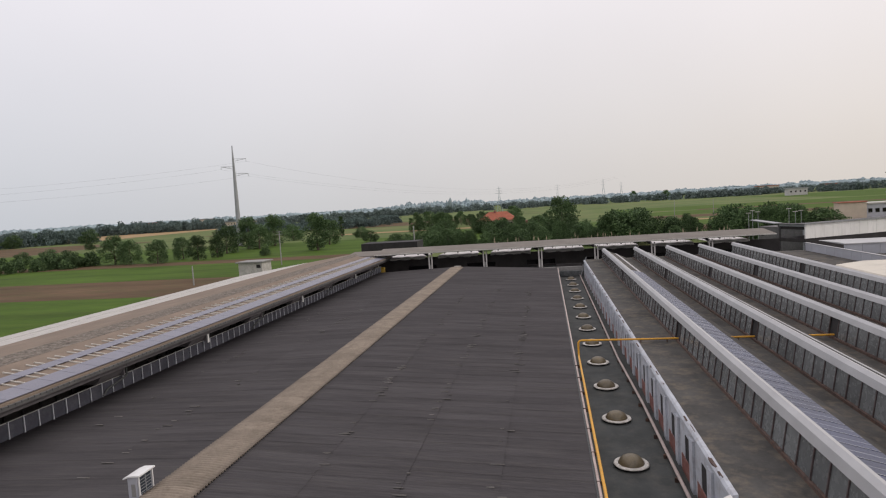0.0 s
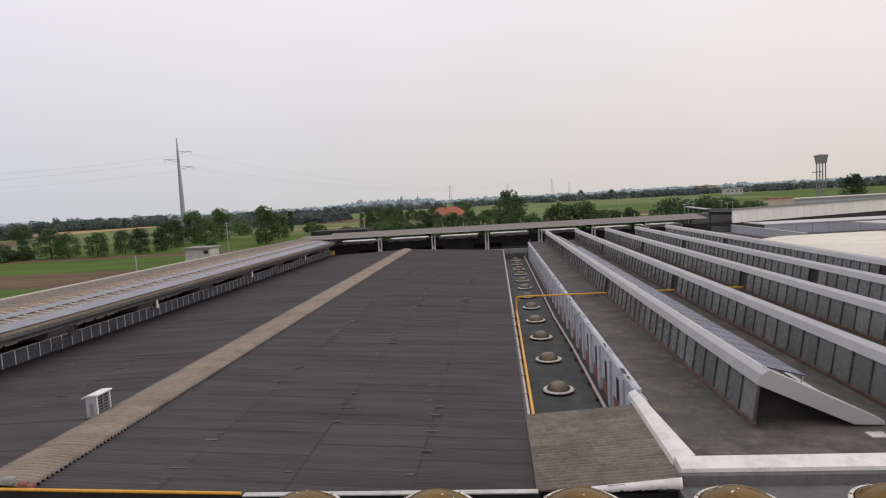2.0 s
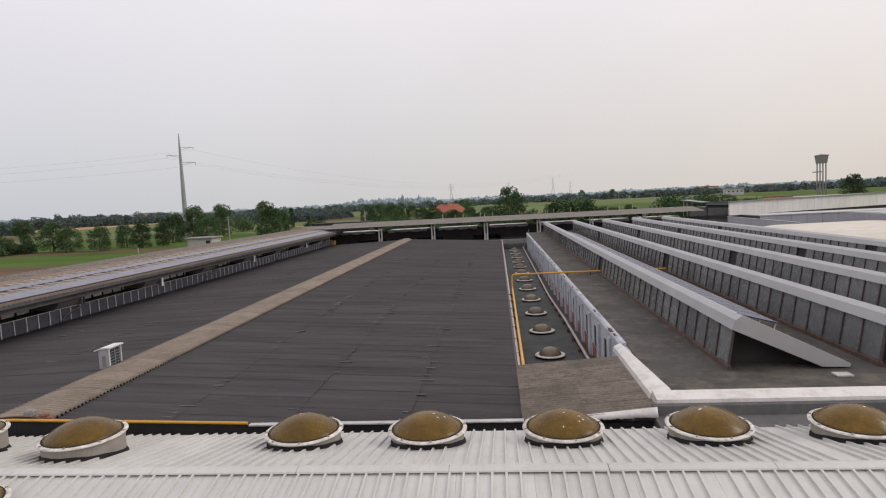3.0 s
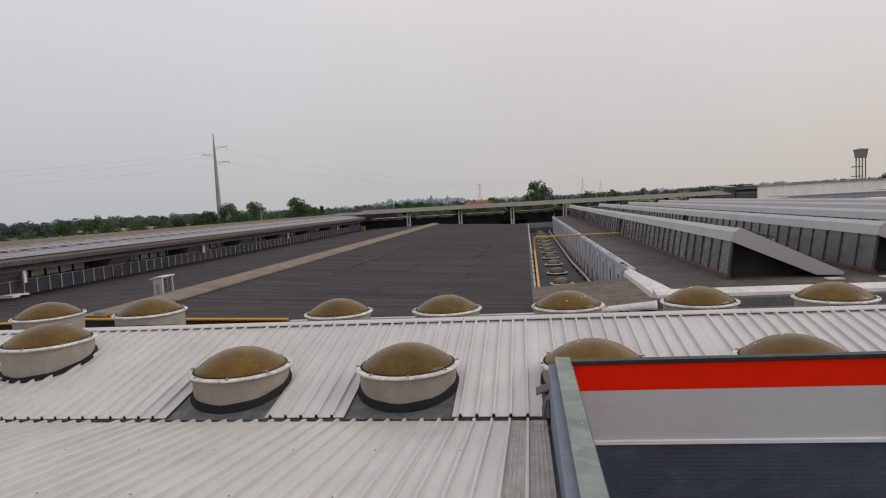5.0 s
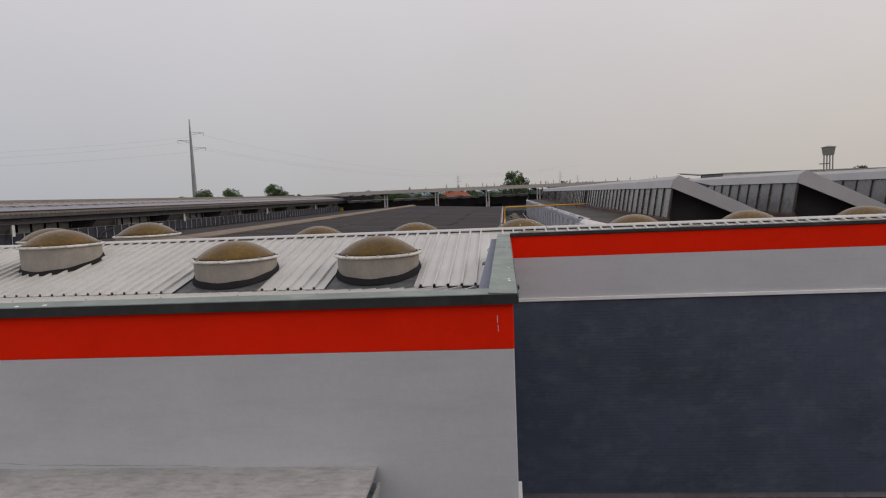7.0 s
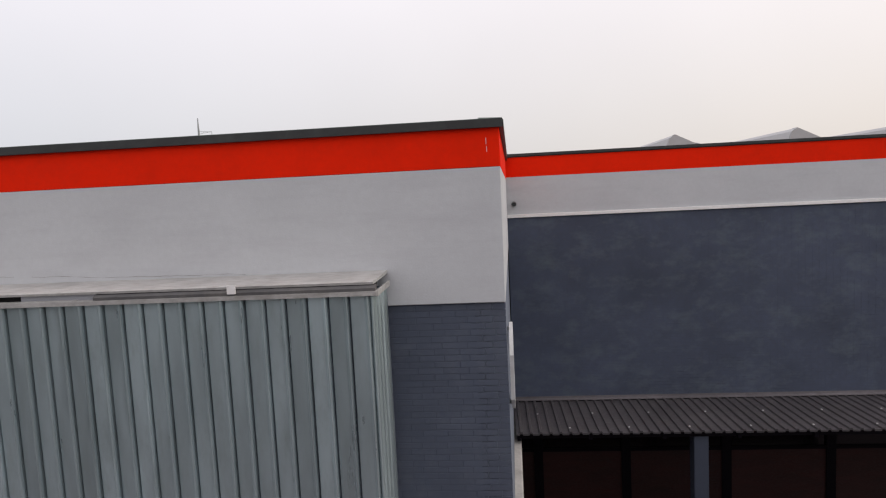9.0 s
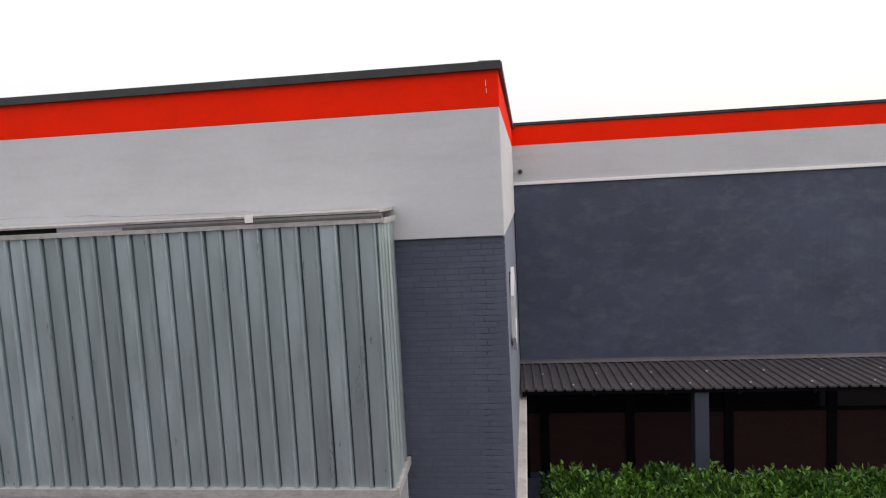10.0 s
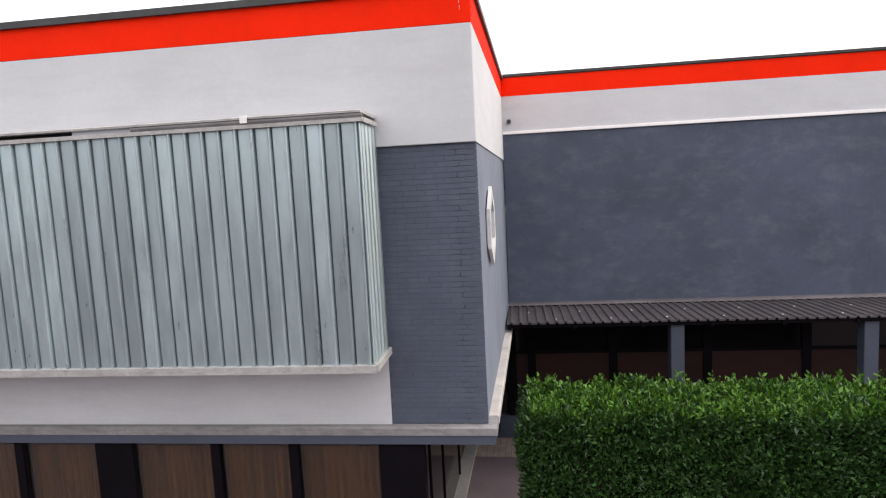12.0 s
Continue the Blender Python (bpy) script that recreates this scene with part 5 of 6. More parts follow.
pane_ob = mul_ob = None
rs = random.Random(21)
for k in range(5):
    e, x = tooth(k)
    step = 1.067
    n = int((TY1 - TY0 - 0.1) / step)
    for i in range(n):
        y = TY0 + 0.1 + i * step
        dark = i in (21, 46)
        m = Matrix.Translation((x, y, 0))
        if pane_ob is None:
            pane_ob = obj("pane", [(0.03, 0.03, 7.62), (0.03, step - 0.03, 7.62), (0.215, step - 0.03, 8.84), (0.215, 0.03, 8.84), (0.045, 0.03, 7.62), (0.045, step - 0.03, 7.62), (0.23, step - 0.03, 8.84), (0.23, 0.03, 8.84)],
                          [(0, 3, 2, 1), (4, 5, 6, 7), (0, 1, 5, 4), (3, 7, 6, 2)], M_SAWGLASS)
            pane_ob.matrix_basis = m
            adopt(e, pane_ob)
            mul_ob = obj("mullion", [(-0.02, -0.026, 7.61), (-0.02, 0.026, 7.61), (0.17, 0.026, 8.83), (0.17, -0.026, 8.83), (0.05, -0.026, 7.61), (0.05, 0.026, 7.61), (0.235, 0.026, 8.83), (0.235, -0.026, 8.83)],
                         [(0, 3, 2, 1), (0, 1, 5, 4), (1, 2, 6, 5), (3, 0, 4, 7)], M_MULLION)
            mul_ob.matrix_basis = m
            adopt(e, mul_ob)
            continue
        if dark:
            # a near-black panel closes the gap in the glazing
            adopt(e, prism("dark_gap", [(x + 0.05, 7.5), (x + 0.26, 8.82), (x + 0.32, 8.82), (x + 0.1, 7.5)], "y", y + 0.03, y + step - 0.03, M_DARKVOID, label="near-black panel in a gap of the glazing"))
        else:
            o = share("pane", pane_ob, m @ Matrix.Translation((rs.uniform(-0.008, 0.008), 0, 0)))
            adopt(e, o)
        adopt(e, share("mullion", mul_ob, m))
    if k == 0:
        panel = None
        for i in range(44):
            y = 18.6 + i * 1.05
            if panel is None:
                bm = bmesh.new()
                add_box(bm, -0.6, 0.6, 0.01, 1.0, -0.02, 0.02, 0.008)
                panel = part("solar_panel", bm, M_SOLARBLUE)
            mm = Matrix.Translation((x + 1.16, y, 8.86)) @ pose(0, 0, 0, 0, 15.0, 0)
            if i == 0:
                panel.matrix_basis = mm
                strip = obj("cell_line", [(-0.59, 0.0, 0.024), (0.59, 0.0, 0.024), (0.59, 0.024, 0.024), (-0.59, 0.024, 0.024)], [(0, 1, 2, 3)], M_ALU)
                strip.matrix_basis = mm
                tagged(panel, "dark blue solar panel on the rooflight's slope", "solar panel", "solar panels of the rooflight")
                strip.parent = panel
                strip.matrix_basis = Matrix.Identity(4)
                share("cell_line", strip, Matrix.Translation((0, 0.48, 0)), panel)
                box("support", 0.54, 0.57, 0.06, 0.1, -0.42, -0.021, M_ALU, panel)
            else:
                copy_thing(panel, mm)

pads = tagged(empty("paver", (9, 17.2, SDECK)), "pale concrete pavers lying on the deck", "paver")
for k in range(3):
    adopt(pads, box("slab", 8.55 + 1.55 * k, 9.0 + 1.55 * k, 17.05, 17.4, SDECK, SDECK + 0.05, M_CONCRETE_PALE, bevel=0.008))

# ------------------------------------------------------------------ left building with solar roof
CREST, EAVE, SL = (-32.35, 9.62), -26.5, 0.14


def z_left(x):
    return CREST[1] - SL * abs(x - CREST[0])


def slab(name, x0, x1, material, thick=0.16, lift=0.0, label=""):
    """A long strip of the side building's roof between two lines parallel to its ridge."""
    adopt(roof_left, prism(name, [(x0, z_left(x0) + lift - thick), (x0, z_left(x0) + lift), (x1, z_left(x1) + lift), (x1, z_left(x1) + lift - thick)], "y", 2, 97, material, label=label))


roof_left = tagged(empty("roof_left", (-33, 45, 8.6)), "wide low gabled tan roof with a lichen ridge and a white edge", "roof", kind="structure")
slab("roof_plane", EAVE - 0.06, -31.0, M_TANROOF)
slab("lichen_strip", -31.003, CREST[0], M_LICHEN, lift=0.012, label="crusty lichen-grown strip")
slab("outer_plane", CREST[0] - 0.003, -41.0, M_TANROOF)
slab("white_edge", -41.003, -46.5, M_CONCRETE_PALE, lift=0.02, label="pale concrete outer edge")
slab("joint", -46.503, -46.9, M_LEAD, label="dark joint in the pale edge")
slab("white_edge", -46.903, -52.5, M_CONCRETE_PALE, lift=0.02, label="pale concrete outer edge")
adopt(roof_left, prism("edge_gutter", [(-26.44, 8.5), (-26.4, 8.7), (-26.46, 8.72), (-26.5, 8.6), (-26.74, 8.6), (-26.76, 8.47)], "y", 2, 97, M_LEAD, label="grey eaves gutter"))
adopt(roof_left, prism("eaves_beam", [(-26.9, 8.14), (-26.9, 8.44), (-27.0, 8.66), (-27.9, 8.76), (-27.9, 8.14)], "y", 2, 97, M_MAUVE))
rung = tip = None
RA = math.degrees(math.atan(SL))
for k in range(60):
    for d in (0.0, 0.52):
        y = 9.35 + 1.43 * k + d
        m = Matrix.Translation((-27.8, y, z_left(-27.8) + 0.06)) @ pose(0, 0, 0, 0, RA, 0)
        if rung is None:
            rung = box("rung", -0.95, 0.1, -0.028, 0.028, -0.05, 0.02, M_RAILPALE)
            rung.matrix_basis = m
            adopt(roof_left, rung)
        else:
            adopt(roof_left, share("rung", rung, m))
        m = Matrix.Translation((-29.35, y, z_left(-29.35) + 0.06)) @ pose(0, 0, 0, 0, RA, 0)
        if tip is None:
            tip = box("rail_end", -0.7, 0.0, -0.028, 0.028, -0.05, 0.02, M_RAILPALE)
            tip.matrix_basis = m
            adopt(roof_left, tip)
        elif k < 45:
            adopt(roof_left, share("rail_end", tip, m))
clip = None
for k in range(150):
    m = Matrix.Translation((-26.44, 12 + 0.36 * k, 8.68))
    if clip is None:
        clip = box("gutter_hook", 0.0, 0.045, 0, 0.035, -0.06, 0.045, M_BLACK)
        clip.matrix_basis = m
        adopt(roof_left, clip)
    else:
        adopt(roof_left, share("gutter_hook", clip, m))
# deep shadow under the eaves is carried by this wall's colour
tagged(prism("wall_left", [(-52.0, 0), (-52.0, 6.7), (-32.35, 9.44), (-28.9, 8.9), (-28.9, 0)], "y", 2.2, 96.8, M_SHADEWALL), "recessed wall of the long side building, darkened for its shade", "wall", kind="structure")
screen = tagged(empty("low_screen", (-27.3, 40, 6.8)), "grey translucent low screen with pale uprights under the eaves", "screen")
adopt(screen, box("sheet", -27.38, -27.34, 4, 93, 6.75, 7.62, M_SCREEN, label="grey sheeting"))
adopt(screen, box("top_rail", -27.4, -27.3, 4, 93, 7.621, 7.65, M_CONCRETE))
up = None
for k in range(99):
    m = Matrix.Translation((-27.3, 6.63 + 0.8755 * k, 0))
    if up is None:
        up = box("upright", -0.025, 0.025, -0.022, 0.022, 6.8, 7.66, M_GREYPANEL)
        up.matrix_basis = m
        adopt(screen, up)
    else:
        adopt(screen, share("upright", up, m))
rail2 = tagged(empty("inner_railing", (-28.8, 40, 7.5)), "bright white band for daylight seen through, with dark bars", "railing")
# bright white strip painted in for daylight seen through the building
adopt(rail2, box("pale_band", -28.89, -28.85, 4, 96, 7.58, 8.06, M_BRIGHT))
bar = None
for k in range(80):
    m = Matrix.Translation((-28.8, 6 + 1.1 * k, 0))
    if bar is None:
        bar = box("bar", -0.03, 0.03, -0.05, 0.05, 7.0, 8.14, M_DARKVOID)
        bar.matrix_basis = m
        adopt(rail2, bar)
    else:
        adopt(rail2, share("bar", bar, m))
for k in range(9):
    y = 16.63 + 8.92 * k
    c = tagged(empty("eaves_bracket", (-28, y, 7.2)), "stepped concrete console under the eaves", "bracket", "eaves brackets")
    adopt(c, prism("console", [(-28.85, 7.6), (-27.4, 7.66), (-27.2, 7.86), (-27.0, 8.138), (-28.85, 8.138)], "y", y - 1.9, y - 0.05, M_MAUVE))
    adopt(c, box("pillar", -28.8, -27.42, y - 0.05, y + 0.28, 6.7, 8.138, M_MAUVE, bevel=0.02))
    adopt(c, box("cheek", -27.419, -27.0, y - 0.05, y + 0.02, 7.66, 8.138, M_MAUVE))
    if k % 2:
        adopt(c, box("white_strip", -26.995, -26.93, y + 0.0, y + 0.2, 7.5, 8.42, M_UNIT, label="white downpipe"))
    else:
        adopt(c, pipe("downpipe", [(-26.95, y + 0.1, 8.45), (-26.95, y + 0.1, 7.62), (-27.2, y - 1.3, 7.2), (-27.22, y - 1.6, 6.9)], 0.055, M_BLACK, elbow=0.15, label="black cranked downpipe"))
ang = math.degrees(math.atan(SL))
for x0, wd in ((-26.62, 1.2), (-28.66, 0.68)):
    pl = None
    for k in range(60):
        y = 9.1 + 1.43 * k
        m = Matrix.Translation((x0, y, z_left(x0) + 0.07)) @ pose(0, 0, 0, 0, ang, 0)
        if pl is None:
            bm = bmesh.new()
            add_box(bm, -wd, 0, 0.01, 1.42, -0.025, 0.02, 0.01)
            pl = part("solar_panel", bm, M_SOLAR)
            tagged(pl, "lilac-grey solar panel on pale rails on the tan roof", "solar panel", "solar panels of the side building")
            pl.matrix_basis = m
        else:
            copy_thing(pl, m)

# ------------------------------------------------------------------ far cross building
SK = 0.095


def fy(x, d=0.0):
    return 94.2 + SK * (x + 10) + d


def skew_prism(name, prof, x0, x1, material, parent=None, label=""):
    n = len(prof)
    verts = [(x, fy(x, d), z) for x in (x0, x1) for d, z in prof]
    faces = [(i, (i + 1) % n, n + (i + 1) % n, n + i) for i in range(n)] + [tuple(range(n - 1, -1, -1)), tuple(range(n, 2 * n))]
    o = obj(name, verts, faces, material, None, label)
    if parent:
        adopt(parent, o)
    return o


roof_far = tagged(empty("roof_far", (0, 96, 8.6)), "long tan-grey canopy roof of the cross building", "roof", kind="structure")
for k in range(12):
    a = -28.2 + k * 5.0
    skew_prism("roof_bay", [(0.0, 9.36), (0.0, 9.48), (5.8, 9.98), (6.6, 9.9), (5.8, 9.8), (0.6, 9.34)], a, a + 4.99, M_FARROOF, roof_far)
skew_prism("eaves_edge", [(-0.08, 9.34), (-0.08, 9.5), (-0.001, 9.5), (-0.001, 9.34)], -28.2, 31.8, M_CONCRETE_PALE, roof_far)
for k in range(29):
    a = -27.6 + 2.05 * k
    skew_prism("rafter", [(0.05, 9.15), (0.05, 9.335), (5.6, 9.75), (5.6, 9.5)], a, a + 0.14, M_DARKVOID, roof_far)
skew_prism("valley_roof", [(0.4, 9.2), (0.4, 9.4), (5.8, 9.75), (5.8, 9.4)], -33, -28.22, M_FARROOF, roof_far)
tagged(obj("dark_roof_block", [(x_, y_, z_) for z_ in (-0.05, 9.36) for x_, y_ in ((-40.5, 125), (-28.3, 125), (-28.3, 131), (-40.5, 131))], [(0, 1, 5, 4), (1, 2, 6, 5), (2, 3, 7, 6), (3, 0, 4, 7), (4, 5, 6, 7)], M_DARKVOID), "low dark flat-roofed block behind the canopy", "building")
wall_far = tagged(skew_prism("wall_far", [(4.9, 4.5), (4.9, 8.3), (5.2, 8.3), (5.2, 4.5)], -29.5, 34, M_SHADEWALL), "dark wall under the far canopy", "wall", kind="structure")
for k in range(6):
    xx = -24 + 9.5 * k
    w_ = skew_prism("dark_window", [(4.87, 6.3), (4.87, 7.0), (4.895, 7.0), (4.895, 6.3)], xx, xx + 4.5, M_PANE)
    adopt(wall_far, w_)
tagged(obj("floor_far", [(-40, 91.35, 5.9), (62, 91.35, 5.9), (62, 106, 5.9), (-40, 98, 5.9), (-40, 91.35, 5.2), (62, 91.35, 5.2), (62, 106, 5.2), (-40, 98, 5.2)], [(0, 1, 2, 3), (4, 7, 6, 5), (0, 4, 5, 1), (3, 2, 6, 7)], M_MEMBRANE), "dark strip of roof under the far canopy", "floor", kind="structure")
rs = random.Random(6)
for k in range(7):
    xx = -28.1 + 8.45 * k
    y0 = fy(xx, 0.9)
    c = tagged(empty("canopy_post", (xx, y0, 5.9)), "pale forked steel post under the far canopy", "post", "canopy posts")
    for dx in (-0.22, 0.22):
        adopt(c, box("leg", xx + dx - 0.09, xx + dx + 0.09, y0 - 0.1, y0 + 0.1, 5.9, 9.1, M_WHITE_DIRTY))
    adopt(c, box("web", xx - 0.13, xx + 0.13, y0 - 0.05, y0 + 0.05, 5.9, 7.4, M_CONCRETE))
    adopt(c, prism("haunch", [(xx - 1.3, 9.33), (xx - 0.34, 8.75), (xx - 0.34, 9.33)], "y", y0 - 0.12, y0 + 0.12, M_DARKVOID, label="dark haunch"))
    n = 44
    rows = []
    for i in range(n + 1):
        x_ = xx + 0.5 + 6.4 * i / n
        w_ = 0.12 * abs(math.sin(math.pi * i / n * 3 + k)) + rs.uniform(-0.04, 0.04)
        rows.append([(x_, fy(x_, 4.82), 8.16 - w_), (x_, fy(x_, 4.86), 8.36 + 0.3 * w_), (x_, fy(x_, 6.5), 8.4 + 0.6 * w_), (x_, fy(x_, 9.0), 8.38 + 0.5 * w_), (x_, fy(x_, 12.0), 8.32)])
    verts = [v_ for r_ in rows for v_ in r_]
    faces = [(5 * i + j, 5 * i + j + 1, 5 * i + j + 6, 5 * i + j + 5) for i in range(n) for j in range(4)]
    o_ = obj("roof_sheeting", verts, faces, M_TARP, smooth=True)
    sm = o_.modifiers.new("thickness", "SOLIDIFY")
    sm.thickness = 0.02
    tagged(o_, "crumpled white sheeting on the low roof behind the canopy", "sheeting", "white roof sheeting")
rs = random.Random(61)
rv, rf = [], []
for k in range(70):
    xx = rs.uniform(-14, 30)
    yy = fy(xx, 7.0 + rs.uniform(-0.6, 0.6))
    h_ = rs.uniform(9.6, 10.9)
    w_ = rs.uniform(0.05, 0.12)
    i0 = len(rv)
    rv += [(xx - 0.02, yy, 5.0), (xx + 0.02, yy, 5.0), (xx - 0.02, yy, h_ - 0.9), (xx + 0.02, yy, h_ - 0.9), (xx - w_, yy - 0.02, h_ - 0.5), (xx + w_, yy + 0.02, h_ - 0.5), (xx + rs.uniform(-0.1, 0.1), yy, h_), (xx, yy + 0.08, h_ - 0.5)]
    rf += [(i0, i0 + 1, i0 + 3, i0 + 2), (i0 + 2, i0 + 3, i0 + 5, i0 + 4), (i0 + 4, i0 + 5, i0 + 6), (i0 + 4, i0 + 7, i0 + 6), (i0 + 7, i0 + 5, i0 + 6)]
tagged(obj("reeds", rv, rf, M_REED), "pale dry reed plumes behind the far roof", "reeds", kind="stuff")
yb = tagged(empty("yellow_cabinet", (-28.2, 94, 5.9)), "yellow cabinet at the far roof corner", "cabinet")
adopt(yb, box("body", -28.6, -27.1, 93.6, 94.5, 5.9, 7.4, M_YBOX, bevel=0.03))
adopt(yb, box("door_line", -27.87, -27.83, 93.585, 93.599, 6.0, 7.3, M_BLACK))
adopt(yb, box("side_panel", -29.3, -28.61, 93.8, 94.5, 5.9, 7.2, M_CONCRETE_PALE))
tagged(box("kerb_far", -28.2, 3.6, 91.32, 91.62, 6.0, 6.6, M_CONCRETE, bevel=0.02), "concrete upstand at the dark roof's far end", "kerb", kind="structure")

# right-hand buildings: the white hall runs off at a slant
hall = tagged(empty("white_hall", (37, 101.3, 0)), "white panelled factory hall with an open end bay", "building")
HM = Matrix.Translation((37.0, 101.3, 0)) @ pose(0, 0, 0, 0, 0, 24.4)


def hall_box(name, *a, **kw):
    """A box in the hall's own axes: along its front, back into it, up."""
    o_ = box(name, *a, **kw)
    o_.matrix_basis = HM @ o_.matrix_basis
    adopt(hall, o_)
    return o_


hall_box("core", 5.2, 68, 0.3, 15, 0, 9.4, M_LEAD, label="grey body")
for k in range(40):
    hall_box("wall_panel", 1.7 * k, 1.7 * k + 1.675, 0.0, 0.29, 8.2, 10.38, M_WHITEPANEL, bevel=0.012)
hall_box("lower_wall", 0.0, 68, 0.1, 0.28, 5, 8.19, M_SHADEWALL)
hall_box("coping", -0.5, 68.1, -0.15, 0.5, 10.4, 10.48, M_LEAD, label="thin grey coping")
hall_box("roof_edge", -0.56, 68.1, -0.22, -0.151, 10.36, 10.54, M_STEEL)
hall_box("bay_back", 4.9, 5.19, 0.3, 5.4, 5, 9.6, M_GREYPANEL, label="grey back wall of the open bay")
hall_box("bay_ceiling", 0.5, 4.89, 0.51, 5.39, 9.5, 9.6, M_SHADEWALL)
hall_box("end_fascia", 0.0, 0.29, 0.3, 5.09, 10.0, 10.39, M_STEEL)
hall_box("bay_lining", 0.3, 0.49, 0.3, 5.39, 9.61, 10.39, M_SHADEWALL)
hall_box("end_coping", -0.5, 0.5, 0.51, 5.4, 10.4, 10.48, M_LEAD)
hall_box("bay_floor", 0.0, 4.89, 0.3, 5.39, 7.6, 8.18, M_SHADEWALL)
hall_box("end_post", 0.0, 0.29, 5.1, 5.4, 5, 10.39, M_LEAD, label="grey end post")
for k in range(9):
    hall_box("roof_bracket", -0.45, 0.29, 5.8 + 0.55 * k, 5.88 + 0.55 * k, 10.3 + 0.049 * k, 10.425 + 0.049 * k, M_STEEL)
over = prism("overhang", [(5.41, 10.4), (5.41, 10.482), (10.8, 10.96), (10.8, 10.88)], "x", -0.5, 0.9, M_STEEL)
over.matrix_basis = HM @ over.matrix_basis
adopt(hall, over)
side = tagged(empty("grey_panel_wall", (33, 80, SDECK)), "long low grey panelled wall behind the rooflights", "wall")
for k in range(10):
    adopt(side, box("wall_panel", 33.0, 33.2, 70.5 + 2.1 * k, 72.57 + 2.1 * k, SDECK, 8.5, M_GREYPANEL, bevel=0.01))
adopt(side, box("cap", 32.95, 33.25, 70.4, 91.6, 8.501, 8.56, M_SAWCOPING))
for x0, x1, y0, y1, z1 in ((34.6, 56, 84, 91, 8.75), (41, 62, 68, 76, 9.15)):
    s_ = tagged(empty("grey_shed", (x0, y0, SDECK)), "light grey panelled shed with a flat roof", "shed", "grey sheds")
    adopt(s_, prism("roof", [(y0, z1), (y0, z1 + 0.12), (y0 + 1.2, z1 + 0.16), (y1, z1 + 0.05), (y1, z1)], "x", x0 - 0.1, x1, M_SAWCOPING))
    a = x0
    while a < x1 - 0.1:
        adopt(s_, box("wall_panel", a, a + 1.97, y0 + 0.1, y0 + 0.3, SDECK, z1, M_GREYPANEL, bevel=0.01))
        a += 2.0
flat_roof = tagged(empty("cream_roof_block", (40, 45, SDECK)), "low block with a cream flat roof", "roof block")
adopt(flat_roof, prism("roof", [(27.3, 7.9), (27.5, 8.1), (30.0, 8.4), (62, 8.6), (62, SDECK), (27.3, SDECK)], "y", 20, 70.0, M_CREAMROOF))
adopt(flat_roof, box("vent_post", 38.9, 39.15, 42.6, 42.9, 8.55, 9.9, M_STEEL))

# ------------------------------------------------------------------ plants and the far landscape
def tree_proto(name, seed, height, radius, trunk_h, n_clump, n_leaf, leaf, label, group, tall=1.0):
    rg = np.random.default_rng(seed)
    e = tagged(empty(name), label, "tree", group)
    bm = bmesh.new()
    rings, nseg = [], 7
    for i in range(7):
        f = i / 6
        r = 0.024 * height * (1 - f) ** 0.8 + 0.03
        cx, cy = 0.1 * height * 0.1 * math.sin(f * 3 + seed), 0.1 * height * 0.08 * math.cos(f * 4 + seed)
        rings.append([bm.verts.new((cx + r * math.cos(2 * math.pi * k / nseg), cy + r * math.sin(2 * math.pi * k / nseg), f * height * 0.8)) for k in range(nseg)])
    for a, b in zip(rings[:-1], rings[1:]):
        for k in range(nseg):
            bm.faces.new((a[k], a[(k + 1) % nseg], b[(k + 1) % nseg], b[k]))
    for i in range(6):
        a = i * 2.4 + seed
        z0 = trunk_h + (height * 0.5) * i / 7
        p0, p1 = Vector((0, 0, z0)), Vector((radius * 0.75 * math.cos(a), radius * 0.75 * math.sin(a), z0 + height * 0.16))
        u = Vector((-math.sin(a), math.cos(a), 0))
        for s0, s1 in ((u, Vector((0, 0, 1))), (Vector((0, 0, 1)), -u), (-u, u)):
            r0, r1 = 0.014 * height, 0.004 * height
            vs = [bm.verts.new(p) for p in (p0 + s0 * r0, p0 + s1 * r0, p1 + s1 * r1, p1 + s0 * r1)]
            bm.faces.new(vs)
    part("trunk", bm, M_BARK, e)
    f = rg.uniform(0.05, 0.93, n_clump)
    ang = rg.uniform(0, 2 * math.pi, n_clump)
    lobes = 0.82 + 0.22 * np.sin(2 * ang + seed) * np.sin(5 * f + seed)
    wide = (1 - f ** 2.3) ** 0.6 * (0.72 + 0.28 * np.minimum(1, f / 0.35)) * lobes * rg.uniform(0.3, 1.0, n_clump) ** 0.5
    cen = np.c_[wide * radius * np.cos(ang), wide * radius * np.sin(ang), trunk_h * 0.5 + f * (height - trunk_h)]
    cl = np.c_[np.cos(ang) * 0.8, np.sin(ang) * 0.8, f * 1.2 - 0.3]
    pts, ups_ = [], []
    for c, d in zip(cen, cl):
        s = radius * rg.uniform(0.17, 0.3)
        q = rg.normal(0, 1, (n_leaf, 3))
        q /= np.linalg.norm(q, axis=1)[:, None]
        pts.append(c + q * s * rg.uniform(0.6, 1.05, (n_leaf, 1)) * (1, 1, 0.75))
        ups_.append(q * 0.6 + d * 0.5 + (0, 0, 0.25))
    leaf_cloud("crown", np.concatenate(pts), np.concatenate(ups_), leaf, M_TREELEAF, e, seed + 1, 1.5, folded=False)
    return e


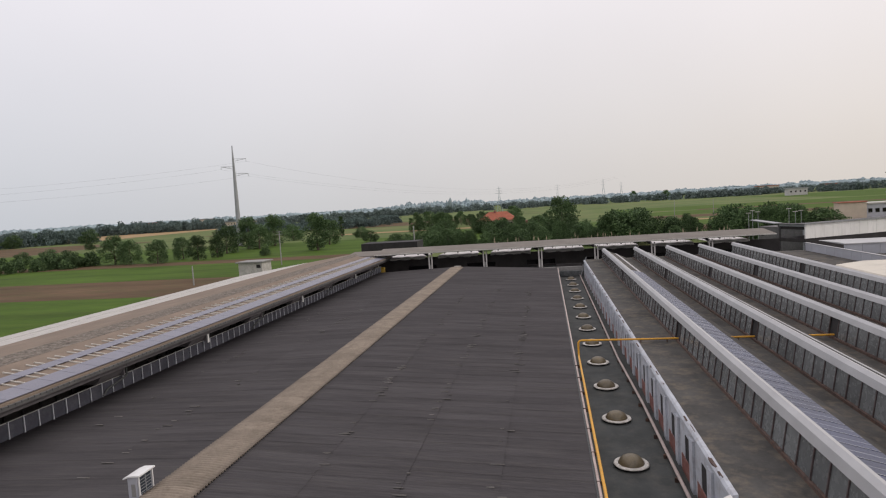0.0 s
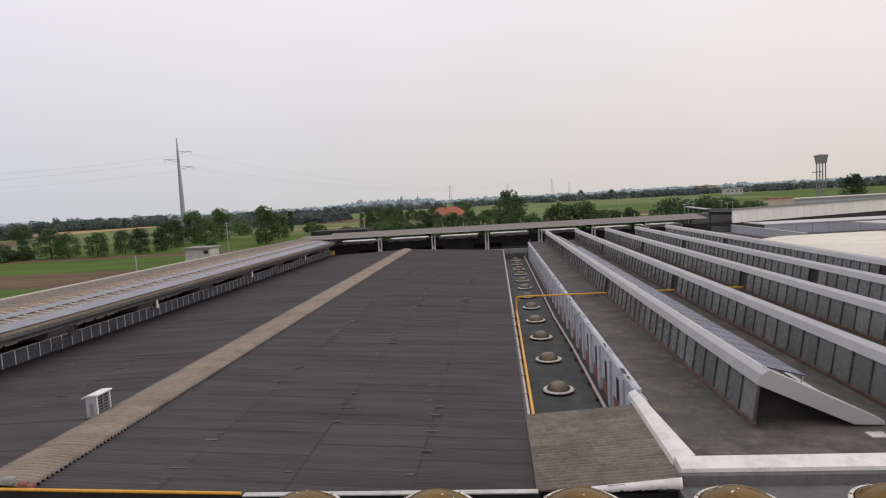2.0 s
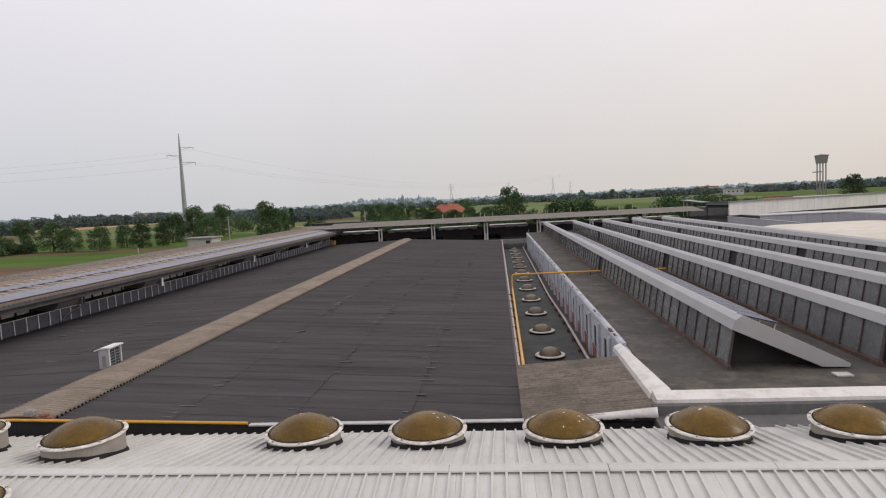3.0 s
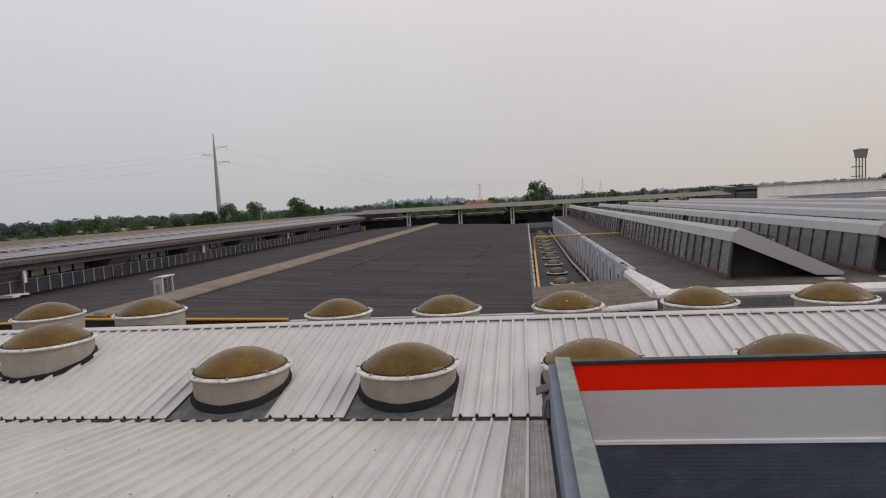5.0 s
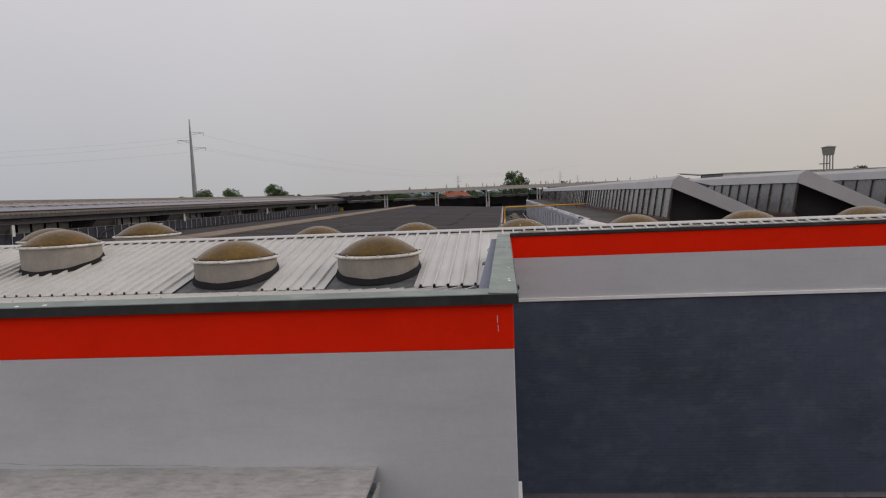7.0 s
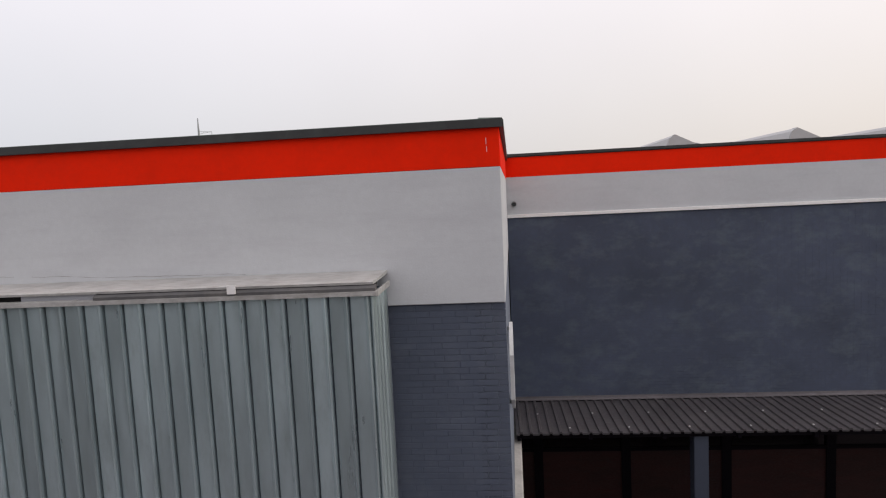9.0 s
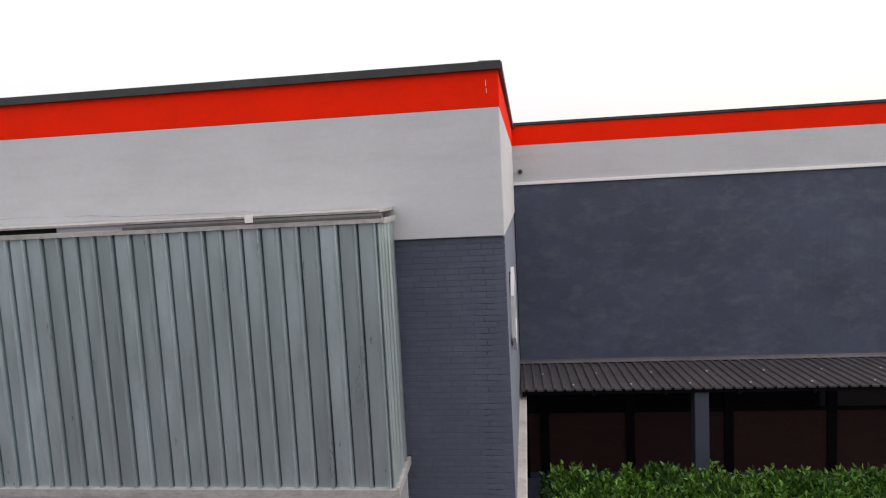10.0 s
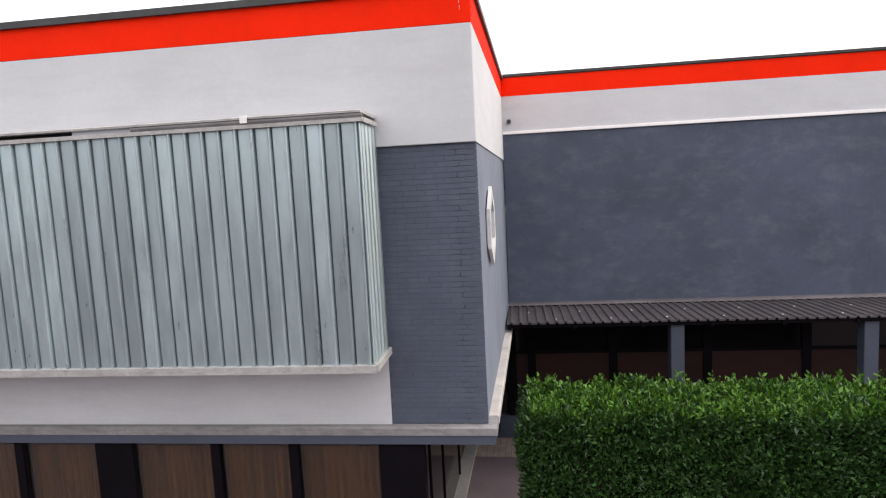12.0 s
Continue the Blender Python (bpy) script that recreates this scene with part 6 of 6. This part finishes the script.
protos = [tree_proto("broadleaf_tree", 3, 10, 4.4, 0.3, 72, 62, 0.27, "dense green broadleaf tree in the field", "field trees"),
          tree_proto("broadleaf_tree", 5, 12, 4.0, 0.4, 84, 62, 0.27, "tall uneven green tree in the field", "field trees"),
          tree_proto("bushy_tree", 8, 6, 3.8, 0.1, 60, 62, 0.24, "low bushy green tree at a field edge", "field trees"),
          tree_proto("poplar_tree", 12, 14, 2.1, 0.5, 46, 60, 0.32, "slim upright green poplar", "field trees")]
sizes = [10.0, 12.0, 6.0, 14.0]
used = set()


def plant(kind, x, y, h, wide=1.0):
    s = 0.94 * h / sizes[kind]
    m = Matrix.Translation((x, y, 0)) @ pose(0, 0, 0, 0, 0, (x * 37 + y * 11) % 360)
    sc = Matrix.Diagonal((s * wide, s * wide, s, 1))
    if kind not in used:
        used.add(kind)
        protos[kind].matrix_basis = m @ sc
    else:
        o = protos[kind].copy()
        scene.collection.objects.link(o)
        o.matrix_basis = m @ sc
        for c in protos[kind].children:
            d = c.copy()
            scene.collection.objects.link(d)
            d.parent = o


for kind_, x_, y_, h_ in ((2, -232, 233, 7.0), (2, -210, 224, 8.1), (2, -194, 218, 7.6), (0, -180, 226, 13.2), (0, -171, 224, 10.9), (0, -156, 220, 10.4), (0, -157, 239, 10.3), (1, -143, 228, 11.1), (1, -141, 239, 10.4), (0, -149, 261, 14.0), (1, -153, 290, 18.0), (0, -144, 284, 13.6), (1, -147, 308, 18.4)):
    plant(kind_, x_, y_, h_, 1.25 if kind_ < 3 else 1.0)
for kind_, x_, y_, h_ in ((2, -117, 235, 3.8), (2, -157, 355, 10.5), (1, -101, 253, 17.9), (0, -110, 292, 13.4), (3, -132, 374, 15.3), (2, -89, 294, 6.0), (2, -110, 345, 6.7), (2, -491, 484, 13.1), (2, -502, 524, 13.0), (2, -416, 491, 14.0), (0, -488, 538, 13.8), (2, -318, 375, 5.5)):
    plant(kind_, x_, y_, h_, 1.25 if kind_ < 3 else 1.0)
plant(0, 33, 239, 12.0, 1.2)
plant(0, 227, 1207, 20.4, 1.2)
plant(0, 216, 1556, 23.8, 1.1)


def scatter(kind_choices, n, x0, x1, y0, y1, h0, h1, seed):
    rs = random.Random(seed)
    for _ in range(n):
        plant(rs.choice(kind_choices), rs.uniform(x0, x1), rs.uniform(y0, y1), rs.uniform(h0, h1), rs.uniform(0.9, 1.4))


# belts of trees and shrubs behind the far building
scatter((0, 2), 60, -62, 62, 205, 245, 5.5, 8.5, 1)
scatter((2, 0, 1), 26, -60, 10, 255, 330, 6, 10, 2)
scatter((0, 1, 2), 22, 56, 83, 196, 216, 8, 11.3, 3)
plant(0, 262, 470, 19, 1.2)
plant(0, 4.6, 242, 18.6, 1.0)
scatter((2, 0), 8, 18, 36, 200, 215, 9, 12, 4)
scatter((0, 1, 3), 20, -90, -20, 360, 470, 9, 14, 5)


def wood_belt(name, n, spread, h0, h1, size, material, label, category, seed, kind="stuff"):
    """A far belt of crowns: many small rough clumps along a band given by a function of a parameter."""
    rg = np.random.default_rng(seed)
    ico = bmesh.new()
    bmesh.ops.create_icosphere(ico, subdivisions=1, radius=1)
    bv = np.array([v.co[:] for v in ico.verts])
    bf = [tuple(v.index for v in f.verts) for f in ico.faces]
    ico.free()
    verts, faces = [], []
    for k in range(n):
        x, y = spread(rg)
        h = rg.uniform(h0, h1) * (1.35 if rg.random() < 0.12 else 1)
        for j in range(6):
            w_ = size * rg.uniform(0.35, 0.7)
            off = rg.normal(0, size * 0.55, 2)
            jit = bv * rg.uniform(0.75, 1.25, (len(bv), 1))
            base = len(verts) * len(bv)
            verts.append(jit * (w_, w_, h * rg.uniform(0.22, 0.42)) + (x + off[0], y + off[1], h * rg.uniform(0.3, 0.55)))
            faces += [tuple(i + base for i in f) for f in bf]
    return tagged(obj(name, np.concatenate(verts), faces, material), label, category, kind=kind)


def leafy_belt(name, n, spread, h0, h1, size, leaf, material, label, seed):
    """A belt of trees across the fields: for each a handful of leafy clumps of uneven height."""
    rg = np.random.default_rng(seed)
    pts, ups_ = [], []
    for k in range(n):
        x, y = spread(rg)
        h = rg.uniform(h0, h1) * (1.25 if rg.random() < 0.15 else 1)
        for j in range(16):
            f = rg.uniform(0.06, 0.86)
            r_ = size * (1 - f ** 2.2) ** 0.6
            a = rg.uniform(0, 2 * math.pi)
            c = np.array((x + r_ * math.cos(a) * rg.uniform(0.2, 1), y + r_ * math.sin(a) * rg.uniform(0.2, 1), f * h))
            q = rg.normal(0, 1, (26, 3))
            q /= np.linalg.norm(q, axis=1)[:, None]
            pts.append(c + q * size * rg.uniform(0.2, 0.42) * (1, 1, 0.8))
            ups_.append(q * 0.7 + (0, 0, 0.35))
    o = leaf_cloud(name, np.concatenate(pts), np.concatenate(ups_), leaf, material, None, seed, 1.5, folded=False)
    return tagged(o, label, "woods", kind="stuff")


def polar(a0, a1, d0, d1):
    def f(rg):
        a, d = radians(rg.uniform(a0, a1)), rg.uniform(d0, d1)
        return d * math.sin(a), d * math.cos(a)
    return f


leafy_belt("far_woods", 120, polar(-30, -14, 640, 720), 4, 8, 5.0, 1.1, M_TREEHAZE, "low field hedges and copses, haze mixed into their green", 31)
leafy_belt("far_woods", 430, polar(-60, 45, 1150, 1330), 7, 12, 8.5, 2.2, M_WOODSHAZE, "green woods far across the plain, haze put into the colour", 32)
leafy_belt("copse", 75, polar(-56, -40, 690, 750), 9, 16, 7.0, 1.2, M_TREEHAZE, "belt of trees across the fields, green paled for haze", 36)
leafy_belt("copse", 90, polar(-41, -30, 1020, 1090), 10, 17, 8.0, 1.6, M_TREEHAZE, "belt of trees far across the fields, green paled for haze", 37)
leafy_belt("copse", 50, polar(-30, -15, 560, 640), 6, 10, 6.0, 1.1, M_TREEHAZE, "copses behind the meadow, green paled for haze", 38)
leafy_belt("copse", 26, polar(-47, -40, 285, 300), 3, 5.5, 2.6, 0.5, M_TREELEAF, "low green shrubs at the field's edge", 39)
# the haze before these tree lines is in their colour
wood_belt("backdrop", 1300, polar(-62, 48, 2000, 2700), 10, 19, 16, M_HAZETONE, "line of distant trees in a haze-tinted blue-grey", "distance", 33)
wood_belt("backdrop", 260, polar(-14, -6, 1500, 1700), 14, 28, 10, M_HAZETONE, "distant wooded rise in a haze-tinted blue-grey", "distance", 34)
wood_belt("backdrop", 900, polar(-62, 48, 3400, 4200), 14, 24, 30, M_HAZETONE, "farthest tree line on the horizon, paled for haze", "distance", 35)

# steel monopole with cross-arms and cables
PH = 57.1
mast = tagged(empty("power_pylon", (-174.2, 320.3, 0)), "tall tapered grey steel power mast with three arms", "pylon")
adopt(mast, pipe("foot", [(-174.2, 320.3, 0), (-174.2, 320.3, 1.0)], 2.0, M_CONCRETE))
o = lathe("pole", [(1.5, 0.6), (1.25, 16), (0.9, 35), (0.52, 50), (0.28, PH - 0.1), (0.01, PH)], 12, M_STEEL)
o.location = (-174.2, 320.3, 0)
adopt(mast, o)
AX = Vector((0.80, 0.60, 0))
tips = []
for s, z, ln in ((1, PH - 7.6, 7.0), (-1, PH - 12, 6.8), (1, PH - 16, 7.6)):
    b0 = Vector((-174.2, 320.3, z))
    tip = b0 + AX * s * ln + Vector((0, 0, 0.2))
    for dz in (-0.7, 0.7):
        arm = pipe("arm", [b0 + Vector((0, 0, dz - 0.6)), tip], 0.11, M_STEEL, sides=4)
        adopt(mast, arm)
    for f in (0.3, 0.6):
        adopt(mast, pipe("brace", [b0.lerp(tip, f) + Vector((0, 0, -0.4 * (1 - f) - 0.6 * (1 - f))), b0.lerp(tip, f + 0.12) + Vector((0, 0, 0.3 * (1 - f)))], 0.06, M_STEEL, sides=4))
    adopt(arm, pipe("insulator", [tip, tip - Vector((0, 0, 1.6))], 0.13, M_STEEL, sides=4))
    tips.append(tip - Vector((0, 0, 1.6)))
for i, tip in enumerate(tips):
    for end, sag in ((Vector((60 + 10 * i, 640, 34)), 14), (Vector((-420, 120 - 12 * i, 40 - 2 * i)), 9)):
        pts = [tip.lerp(end, f / 24) - Vector((0, 0, sag * 4 * (f / 24) * (1 - f / 24))) for f in range(25)]
        tagged(pipe("power_cable", pts, 0.022, M_WIRE, sides=4), "thin sagging overhead power cable", "cable", "power cables")


# pylon steel takes the same haze tint as the tree lines
def lattice_pylon(x, y, h):
    e = tagged(empty("lattice_pylon", (x, y, 0)), "small distant lattice pylon in the haze tint", "pylon", "far pylons")
    w0 = h * 0.11
    for sx in (-1, 1):
        for sy in (-1, 1):
            adopt(e, pipe("leg", [(x + sx * w0, y + sy * w0, 0), (x + sx * 0.6, y + sy * 0.6, h * 0.72), (x, y, h)], 0.16, M_HAZETONE, sides=4))
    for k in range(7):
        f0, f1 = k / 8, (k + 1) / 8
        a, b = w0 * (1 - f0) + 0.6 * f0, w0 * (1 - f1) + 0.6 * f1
        adopt(e, pipe("brace", [(x - a, y - a, h * 0.72 * f0), (x + b, y - b, h * 0.72 * f1)], 0.1, M_HAZETONE, sides=4))
        adopt(e, pipe("brace", [(x + a, y - a, h * 0.72 * f0), (x - b, y - b, h * 0.72 * f1)], 0.1, M_HAZETONE, sides=4))
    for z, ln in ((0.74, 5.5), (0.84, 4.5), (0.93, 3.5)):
        adopt(e, pipe("arm", [(x - ln, y, h * z), (x + ln, y, h * z)], 0.18, M_HAZETONE, sides=4))


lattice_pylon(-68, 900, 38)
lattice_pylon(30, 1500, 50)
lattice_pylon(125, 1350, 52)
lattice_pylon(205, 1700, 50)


def utility_pole(x, y, h, arms=True):
    e = tagged(empty("utility_pole", (x, y, 0)), "pale concrete utility pole in the field", "pole", "utility poles")
    o_ = lathe("shaft", [(0.2, 0), (0.13, h), (0.01, h + 0.02)], 8, M_CONCRETE)
    o_.location = (x, y, 0)
    adopt(e, o_)
    if arms:
        for z in (h - 1.1, h - 0.3):
            crossarm = pipe("crossarm", [(x - 0.9, y - 0.5, z), (x + 0.9, y + 0.5, z)], 0.06, M_STEEL, sides=4)
            adopt(e, crossarm)
        for s in (-0.8, 0, 0.8):
            adopt(crossarm, pipe("insulator", [(x + s, y + s * 0.55, h - 0.3), (x + s, y + s * 0.55, h + 0.15)], 0.06, M_DARKVOID, sides=4))


utility_pole(-88.5, 188.6, 11.3)
utility_pole(-40, 175, 11, False)
utility_pole(76.5, 390, 10.8, False)
utility_pole(99.0, 390, 10.2, False)
utility_pole(-91, 142, 5.0, False)
for x, y, h_ in ((48.8, 165, 9.8), (49.7, 165, 10.4), (51.0, 165, 10.0), (58.2, 165, 10.4), (59.7, 165, 9.6), (61.0, 165, 9.8)):
    e = tagged(empty("street_lamp", (x, y, 0)), "slim grey yard lamp with a flat head", "street lamp", "yard lamps")
    adopt(e, pipe("pole", [(x, y, 0), (x, y, h_)], 0.07, M_STEEL, sides=6))
    adopt(e, box("head", x - 0.6, x + 0.5, y - 0.15, y + 0.15, h_ - 0.05, h_ + 0.1, M_CONCRETE_PALE, bevel=0.03))

hut = tagged(empty("field_hut", (-55, 105, 0)), "tall pale plastered hut with a flat roof beside the factory", "hut")
adopt(hut, box("wall", -57.1, -52.5, 103.5, 107.2, 0, 8.3, M_CONCRETE_PALE, bevel=0.03))
adopt(hut, box("roof", -57.5, -52.2, 103.1, 107.6, 8.3, 8.5, M_CONCRETE))
adopt(hut, box("opening", -53.6, -52.8, 103.47, 103.495, 7.3, 7.9, M_DARKVOID))

house = tagged(empty("red_roofed_house", (-27, 340, 0)), "cream farmhouse with a red hipped tile roof", "house")
adopt(house, box("wall", -38, -18, 334, 346, 0, 6.4, M_CREAM))
adopt(house, obj("roof", [(-39, 333, 6.2), (-17, 333, 6.2), (-17, 347, 6.2), (-39, 347, 6.2), (-33, 340, 10.8), (-23, 340, 10.8)], [(0, 1, 5, 4), (2, 3, 4, 5), (1, 2, 5), (3, 0, 4), (3, 2, 1, 0)], M_TERRACOTTA))
for k in range(4):
    adopt(house, box("window", -36 + 5 * k, -34.6 + 5 * k, 333.95, 333.99, 3.4, 5.0, M_PANE))
adopt(house, box("chimney", -30, -29, 339, 340, 9, 11.6, M_BRICKRED))
adopt(house, box("annex", -17.9, -9, 336, 344, 0, 5.2, M_BRICKRED))
shed2 = tagged(empty("beige_workshop", (125, 275, 0)), "beige workshop with a flat roof and a lilac-grey wing", "building")
adopt(shed2, box("wall", 116, 126, 270, 275, 0, 7.4, M_CREAM))
adopt(shed2, box("roof", 115.6, 126.3, 269.6, 275.4, 7.4, 7.7, M_TERRACOTTA))
adopt(shed2, box("wing", 126.01, 190, 272, 284, 0, 6.4, M_GREYPANEL))
adopt(shed2, box("wing_roof", 126.31, 191, 271.5, 284.5, 6.4, 6.9, M_CONCRETE_PALE))
for k in range(14):
    adopt(shed2, box("window", 127.5 + 2.6 * k, 129.0 + 2.6 * k, 271.9, 271.98, 3.0, 4.6, M_PANE))
for k, (x, y, w_, h_, m) in enumerate(((-690, 950, 22, 15, M_CREAM), (-610, 985, 18, 16, M_CREAM), (-930, 860, 50, 9, M_TARP), (-600, 1050, 90, 8, M_CREAM), (420, 1300, 40, 14, M_CREAM), (520, 1250, 30, 12, M_TERRACOTTA), (330, 900, 24, 9, M_TARP), (-860, 640, 60, 7, M_TARP))):
    e = tagged(empty("far_building", (x, y, 0)), "pale block of a distant town", "building", "far buildings")
    adopt(e, box("wall", x, x + w_, y, y + 14, 0, h_, m))
    adopt(e, box("roof", x - 1, x + w_ + 1, y - 1, y + 15, h_, h_ + 1.2, M_TERRACOTTA if k % 2 == 0 and m is M_CREAM else M_STEEL))
    for i in range(int(w_ // 6)):
        adopt(e, box("window", x + 2 + 6 * i, x + 4 + 6 * i, y - 0.08, y - 0.02, h_ * 0.45, h_ * 0.7, M_PANE))

tower = tagged(empty("water_tower", (245, 480, 0)), "concrete water tower with a tapered tank on slim legs", "water tower")
bm = bmesh.new()
bot, top_ = 2.7, 3.4
v = [bm.verts.new((245 + sx * r, 480 + sy * r, z)) for r, z in ((bot, 26.6), (top_, 32.4), (top_ + 0.3, 32.5), (top_ + 0.3, 32.8)) for sx, sy in ((-1, -1), (1, -1), (1, 1), (-1, 1))]
tip = bm.verts.new((245, 480, 33.8))
for k in range(3):
    for i in range(4):
        bm.faces.new((v[4 * k + i], v[4 * k + (i + 1) % 4], v[4 * k + 4 + (i + 1) % 4], v[4 * k + 4 + i]))
for i in range(4):
    bm.faces.new((v[12 + i], v[12 + (i + 1) % 4], tip))
bm.faces.new(v[0:4][::-1])
adopt(tower, part("tank", bm, M_CONCRETE))
for sx in (-1, 0, 1):
    for sy in (-1, 1):
        adopt(tower, box("leg", 245 + sx * 2.1 - 0.32, 245 + sx * 2.1 + 0.32, 480 + sy * 2.1 - 0.32, 480 + sy * 2.1 + 0.32, 0, 26.6, M_CONCRETE))
for z in (6, 13, 20):
    adopt(tower, box("ring_beam", 239.6, 244.4, 477.6, 478.1, z, z + 0.7, M_CONCRETE))
    adopt(tower, box("ring_beam", 239.6, 244.4, 481.9, 482.4, z, z + 0.7, M_CONCRETE))

# ------------------------------------------------------------------ small pieces: bricks, tiles, roof sheets
brick = None
BL, BH, J = 0.25, 0.058, 0.0065
rs = random.Random(5)
nc = int((Z_WHITE - Z_LEDGE) / (BH + J))
for r in range(nc):
    z = Z_LEDGE + 0.004 + r * (BH + J)
    cut = (0.135 if r % 2 else 0.25) + rs.uniform(-0.05, 0.0)
    pieces = [(-cut, 0.0)]
    x = -cut - J
    while x > -1.18:
        a = max(x - BL, -1.182)
        if x - a > 0.03:
            pieces.append((a, x))
        x = a - J
    for a, b in pieces:
        m = Matrix.Translation((a, 0.0432 + rs.uniform(-0.0008, 0.0008), z)) @ Matrix.Diagonal(((b - a) / BL, 1, 1, 1))
        if brick is None:
            bm = bmesh.new()
            add_box(bm, 0, BL, 0, 0.03, 0, BH, 0.003)
            brick = part("brick", bm, M_SLATE_BRICK)
            brick.matrix_basis = m
            adopt(wall_front, brick)
        else:
            adopt(wall_front, share("brick", brick, m))

# courses of the painted main wall: near the corner one by one, the rest joined
small, rest = None, []
rs = random.Random(8)
for r in range(56):
    z = 3.08 + r * 0.0655
    if z > 6.7:
        break
    x = 0.004 if r % 2 else 0.134
    while x < 11.0:
        m = Matrix.Translation((x, YB - 0.0035 + rs.uniform(-0.0012, 0.0012), z)) @ pose(0, 0, 0, 0, 0, rs.uniform(-0.15, 0.15))
        if x > 1.55:
            rest.append(m)
        elif small is None:
            bm = bmesh.new()
            add_box(bm, 0, 0.254, 0, 0.02, 0, 0.06)
            small = part("brick", bm, M_SLATE)
            small.matrix_basis = m
            adopt(wall_main, small)
        else:
            adopt(wall_main, share("brick", small, m))
        x += 0.26
courses = joined("brick_courses", small.data, rest, M_SLATE)
courses.data.polygons.foreach_set("use_smooth", [False] * len(courses.data.polygons))
adopt(wall_main, tagged(courses, "painted brick courses", kind="stuff"))

tile = None
for i in range(24):
    for j in range(4):
        mj = Matrix.Translation((-1.55 + 0.127 * i, 4.96 + 0.235 * j, 0.1))
        if tile is None:
            bm = bmesh.new()
            add_box(bm, 0.004, 0.123, 0.004, 0.231, 0, 0.012, 0.002)
            tile = part("tile", bm, M_TILE)
            tile.matrix_basis = mj
            adopt(scene.objects["paved_strip"], tile)
        else:
            adopt(scene.objects["paved_strip"], share("tile", tile, mj))

# dark roof sheets: the ones near the walk one by one, the rest joined
SW = 0.177 * 5
rs = random.Random(15)
ROWS_R = 4
lr = (DX1 - (-14.1)) / ROWS_R
ll = (-15.9 - DX0) / 3
me_r = wavy_mesh("roof_sheet", SW + 0.03, lr + 0.12, 5, 0.02, M_DARKROOF, rise=-(DZR - DZ1) / ROWS_R, seg=4, thick=0.004)
me_l = wavy_mesh("roof_sheet", SW + 0.03, ll + 0.12, 5, 0.02, M_DARKROOF, rise=(DZR - DZ0) / 3, seg=4, thick=0.004)
far_r, far_l = [], []
j = 0
while DY0 + (j + 1) * SW < DY1 + 0.3:
    y = DY0 + j * SW
    for i in range(ROWS_R):
        z = DZR - (DZR - DZ1) * i / ROWS_R + 0.005 * (ROWS_R - i) - 0.02
        m = pose(-14.12 + lr * i - 0.02, y, z + rs.uniform(-0.003, 0.003), 0.5, 0, rs.uniform(-0.05, 0.05))
        if j < 45:
            o = new("roof_sheet", me_r)
            o.matrix_basis = m
            adopt(roof_dark, o)
        else:
            far_r.append(m)
    for i in range(3):
        z = DZ0 + (DZR - DZ0) * i / 3 + 0.005 * (i + 1) - 0.02
        m = pose(DX0 + ll * i - 0.05, y, z + rs.uniform(-0.003, 0.003), 0.5, 0, rs.uniform(-0.05, 0.05))
        if j < 38:
            o = new("roof_sheet", me_l)
            o.matrix_basis = m
            adopt(roof_dark, o)
        else:
            far_l.append(m)
    j += 1
# lichen-grown laps and fixings at the sheet ends
lap = bmesh.new()
add_box(lap, -0.5, 0.5, -0.5, 0.5, -0.5, 0.5)
lap_me = bpy.data.meshes.new("lap")
lap.to_mesh(lap_me)
lap.free()
lap_mats = []
rs = random.Random(19)
for i in range(1, ROWS_R):
    x = -14.12 + lr * i
    z = DZR - (DZR - DZ1) * i / ROWS_R + 0.03
    y = DY0 + 0.2
    while y < 70:
        if rs.random() < (0.3 if math.sin(y * 0.7 + i * 2) > -0.2 else 0.08):
            lap_mats.append(Matrix.Translation((x + rs.uniform(-0.25, 0.25), y, z)) @ Matrix.Diagonal((rs.uniform(0.12, 0.6), rs.uniform(0.03, 0.09), 0.02, 1)))
        y += rs.choice((0.088, 0.177, 0.354))
for i in range(1, 3):
    x = DX0 + ll * i
    z = DZ0 + (DZR - DZ0) * i / 3 + 0.035
    y = DY0 + 3
    while y < 60:
        if rs.random() < 0.15:
            lap_mats.append(Matrix.Translation((x + rs.uniform(-0.25, 0.25), y, z)) @ Matrix.Diagonal((rs.uniform(0.12, 0.6), rs.uniform(0.03, 0.09), 0.02, 1)))
        y += rs.choice((0.088, 0.177, 0.354))
adopt(roof_dark, tagged(joined("lichen_patches", lap_me, lap_mats, M_LICHENLAP), "pale lichen on the sheet laps", kind="stuff"))
for nm, me, ms in (("far_sheets_east", me_r, far_r), ("far_sheets_west", me_l, far_l)):
    o = joined("far_sheets", me, ms, M_DARKROOF_FAR)
    tagged(o, kind="stuff")
    adopt(roof_dark, o)

# the street front stands slightly askew to the roofs behind it
for pivot, things in ((0.0, (wall_front, coping_front, scratch, crack, shopfront)), (-0.67, (shutter,)), (YB, (wall_main, coping_main, spout, porch, scene.objects["plinth"])), (4.5, (awning,))):
    turn = Matrix.Translation((0, pivot, 0)) @ Matrix.Rotation(radians(ASKEW), 4, "Z") @ Matrix.Translation((0, -pivot, 0))
    for ob in things:
        ob.matrix_basis = turn @ ob.matrix_basis
for ob in ledge.children:
    if ob.name.startswith(("ledge_front", "beam_front")):
        ob.matrix_basis = Matrix.Rotation(radians(ASKEW), 4, "Z") @ ob.matrix_basis
